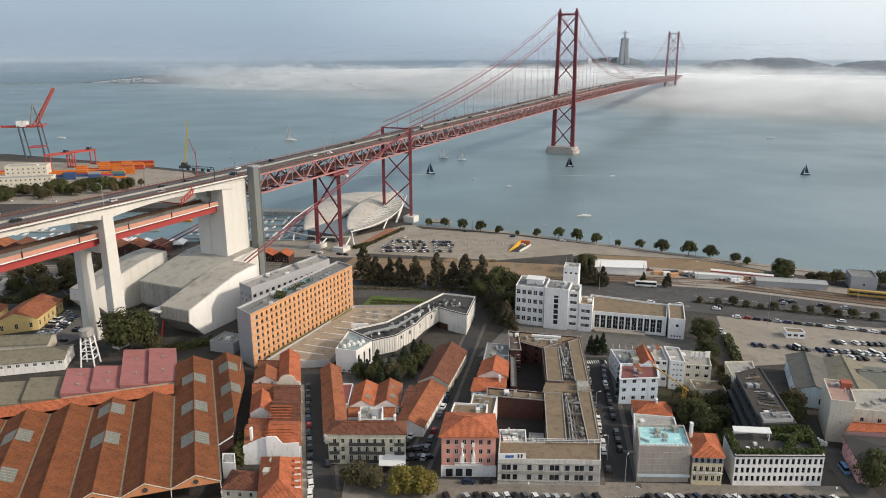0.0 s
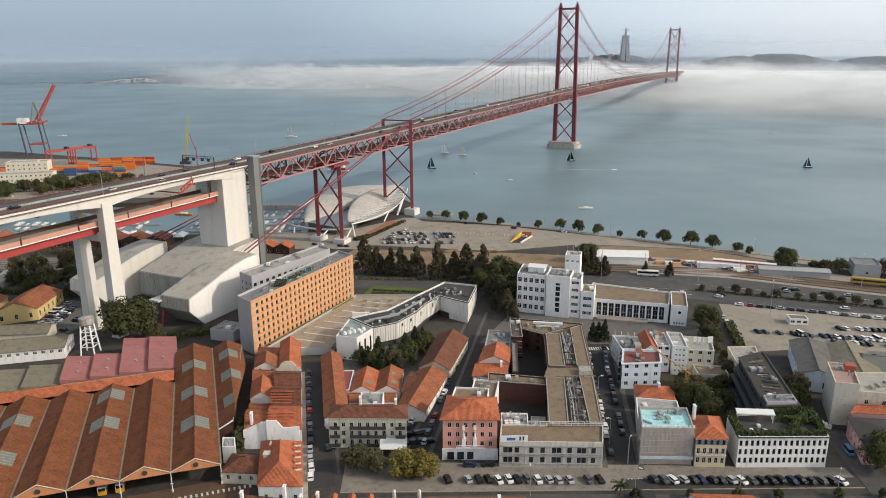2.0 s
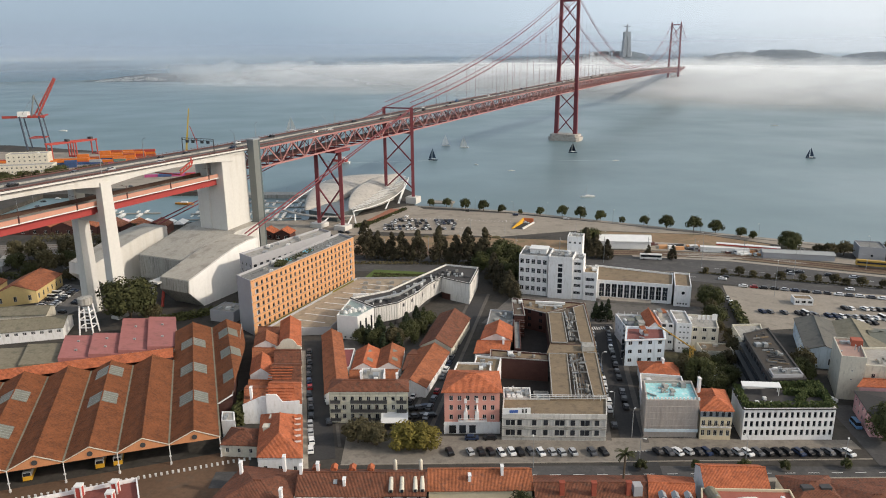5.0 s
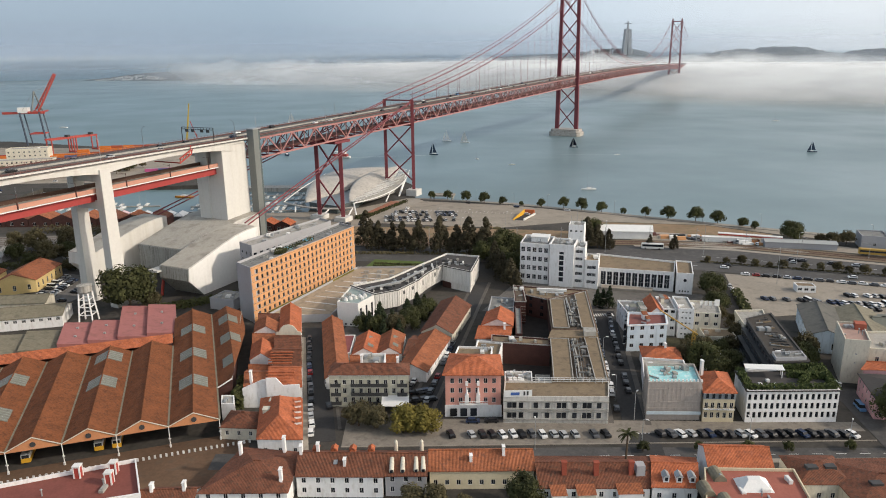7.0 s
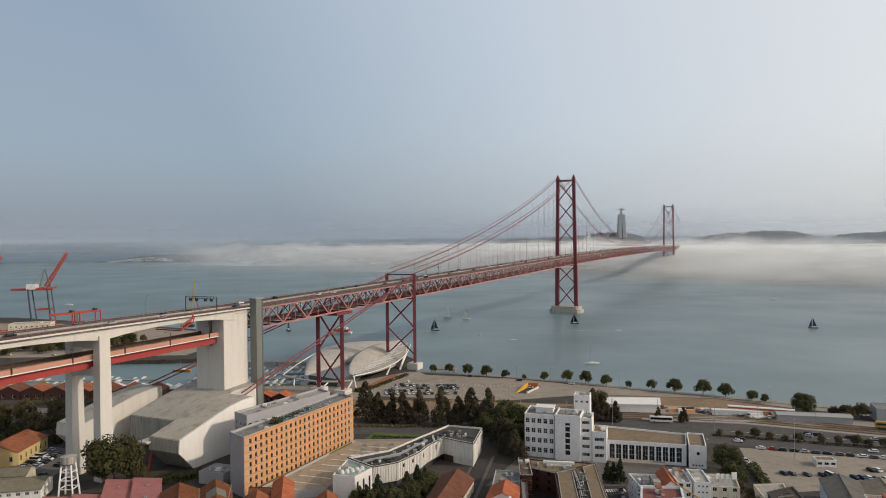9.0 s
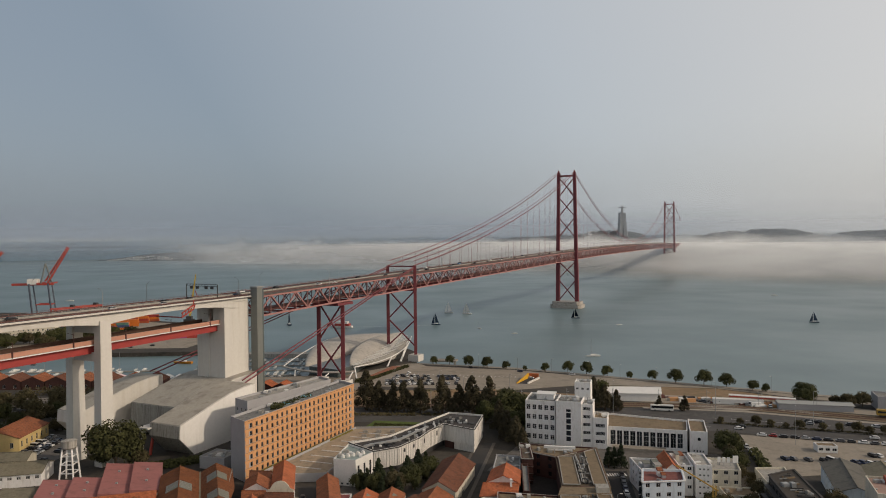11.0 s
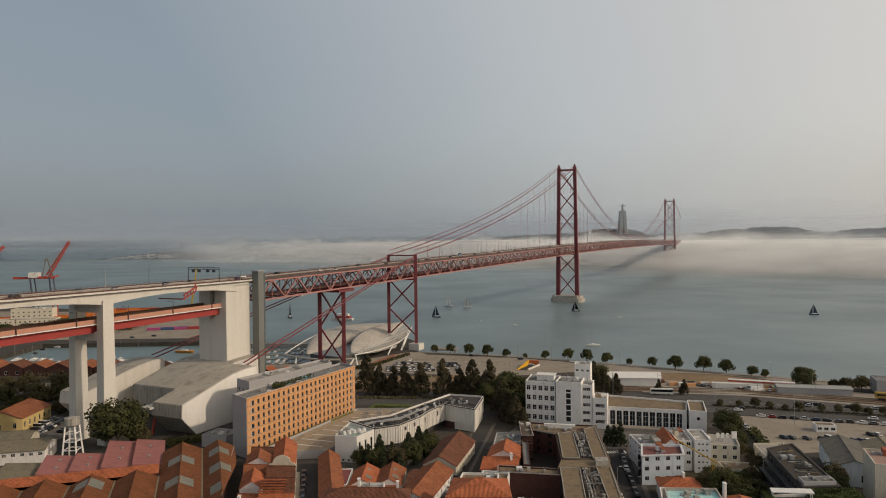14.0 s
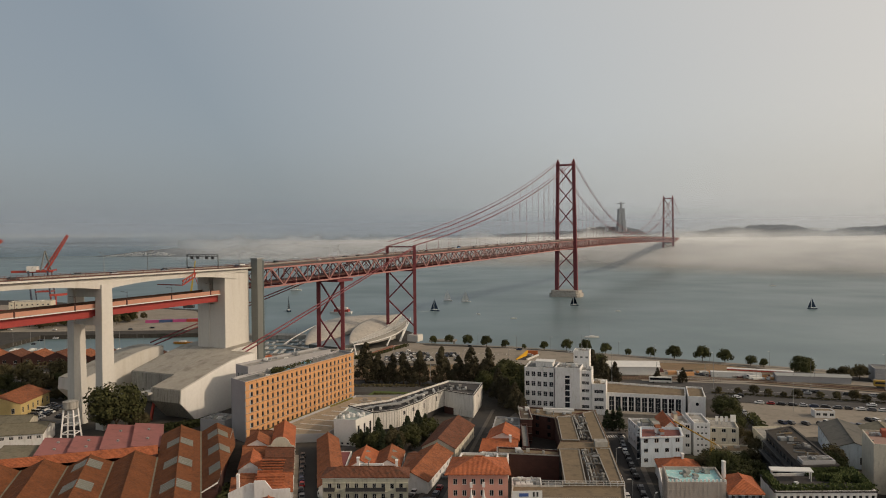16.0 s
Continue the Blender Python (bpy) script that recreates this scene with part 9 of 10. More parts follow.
# ---- vehicles ----
CAR_PAINT = {}
def car_proto(label, col, kind="car", rough=0.3, far=False):
    paint = CAR_PAINT.setdefault((label.split()[0], kind), mat("car_paint_" + label.split()[0], col, rough, 0.05, 1, 4, spec=0.5))
    L, H = {"car": (4.3, 1.46), "small": (3.7, 1.5), "van": (5.2, 2.2)}[kind]
    bm = bmesh.new()
    w = 0.88
    v = box(bm, -w, -L / 2, 0.3, w, L / 2, 0.92 if kind != "van" else 1.2)
    if kind != "van":
        box(bm, -w * 0.97, -L / 2 + 0.1, 0.92, w * 0.97, L / 2 - 0.15, 1.0)
    bmesh.ops.bevel(bm, geom=bm.edges[:], offset=0.1, segments=2, affect="EDGES")
    body = bm
    y0, y1, k = (-L * 0.40, L * 0.20, 0.45) if kind != "van" else (-L * 0.47, L * 0.32, 0.35)
    zb, zt = (0.96, H - 0.05) if kind != "van" else (1.15, H - 0.08)
    bm = bmesh.new()
    lo = [bm.verts.new(p) for p in ((-w * .93, y0, zb), (w * .93, y0, zb), (w * .93, y1 + k, zb), (-w * .93, y1 + k, zb))]
    hi = [bm.verts.new(p) for p in ((-w * .76, y0 + k * .7, zt), (w * .76, y0 + k * .7, zt), (w * .76, y1 - k * .3, zt), (-w * .76, y1 - k * .3, zt))]
    for i in range(4):
        bm.faces.new((lo[i], lo[(i + 1) % 4], hi[(i + 1) % 4], hi[i]))
    prism(body, [(-w * .77, y0 + k * .66), (w * .77, y0 + k * .66), (w * .77, y1 - k * .28), (-w * .77, y1 - k * .28)], zt - 0.02, zt + 0.07)
    t = thing_mesh({"car": "car", "small": "small_car", "van": "van"}[kind], body, paint, label, "van" if kind == "van" else "car")
    part("greenhouse", bm, GLASS, t, "dark car glass", True)
    if far:
        bm = bmesh.new(); box(bm, -0.86, -L * 0.38, 0.0, 0.86, L * 0.38, 0.34); part("chassis", bm, RUBBER, t, "dark underbody and tyres", True)
        return t
    for x in (-0.8, 0.8):
        for y in (-L * 0.31, L * 0.31):
            bm = bmesh.new(); rod(bm, (x - 0.11, y, 0.32), (x + 0.11, y, 0.32), 0.32, 0.32, 12); part("wheel", bm, RUBBER, t, "", True)
    return t
CAR_KINDS = [("white hatchback parked on the asphalt", (0.75, 0.75, 0.74)),
             ("black saloon parked on the asphalt", (0.015, 0.015, 0.017)),
             ("silver hatchback parked on the asphalt", (0.42, 0.43, 0.44), "small"),
             ("grey saloon parked on the asphalt", (0.10, 0.105, 0.115)),
             ("navy saloon parked on the asphalt", (0.02, 0.035, 0.08)),
             ("red small car parked on the asphalt", (0.30, 0.02, 0.02), "small"),
             ("white delivery van on the road", (0.72, 0.72, 0.71), "van"),
             ("charcoal hatchback parked on the asphalt", (0.04, 0.04, 0.043), "small"),
             ("blue van parked on the road", (0.10, 0.22, 0.40), "van"),
             ("yellow taxi van on the road", (0.60, 0.50, 0.03), "small")]
CARS, FAR_CARS = [car_proto(*k) for k in CAR_KINDS], [car_proto(*k, far=True) for k in CAR_KINDS]
cr_ = random.Random(33)
def park(x, y, head, z=G + 0.1, which=None, group="parked cars"):
    i = which if which is not None else cr_.choices(range(9), (22, 22, 15, 18, 6, 1.6, 1.2, 14, 0.6))[0]
    o = copy_thing((CARS if y < 262 else FAR_CARS)[i], pose(x, y, z, 0, 0, head + cr_.uniform(-3, 3) + (180 if cr_.random() < .5 else 0)))
    tagged(o, group=group)
    return o
def car_row(p, q, n, head, fill=0.85, z=G + 0.1, jit=0.3):
    for i in range(n):
        if cr_.random() < fill:
            c = lerp(p, q, (i + 0.5) / n)
            park(c[0] + cr_.uniform(-jit, jit), c[1] + cr_.uniform(-jit, jit), head, z)
ZP = G + 0.13
car_row((5, 185.6), (56, 183.6), 17, 14, .8, ZP); car_row((6, 193.6), (32, 192.6), 5, 88, .8, ZP)
car_row((66, 183.2), (124, 180.4), 20, 20, .97, ZP)
car_row((-34.2, 186), (-46.8, 264), 15, 10, .95, G + 0.08); car_row((-28.2, 186), (-40.8, 262), 14, 10, .25, G + 0.08)
car_row((-1.0, 205), (20, 302), 17, -16, .85, G + 0.08); car_row((-6.5, 215), (-2.5, 228), 3, -16, .7, G + 0.08)
car_row((-9, 212), (1, 214), 4, -80, .8, G + 0.08); car_row((-8, 207), (2, 208), 4, -80, .8, G + 0.08)
car_row((58.2, 196), (70.0, 282), 16, -8, .9, G + 0.08); car_row((65.2, 208), (77.4, 284), 14, -8, .85, G + 0.08)
park(63, 236, -8, G + 0.08, 9, "traffic"); park(134, 196, -8, G + 0.08, 8)
for a, b, n, f in (((150, 297.5), (176, 292), 9, .7), ((186, 300), (236, 290), 18, .45), ((166, 293), (240, 276), 28, .75), ((178, 284), (240, 268), 24, .7), ((152, 283), (170, 279), 6, .5)):
    car_row(a, b, n, 10, f, G + 0.12)
car_row((152, 335.8), (222, 308.5), 16, 69, .9, G + 0.09); car_row((136, 282), (144, 318), 6, -10, .8, G + 0.12)
for k in range(4):
    car_row((-28 + k * 2, 466 + k * 8.5), (20 + k * 1, 463 + k * 8.0), 19, 15, .72, G + 0.12)
car_row((-30, 470), (-12, 505), 8, -25, .6, G + 0.12)
for x, y in ((70, 478), (66, 503), (32, 520), (100, 488)):
    park(x, y, 70, G + 0.12)
car_row((-182.5, 322), (-183.5, 352), 11, 76, .85, G + 0.08); car_row((-176.5, 317), (-177, 346), 10, 76, .8, G + 0.08); car_row((-168, 312), (-167.5, 342), 10, 76, .55, G + 0.08)
car_row((-207, 400), (-191, 370), 12, 60, .9, G + 0.08); car_row((-199, 396), (-184, 368), 11, 60, .8, G + 0.08)
car_row((-262, 392), (-214, 404), 14, 15, .6, G + 0.02)
car_row((-112, 455), (-60, 450), 12, 70, .5, G + 0.02); car_row((-80, 466), (-40, 455), 9, 60, .6, G + 0.02)
for i in range(9):
    q = lerp((60, 369), (150, 347), cr_.random()) if i % 2 else lerp((150, 348), (236, 313), cr_.random()); park(q[0], q[1] + cr_.uniform(-3, 3), 72, G + 0.08, group="traffic on the avenue")
for i in range(7):
    q = lerp((150, 372), (240, 335), cr_.random()); park(q[0], q[1] + cr_.uniform(-3, 3), 68, G + 0.08, group="traffic on the avenue")
for i in range(14):
    park(cr_.uniform(-470, -250), cr_.uniform(640, 664), 80, G + 0.06, group="cars in the port")
for i in range(10):
    park(cr_.uniform(-430, -300), cr_.uniform(560, 612), 80, G + 0.02, group="cars by the dock")
bridge_head = -math.degrees(math.atan2(AX.x, AX.y))
s = -560.0
while s < 900:
    s += cr_.uniform(9, 32)
    lane = cr_.choice((-8.2, -5.0, -2.2, 2.2, 5.0, 8.2))
    p = at(s, lane, deck(s))
    park(p.x, p.y, bridge_head, deck(s) + 0.0, group="traffic on the bridge")
bus = thing("coach", "white touring coach with dark windows on the avenue", "bus", (128, 384.5, G + 0.06), rz=76)
bm = bmesh.new(); box(bm, -1.25, -6, 0.4, 1.25, 6, 3.4); bmesh.ops.bevel(bm, geom=bm.edges[:], offset=0.15, segments=2, affect="EDGES"); part("body", bm, SHEET, bus, "", True)
for x in (-1.27, 1.27):
    bm = bmesh.new(); box(bm, x - 0.02, -5.7, 1.7, x + 0.02, 5.6, 2.9); part("window_band", bm, GLASS, bus, "", True)
for x in (-1.1, 1.1):
    for y in (-3.6, 3.8):
        bm = bmesh.new(); rod(bm, (x - .15, y, .48), (x + .15, y, .48), .48, .48, 12); part("wheel", bm, RUBBER, bus, "", True)

# ---- street and quay lamps ----
def lamp_proto(h):
    bm = bmesh.new(); rod(bm, (0, 0, 0), (0, 0, h), 0.13, 0.08, 6); rod(bm, (0, 0, h), (0.9, 0, h + 0.35), 0.06, 0.05, 6); t = thing_mesh("street_lamp", bm, METAL, "tall grey steel street lamp", "street lamp")
    bm = bmesh.new(); box(bm, 0.7, -0.18, h + 0.3, 1.7, 0.18, h + 0.45); part("head", bm, SHEET, t, "", True)
    return t
LAMP, LAMP_TALL = lamp_proto(9), lamp_proto(18)
for x, y in ((38, 523), (65, 510), (88, 502), (112, 488), (130, 476), (150, 462), (180, 446), (210, 428), (30, 455), (8, 462), (52, 448), (-22, 470)):
    copy_thing(LAMP, pose(x, y, G, 0, 0, tr.uniform(0, 360)))
for x, y in ((167, 318), (190, 345), (152, 371), (236, 358), (262, 336), (60, 205), (63.5, 236), (62.5, 192.5), (30, 177.5), (60, 176.5), (90, 175.5), (118, 174.5), (100, 380), (20, 392), (-110, 470), (-60, 390)):
    copy_thing(LAMP_TALL if y > 300 else LAMP, pose(x, y, G, 0, 0, tr.uniform(0, 360)))

# poles along the railway
for i in range(15):
    x = -50 + i * 26
    y = 412.5 - (x + 60) * 0.05 if x < 119 else (405.5 - (x - 119) * 0.2 if x < 178 else 393.5 - (x - 178) * 0.49)
    t = thing("catenary_pole", "grey steel railway pole with a bracket arm", "pole", (x, y, G), "railway poles")
    bm = bmesh.new(); rod(bm, (0, 0, 0), (0, 0, 8.5), 0.16, 0.12, 6); part("mast", bm, METAL, t, "", True)
    bm = bmesh.new(); beam(bm, (0, 0, 7.2), (0.4, -4.2, 7.6), 0.12); part("bracket", bm, METAL, t, "", True)
def train(a, b, label):
    """Coupled coaches along a line."""
    d = Vector((b[0] - a[0], b[1] - a[1])); n = max(1, int(d.length / 20)); rz = math.degrees(math.atan2(d.y, d.x))
    body, band = mat("train_yellow", (0.42, 0.27, 0.06), 0.5, 0.1, 0.4, 2), GLASS
    for i in range(n):
        c = lerp(a, b, (i + 0.5) / n)
        t = thing("railway_coach", label, "train", (c[0], c[1], G + 0.3), "coaches of the yellow train", rz)
        bm = bmesh.new(); box(bm, -9.6, -1.4, 0.9, 9.6, 1.4, 3.9); bmesh.ops.bevel(bm, geom=bm.edges[:], offset=0.2, segments=2, affect="EDGES"); part("body", bm, body, t, "", True)
        for y in (-1.42, 1.42):
            bm = bmesh.new(); box(bm, -9.0, y - 0.02, 2.1, 9.0, y + 0.02, 3.1); part("window_band", bm, band, t, "", True)
        for x in (-6.5, 6.5):
            bm = bmesh.new(); box(bm, x - 1.6, -1.1, 0.0, x + 1.6, 1.1, 0.9); part("bogie", bm, DARK, t, "", True)
train((233, 365), (292, 340), "yellow suburban railway coach with dark windows")
# stacks and rubble in the construction yard
yr = random.Random(77)
for i in range(58):
    u = yr.random(); x, y = 140 + 76 * u + yr.uniform(-2, 2), 413 - 30 * u + yr.uniform(-5, 5)
    bm = bmesh.new(); w, l, h = yr.uniform(1, 4), yr.uniform(0.8, 2), yr.uniform(0.5, 2.4); prism(bm, [(x - w, y - l), (x + w, y - l * .8), (x + w * .9, y + l), (x - w, y + l * .9)], G, G + h)
    solo("covered_pallet", bm, yr.choice((SHEET, CONC_GREY, DARK, PAVING, STEEL_DARK, CANVAS, ORANGE, METAL)), "stack of building material in the yard", "stack", group="building material")
for i in range(9):
    u = yr.random(); x, y = -10 + 60 * u, 446 - 6 * u + yr.uniform(-3, 3)
    bm = bmesh.new(); bmesh.ops.create_icosphere(bm, subdivisions=2, radius=yr.uniform(1.2, 2.6), matrix=Matrix.Translation((x, y, G)) @ Matrix.Diagonal((1.5, 1, 0.6, 1)))
    for v in bm.verts:
        v.co += Vector((yr.uniform(-.3, .3), yr.uniform(-.3, .3), yr.uniform(-.2, .2)))
    solo("earth_heap", bm, yr.choice((EARTH, PAVING, LEAF_BROWN)), "heap of earth and rubble", "heap", group="earth heaps")

# ---- riverside sheds and small buildings ----
house("pump_house", "grey rendered cube with flat roof by the quay", [(243.0, 377.0), (255.5, 372.5), (261.0, 387.0), (248.0, 391.0)], 10.5, GREY_WALL, "flat", cover=FLAT_GREY, category="building", wins=[(1, 1, 1.4, 1.6, 2, 3)])
house("station_shed", "long grey platform shed with translucent roof panels", [(192.0, 383.5), (228.0, 374.0), (230.0, 382.0), (194.0, 391.5)], 7.0, GREY_WALL, "gx", 0.9, mat("corrugated_grey", (0.34, 0.35, 0.34), 0.6, 0.1, 0.3, 2), category="shed")
house("site_office", "white site cabin with red and yellow stores", [(162.0, 399.0), (188.0, 392.0), (189.0, 396.0), (163.0, 403.0)], 6.4, SHEET, "flat", cover=SHEET, category="shed", parapet=0.1)
house("attendant_hut", "small white car park hut with dark windows", [(170.5, 306.0), (178.5, 304.4), (179.6, 310.0), (171.6, 311.6)], 6.4, WHITE, "flat", cover=FLAT_TAN, category="hut", parapet=0.3, wins=[(3, 1, 1.8, 1.2, 1.0, 3), (2, 1, 1.6, 1.2, 1.0, 3)])
house("dock_house", "old brick dock house with orange roof", [(-107.0, 446.0), (-97.0, 443.5), (-95.0, 452.0), (-105.0, 454.5)], 8.0, BRICK, "gy", 2.6, TILE_NEW, [(2, 1, 2.4, 2.0, 1.0, 3)])
house("dock_house", "old brick dock house with orange roof", [(-96.0, 443.2), (-86.0, 441.0), (-84.0, 450.0), (-94.0, 452.2)], 8.0, BRICK, "gy", 2.6, TILE_NEW, [(2, 1, 2.4, 2.0, 1.0, 3)])
for i in range(9):
    x = -310 + i * 15.5
    house("dock_warehouse", "old brick dock warehouse with worn red roof", [(x, 470 - i), (x + 14.8, 469 - i), (x + 15, 484 - i), (x + 0.2, 485 - i)], 9.0, BRICK, "gy", 3.2, TILE if i % 2 else TILE_OLD, [(2, 1, 2.2, 2.2, 1.0, 3)], group="dock warehouses", over=0.2)
house("hut", "low grey utility building with vents", [(-96.0, 300.0), (-84.6, 296.0), (-81.0, 306.0), (-92.0, 310.5)], 8.0, GREY_WALL, "flat", cover=FLAT_LIGHT, category="hut", units=6)
for i in range(9):
    x, y = cr_.uniform(-260, -170), cr_.uniform(372, 400)
    house("yard_shed", "small grey yard shed", [(x, y), (x + 12, y - 1), (x + 12.5, y + 7), (x + 0.5, y + 8)], 6.6, GREY_WALL, "gx", 1.0, FLAT_LIGHT, category="shed", group="yard sheds", over=0.2)
mu = house("port_office", "cream port office with flat roofs and small windows", [(-440, 720.0), (-380, 735.0), (-384, 752.0), (-444, 737.0)], 12.0, CREAM, "flat", cover=FLAT_LIGHT, category="office", units=6, wins=[(14, 2, 1.6, 1.6, 2, 4), (4, 2, 1.6, 1.6, 2, 4)])
house("port_office", "cream upper block of the port office", [(-436, 752.0), (-398, 762.0), (-402, 780.0), (-440, 770.0)], 20.0, CREAM, "flat", cover=FLAT_LIGHT, category="office", units=4, wins=[(8, 3, 1.6, 1.6, 5, 4)])
for k in range(6):
    q = lerp((-211, 489), (-169, 485), k / 5)
    mk = thing("market_tent", "white and pale pink market tent on the dock quay", "tent", (q[0], q[1], G), "market tents")
    bm = bmesh.new(); v = [bm.verts.new(c) for c in ((q[0] - 3.8, q[1] - 6, 6.4), (q[0] + 3.8, q[1] - 6, 6.4), (q[0] + 3.8, q[1] + 6, 6.4), (q[0] - 3.8, q[1] + 6, 6.4), (q[0], q[1] - 4, 8.6), (q[0], q[1] + 4, 8.6))]
    for f in ((0, 1, 4), (1, 2, 5, 4), (2, 3, 5), (3, 0, 4, 5)):
        bm.faces.new([v[i] for i in f])
    part("canopy", bm, CANVAS if k % 3 else mat("pale_pink_canvas", (0.62, 0.46, 0.48), 0.9, 0.08, 0.3, 2), mk)
    for a, b in ((-3.6, -5.8), (3.6, -5.8), (3.6, 5.8), (-3.6, 5.8)):
        bm = bmesh.new(); rod(bm, (q[0] + a, q[1] + b, G), (q[0] + a, q[1] + b, 6.4), 0.1, 0.1, 6); part("post", bm, METAL, mk)
cover_ = thing("site_canopy", "long red and white canopy over the builders' yard", "canopy", (186, 397, G))
bm = bmesh.new(); prism(bm, [(172, 401.4), (204, 388.0), (205.4, 391.2), (173.4, 404.6)], 7.6, 7.9); part("roof", bm, SHEET, cover_)
bm = bmesh.new(); prism(bm, [(172, 401.2), (204, 387.8), (204.05, 388.0), (172.05, 401.4)], 6.9, 7.6); part("fascia", bm, CRANE_RED, cover_, "red fascia board")
for k in range(5):
    q = lerp((172.4, 401.6), (203.8, 388.4), k / 4); bm = bmesh.new(); rod(bm, (*q, G), (*q, 7.6), 0.1, 0.1, 6); part("post", bm, METAL, cover_)
for q, i in (((165, 400.5), 6), ((176, 396.5), 0), ((181, 394.2), 6), ((196, 386), 2), ((200, 384.4), 6), ((190, 389), 0), ((158, 403), 3)):
    park(q[0], q[1], cr_.uniform(-20, 60), G + 0.12, i, "vehicles in the builders' yard")
# underground ramp in the river car park
ramp_ = thing("car_park_ramp", "sunken car park ramp with yellow side wall and orange lintel", "ramp", (66, 486, G))
bm = bmesh.new(); prism(bm, [(58, 474), (59, 474), (71, 495), (70, 495)], G, [G + 0.6, G + 0.6, G + 3.6, G + 3.6]); part("side_wall", bm, mat("signal_yellow", (0.65, 0.36, 0.03), 0.6, 0.05, 0.5, 3), ramp_, "bright yellow side wall")
bm = bmesh.new(); prism(bm, [(69, 494.5), (78, 492), (78.3, 493), (69.3, 495.6)], G, G + 3.4); part("portal", bm, mat("orange_portal", (0.50, 0.14, 0.05), 0.6, 0.05, 0.5, 3), ramp_, "orange portal wall")
bm = bmesh.new(); prism(bm, [(66, 472), (67, 471.6), (79, 492), (78, 492.4)], G, G + 1.2); part("side_wall", bm, CONCRETE, ramp_)
bm = bmesh.new(); prism(bm, [(59, 474), (66, 472), (78, 492), (70, 494)], G + 0.1, G + 0.16); part("ramp_floor", bm, ASPHALT_DARK, ramp_)
ramp_.matrix_basis = Matrix.Translation((-1, -13, 0)) @ ramp_.matrix_basis @ Matrix.Diagonal((0.85, 0.85, 1, 1))
# river platform
dol = thing("river_platform", "small pale concrete river platform on piles", "platform", (12, 556, 0))
bm = bmesh.new(); prism(bm, [(2, 553), (22, 549), (24, 557), (5, 561)], 3.0, 4.2); part("slab", bm, PAVING, dol)
for x, y in ((4, 555), (21, 551), (22, 556), (7, 559)):
    bm = bmesh.new(); rod(bm, (x, y, -3), (x, y, 3), 0.5, 0.5, 8); part("pile", bm, CONC_GREY, dol)
# jetty and breakwater of the dock
bm = bmesh.new(); prism(bm, [(-176, 604), (-84, 596), (-84, 604), (-120, 612), (-174, 616)], -3, 3.2); solo("jetty", bm, CONC_GREY, "grey stone dock breakwater", "jetty", "structure")
for y in (520, 540, 560, 580):
    bm = bmesh.new(); prism(bm, [(-180, y - 1), (-92, y - 1), (-92, y + 1), (-180, y + 1)], 0.2, 0.8); solo("pontoon", bm, FLAT_LIGHT, "floating marina pontoon", "pontoon", "structure")
for y in (515, 545):
    bm = bmesh.new(); prism(bm, [(-320, y - 1), (-205, y - 1), (-205, y + 1), (-320, y + 1)], 0.2, 0.8); solo("pontoon", bm, FLAT_LIGHT, "floating marina pontoon", "pontoon", "structure")

# ---- boats ----
def hull(bm, L, w, h):
    st = [(-0.5, 0.7), (-0.3, 0.95), (0.0, 1.0), (0.25, 0.8), (0.42, 0.4), (0.5, 0.03)]
    rows = []
    for t, k in st:
        rows.append([bm.verts.new(p) for p in ((-w / 2 * k * 0.6, t * L, -0.3), (-w / 2 * k, t * L, h), (w / 2 * k, t * L, h), (w / 2 * k * 0.6, t * L, -0.3))])
    for a, b in zip(rows, rows[1:]):
        for i in range(4):
            bm.faces.new((a[i], a[(i + 1) % 4], b[(i + 1) % 4], b[i]))
    bm.faces.new(rows[0]); bm.faces.new(rows[-1][::-1])
def boat_proto(name, label, L, sail, hull_mat, sail_mat=None, cabin=True, mast=1.25):
    w = L * 0.3
    bm = bmesh.new(); hull(bm, L, w, 0.09 * L); t = thing_mesh(name, bm, hull_mat, label, "boat")
    if cabin:
        bm = bmesh.new(); box(bm, -w * .25, -L * .2, L * .09, w * .25, L * .15, L * .15); bmesh.ops.bevel(bm, geom=bm.edges[:], offset=0.12, segments=1, affect="EDGES"); part("cabin", bm, SHEET, t, "", True)
    if mast:
        bm = bmesh.new(); rod(bm, (0, L * .08, L * .08), (0, L * .08, L * mast), 0.09, 0.06, 6); rod(bm, (0, L * .08, L * .2), (0, -L * .38, L * .2), 0.07, 0.05, 6); part("mast", bm, METAL, t, "", True)
    if sail:
        for nm, pts in (("mainsail", [(0.02, L * .06, L * .22), (0.3, -L * .36, L * .22), (0.12, L * .04, L * mast * .97)]), ("jib", [(-0.02, L * .12, L * mast * .85), (0.25, L * .14, L * .16), (0.0, L * .48, L * .12)])):
            bm = bmesh.new(); quad(bm, *pts); bmesh.ops.solidify(bm, geom=bm.faces[:], thickness=0.04); part(nm, bm, sail_mat, t, "", True)
    return t
DARK_SAIL = mat("dark_blue_sail", (0.03, 0.05, 0.08), 0.8, 0.1, 0.5, 2)
B_WHITE = boat_proto("sailing_boat", "white sailing boat under white sails", 11, True, SHEET, CANVAS)
B_DARK = boat_proto("sailing_boat", "sailing boat with dark blue sails", 12, True, DARK_SAIL, DARK_SAIL)
B_BARE = boat_proto("moored_yacht", "white yacht with bare mast", 10, False, SHEET)
B_MOTOR = boat_proto("motor_boat", "small white motor boat", 7, False, SHEET, mast=0)
B_WORK = boat_proto("work_boat", "orange work boat moored in the dock", 16, False, mat("orange_hull", (0.50, 0.20, 0.02), 0.5, 0.1, 0.5, 2), mast=0.5)
br = random.Random(5)
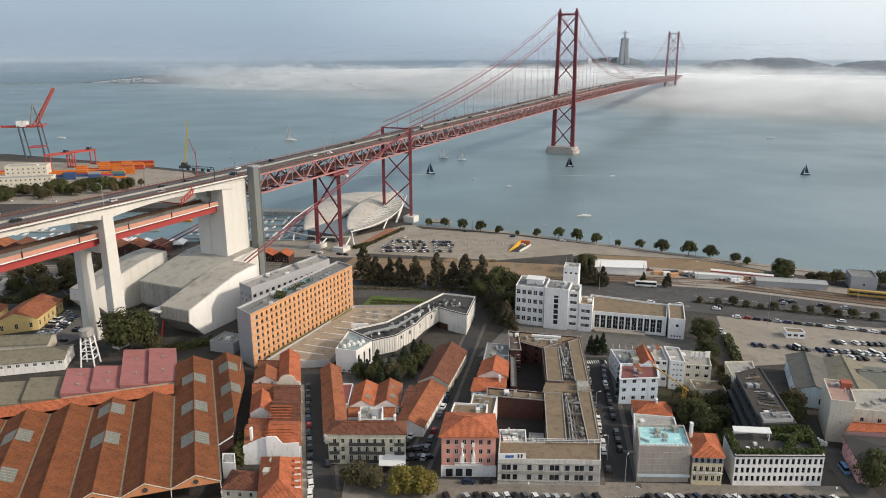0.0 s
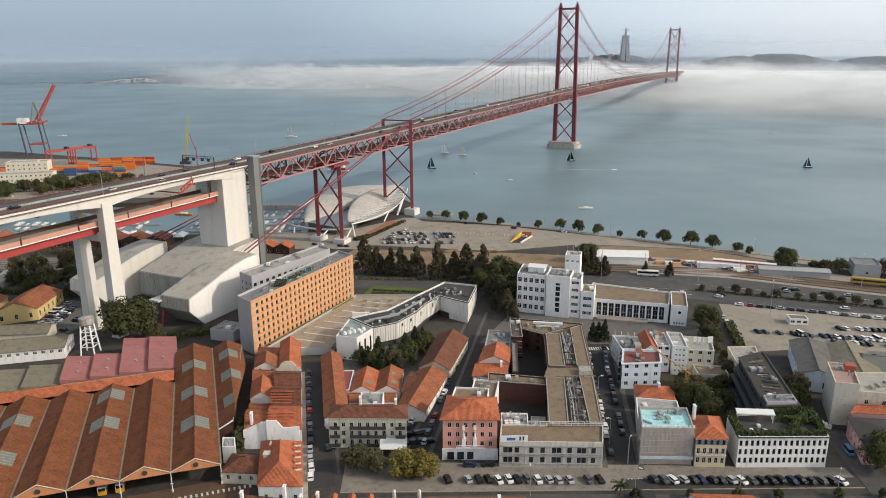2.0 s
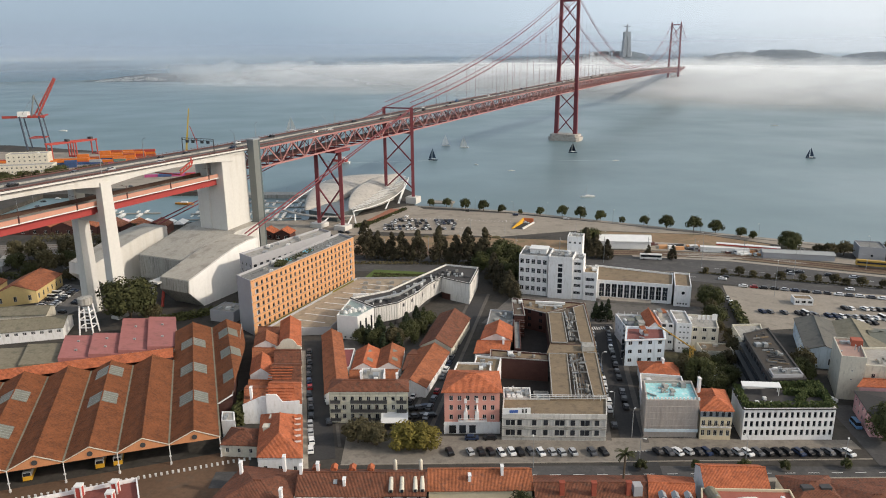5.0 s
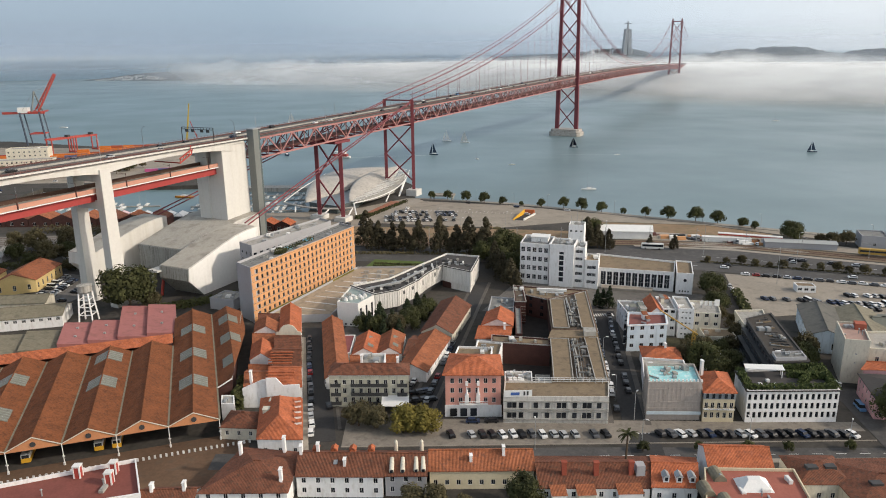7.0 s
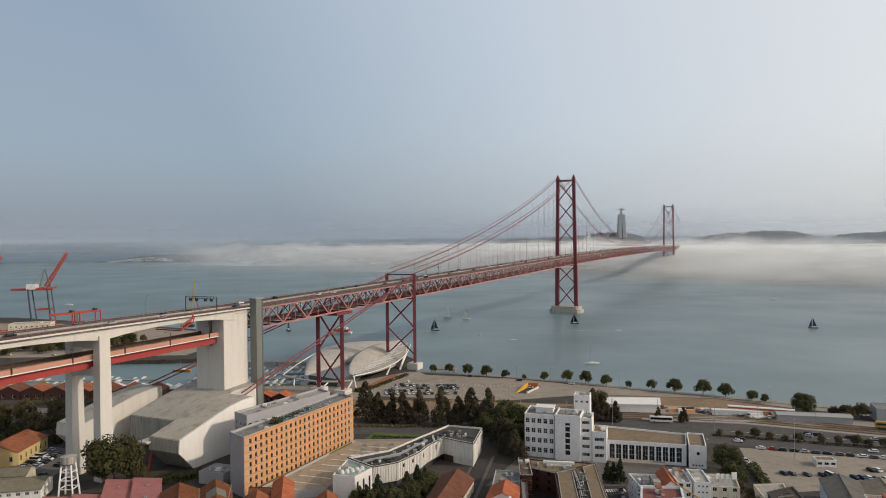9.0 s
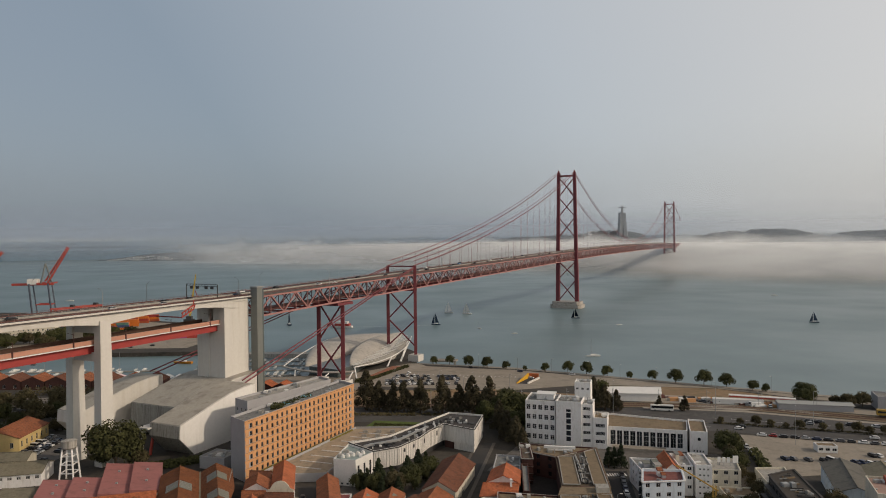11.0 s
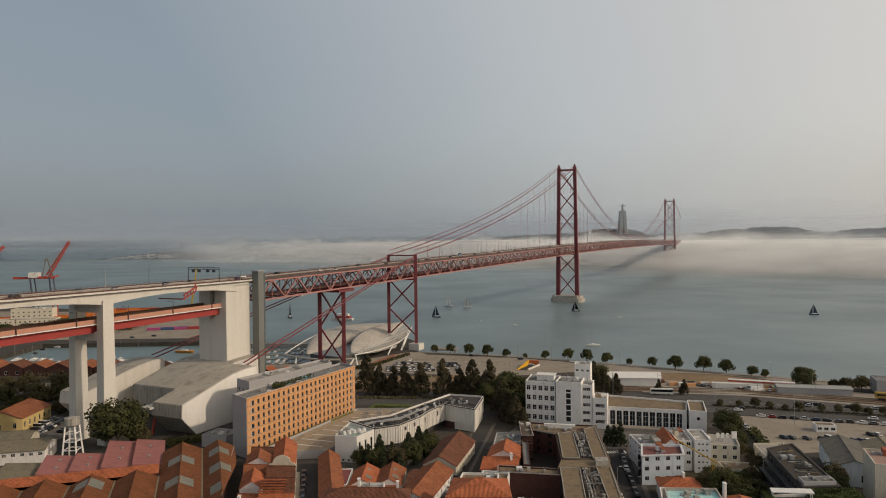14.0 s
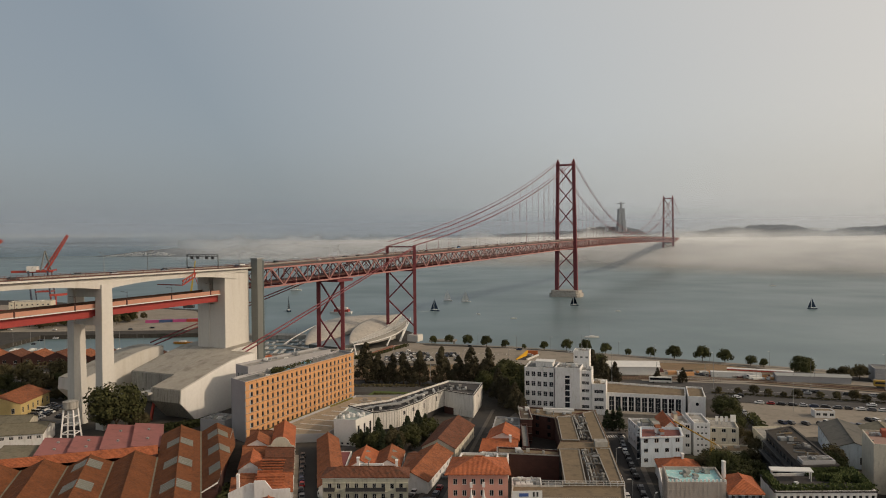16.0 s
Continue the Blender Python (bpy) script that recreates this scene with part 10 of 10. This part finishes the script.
def moor(proto, x, y, head, s=1.0):
    o = copy_thing(proto, pose(x, y, 0, 0, 0, head)); o.scale = (s, s, s)
    return o
for p, x, y, hd, s in ((B_WHITE, -212, 1160, 80, 1.8), (B_DARK, 10, 815, 60, 0.95), (B_WHITE, 29, 945, 70, 1.1), (B_WHITE, 52, 925, 75, 1.1), (B_DARK, 181, 862, 80, 0.85), (B_DARK, 436, 790, 70, 0.85), (B_BARE, 137, 585, 95, 1.25),
                       (B_MOTOR, 90, 730, 95, 1.0), (B_BARE, 568, 1150, 80, 1.2), (B_MOTOR, -600, 1209, 80, 2.2), (B_BARE, 57, 775, 30, .7), (B_BARE, -28, 700, 60, 1.1), (B_MOTOR, 215, 790, -85, 1.0), (B_DARK, -160, 830, 20, 1.3), (B_WHITE, -2300, 3350, 60, 1.6), (B_WHITE, -2180, 3250, 60, 1.6)):
    moor(p, x, y, hd, s)
for y in (520, 540, 560, 580):
    for i in range(16):
        for sgn in (-1, 1):
            if br.random() < 0.62:
                moor(B_BARE if br.random() < .75 else B_MOTOR, -177 + i * 5.4, y + sgn * 6.4, 0 if sgn < 0 else 180, br.uniform(.75, 1.05))
for y in (515, 545):
    for i in range(17):
        for sgn in (-1, 1):
            if br.random() < 0.6:
                moor(B_BARE if br.random() < .6 else B_MOTOR, -317 + i * 6.6, y + sgn * 7, 0 if sgn < 0 else 180, br.uniform(.8, 1.3))
moor(B_WORK, -198, 580, 80, 1.0)
ferry = thing("river_ferry", "white and red river ferry with two decks", "ferry", (-96, 800, 0), rz=75)
bm = bmesh.new(); hull(bm, 26, 8, 2.2); part("hull", bm, SHEET, ferry, "", True)
bm = bmesh.new(); box(bm, -3, -10, 2.2, 3, 7, 4.8); part("lower_deck", bm, mat("ferry_red", (0.35, 0.06, 0.05), 0.5, 0.1, 0.5, 2), ferry, "", True)
bm = bmesh.new(); box(bm, -2.6, -8, 4.8, 2.6, 5, 7.2); part("upper_deck", bm, SHEET, ferry, "", True)
WAKE = mat("foam_wake", (0.45, 0.50, 0.50), 0.5, 0.4, 0.05, 0.4)
def wake(p, q, w, label="pale foam wake behind a boat"):
    bm = bmesh.new(); prism(bm, strip(p, q, w / 2, w / 2), 0.0, 0.05); solo("wake", bm, WAKE, label, "wake", "structure")
wake((-82, 803), (10, 812), 1.2); wake((218, 790), (150, 800), 1.2)

# ---- port: cranes and containers ----
CT = [mat("container_" + n, c, 0.6, 0.12, 0.3, 1) for n, c in (("orange", (0.60, 0.17, 0.03)), ("rust", (0.38, 0.09, 0.04)), ("blue", (0.05, 0.09, 0.20)), ("red", (0.35, 0.05, 0.04)), ("grey", (0.30, 0.31, 0.32)), ("green", (0.10, 0.20, 0.16)), ("magenta", (0.40, 0.08, 0.20)))]
CT_NAMES = ("orange", "rust brown", "dark blue", "red", "grey", "green", "magenta")
def container_proto(i):
    bm = bmesh.new(); box(bm, -6.1, -1.22, 0, 6.1, 1.22, 2.6)
    for k in range(12):
        for s in (-1, 1):
            box(bm, -5.8 + k, s * 1.22 - 0.04, 0.15, -5.4 + k, s * 1.22 + 0.04, 2.45)
    for y in (-0.6, 0.0, 0.6):
        box(bm, 6.1, y - 0.04, 0.2, 6.16, y + 0.04, 2.4)
    return thing_mesh("shipping_container", bm, CT[i], CT_NAMES[i] + " steel shipping container stacked in the port", "container", "port containers")
CPRO = [container_proto(i) for i in range(7)]
pr = random.Random(9)
for b in range(6):
    for r in range(2):
        for c in range(9):
            base = Vector((-404, 768)) + Vector((12.45, 1.6)) * c + Vector((5.5, 16.5)) * b + Vector((-0.35, 2.6)) * r
            if pr.random() < 0.12 or c > 6 + b * 0.5 or base.x > -326:
                continue
            for k in range(pr.choice((1, 2, 3, 3))):
                i = pr.choices(range(7), (56, 14, 7, 10, 6, 5, 2))[0] if not (b == 0 and 1 < c < 5) else pr.choice((2, 2, 4, 5))
                copy_thing(CPRO[i], pose(base.x + pr.uniform(-.3, .3), base.y, G + 0.05 + k * 2.62, 0, 0, 7.3))
for i in range(14):
    copy_thing(CPRO[pr.choice((2, 6, 4, 3, 2))], pose(-268 + (i % 7) * 12.6, 700 + (i // 7) * 4 + (i % 7) * 2, G + 0.05, 0, 0, 12))
for i in range(18):
    copy_thing(CPRO[pr.choice((0, 0, 2, 1, 3))], pose(-560 + (i % 10) * 13, 812 + (i // 10) * 9, G + 0.05 + (0 if i % 3 else 2.62) * 0, 0, 0, 12))

CRANE_GREY = mat("blue_grey_steel", (0.075, 0.09, 0.115), 0.6, 0.15, 0.3, 1)
def portal_crane(x, y, h, boom, label):
    c = thing("ship_crane", label, "crane", (x, y, G), rz=10)
    for a in (-13, 10):
        for b in (-9, 9):
            bm = bmesh.new(); beam(bm, (a, b, 0), (a - 4.5, b * 0.8, h), 1.6, 1.6); part("leg", bm, CRANE_GREY, c, "blue-grey steel leg", True)
    for a in (-1, 1):
        bm = bmesh.new(); beam(bm, (a * 8.6, -8.6, h * .35), (a * 8.6, 8.6, h * .35), 1, 1.4); beam(bm, (a * 7.4, -7.4, h), (a * 7.4, 22, h), 1.4, 2.0); part("side_girder", bm, CRANE_RED, c, "", True)
    for b in (-8.6, 8.6):
        bm = bmesh.new(); beam(bm, (-8.6, b, h * .35), (8.6, b, h * .35), 1, 1.4); part("cross_girder", bm, CRANE_RED, c, "", True)
    bm = bmesh.new()
    p, q = Vector((0, 10, h)), Vector((boom[0], 14 + boom[1], h + boom[2]))
    for o in (-2, 2):
        beam(bm, p + Vector((0, o, 0)), q + Vector((0, o * .6, 0)), 1.4)
        beam(bm, p + Vector((-3.2, o, 2.4)), q + Vector((-2.0, o * .6, 0.8)), 1.0)
    for i in range(12):
        a, b = p.lerp(q, i / 12), p.lerp(q, (i + 1) / 12); beam(bm, a + Vector((0, -2, 0)), b + Vector((-2.6, 1.6, 2)), 0.7)
    part("boom", bm, CRANE_RED, c, "red lattice boom", True)
    bm = bmesh.new(); beam(bm, (-4, -4, h), (0, 2, h + 26), 1.3); beam(bm, (4, 12, h), (0, 2, h + 26), 1.3); beam(bm, (0, 2, h + 26), tuple(p.lerp(q, .7)), 0.3); beam(bm, (0, 2, h + 26), (-14, -8, h + 2), 0.3); part("a_frame", bm, GREY_STEEL, c, "", True)
    bm = bmesh.new(); box(bm, -20, -6, h - 1, -8, 4, h + 6); part("machine_house", bm, SHEET, c, "white machine house", True)
    bm = bmesh.new(); beam(bm, (-40, 0, h - 1), (10, 0, h - 1), 2.4, 3); part("back_girder", bm, CRANE_RED, c, "", True)
    return c
portal_crane(-500, 945, 42, (24, 4, 46), "tall grey ship-to-shore crane with raised red boom")
portal_crane(-622, 985, 42, (34, 6, 40), "tall grey ship-to-shore crane with raised red boom at the quay")
def yard_gantry(x, y, w, h, rz):
    g = thing("yard_gantry", "red rubber-tyred gantry crane over containers", "crane", (x, y, G), rz=rz)
    for a in (-w / 2, w / 2):
        for b in (-5, 5):
            bm = bmesh.new(); beam(bm, (a, b, 0), (a, b, h), 1.1, 1.1); part("leg", bm, CRANE_RED, g, "", True)
        bm = bmesh.new(); beam(bm, (a, -6, 1.2), (a, 6, 1.2), 1.2, 1.4); part("bogie", bm, CRANE_RED, g, "", True)
    for b in (-4, 4):
        bm = bmesh.new(); beam(bm, (-w / 2 - 2, b, h), (w / 2 + 2, b, h), 1.2, 2.0); part("girder", bm, CRANE_RED, g, "", True)
    bm = bmesh.new(); box(bm, w * .3, -3, h + 1, w * .42, 3, h + 3.4); part("trolley", bm, DARK, g, "", True)
yard_gantry(-425, 845, 27, 18, 59); yard_gantry(-410, 872, 27, 18, 59)
mob = thing("mobile_crane", "yellow mobile harbour crane with raised boom", "crane", (-280, 845, G), rz=0)
bm = bmesh.new(); box(bm, -6, -3, 0.5, 6, 3, 3.5); box(bm, -3, -3, 3.5, 3, 3, 7); part("carrier", bm, DARK, mob, "", True)
bm = bmesh.new()
for o in (-1, 1):
    beam(bm, (0, o, 6), (8, o * .3, 56), 0.45); beam(bm, (1.4, o, 6), (8.5, o * .3, 56), 0.35)
for i in range(14):
    beam(bm, (i * .57, -1, 6 + i * 3.57), (1.4 + i * .51, 1, 9.6 + i * 3.57), 0.22)
part("boom", bm, mat("crane_yellow", (0.50, 0.36, 0.05), 0.6, 0.1, 0.3, 1), mob, "yellow lattice boom", True)
mob2 = thing("derrick", "slim red derrick by the harbour edge", "crane", (-252, 800, G))
bm = bmesh.new(); rod(bm, (0, 0, 0), (0, 0, 26), 0.6, 0.4, 8); beam(bm, (0, 0, 22), (-6, 0, 40), 0.6); part("mast", bm, CRANE_RED, mob2, "", True)

# tower crane over the small houses
tc = thing("building_crane", "slim ochre building crane among the white houses", "crane", (95, 233, G))
bm = bmesh.new()
for a, b in ((-.5, -.5), (.5, -.5), (.5, .5), (-.5, .5)):
    beam(bm, (95 + a, 233 + b, G), (95 + a, 233 + b, 16), 0.14)
for i in range(10):
    beam(bm, (94.5, 232.5, G + i * 1.25), (95.5, 232.5, G + 1.25 + i * 1.25), 0.09)
beam(bm, (96, 232, 14.5), (86, 244, 19.5), 0.35)
part("mast", bm, mat("ochre_steel", (0.45, 0.28, 0.06), 0.6, 0.1, 0.5, 2), tc)

# the prototypes stand aside under the seabed: take them out of the scene
for o in [T_ROUND, T_BIG, T_CONE, T_PINE, T_YEL, T_BRN, *CARS, *FAR_CARS, LAMP, LAMP_TALL, B_WHITE, B_DARK, B_BARE, B_MOTOR, B_WORK, *CPRO]:
    for q in list(o.children_recursive) + [o]:
        bpy.data.objects.remove(q)
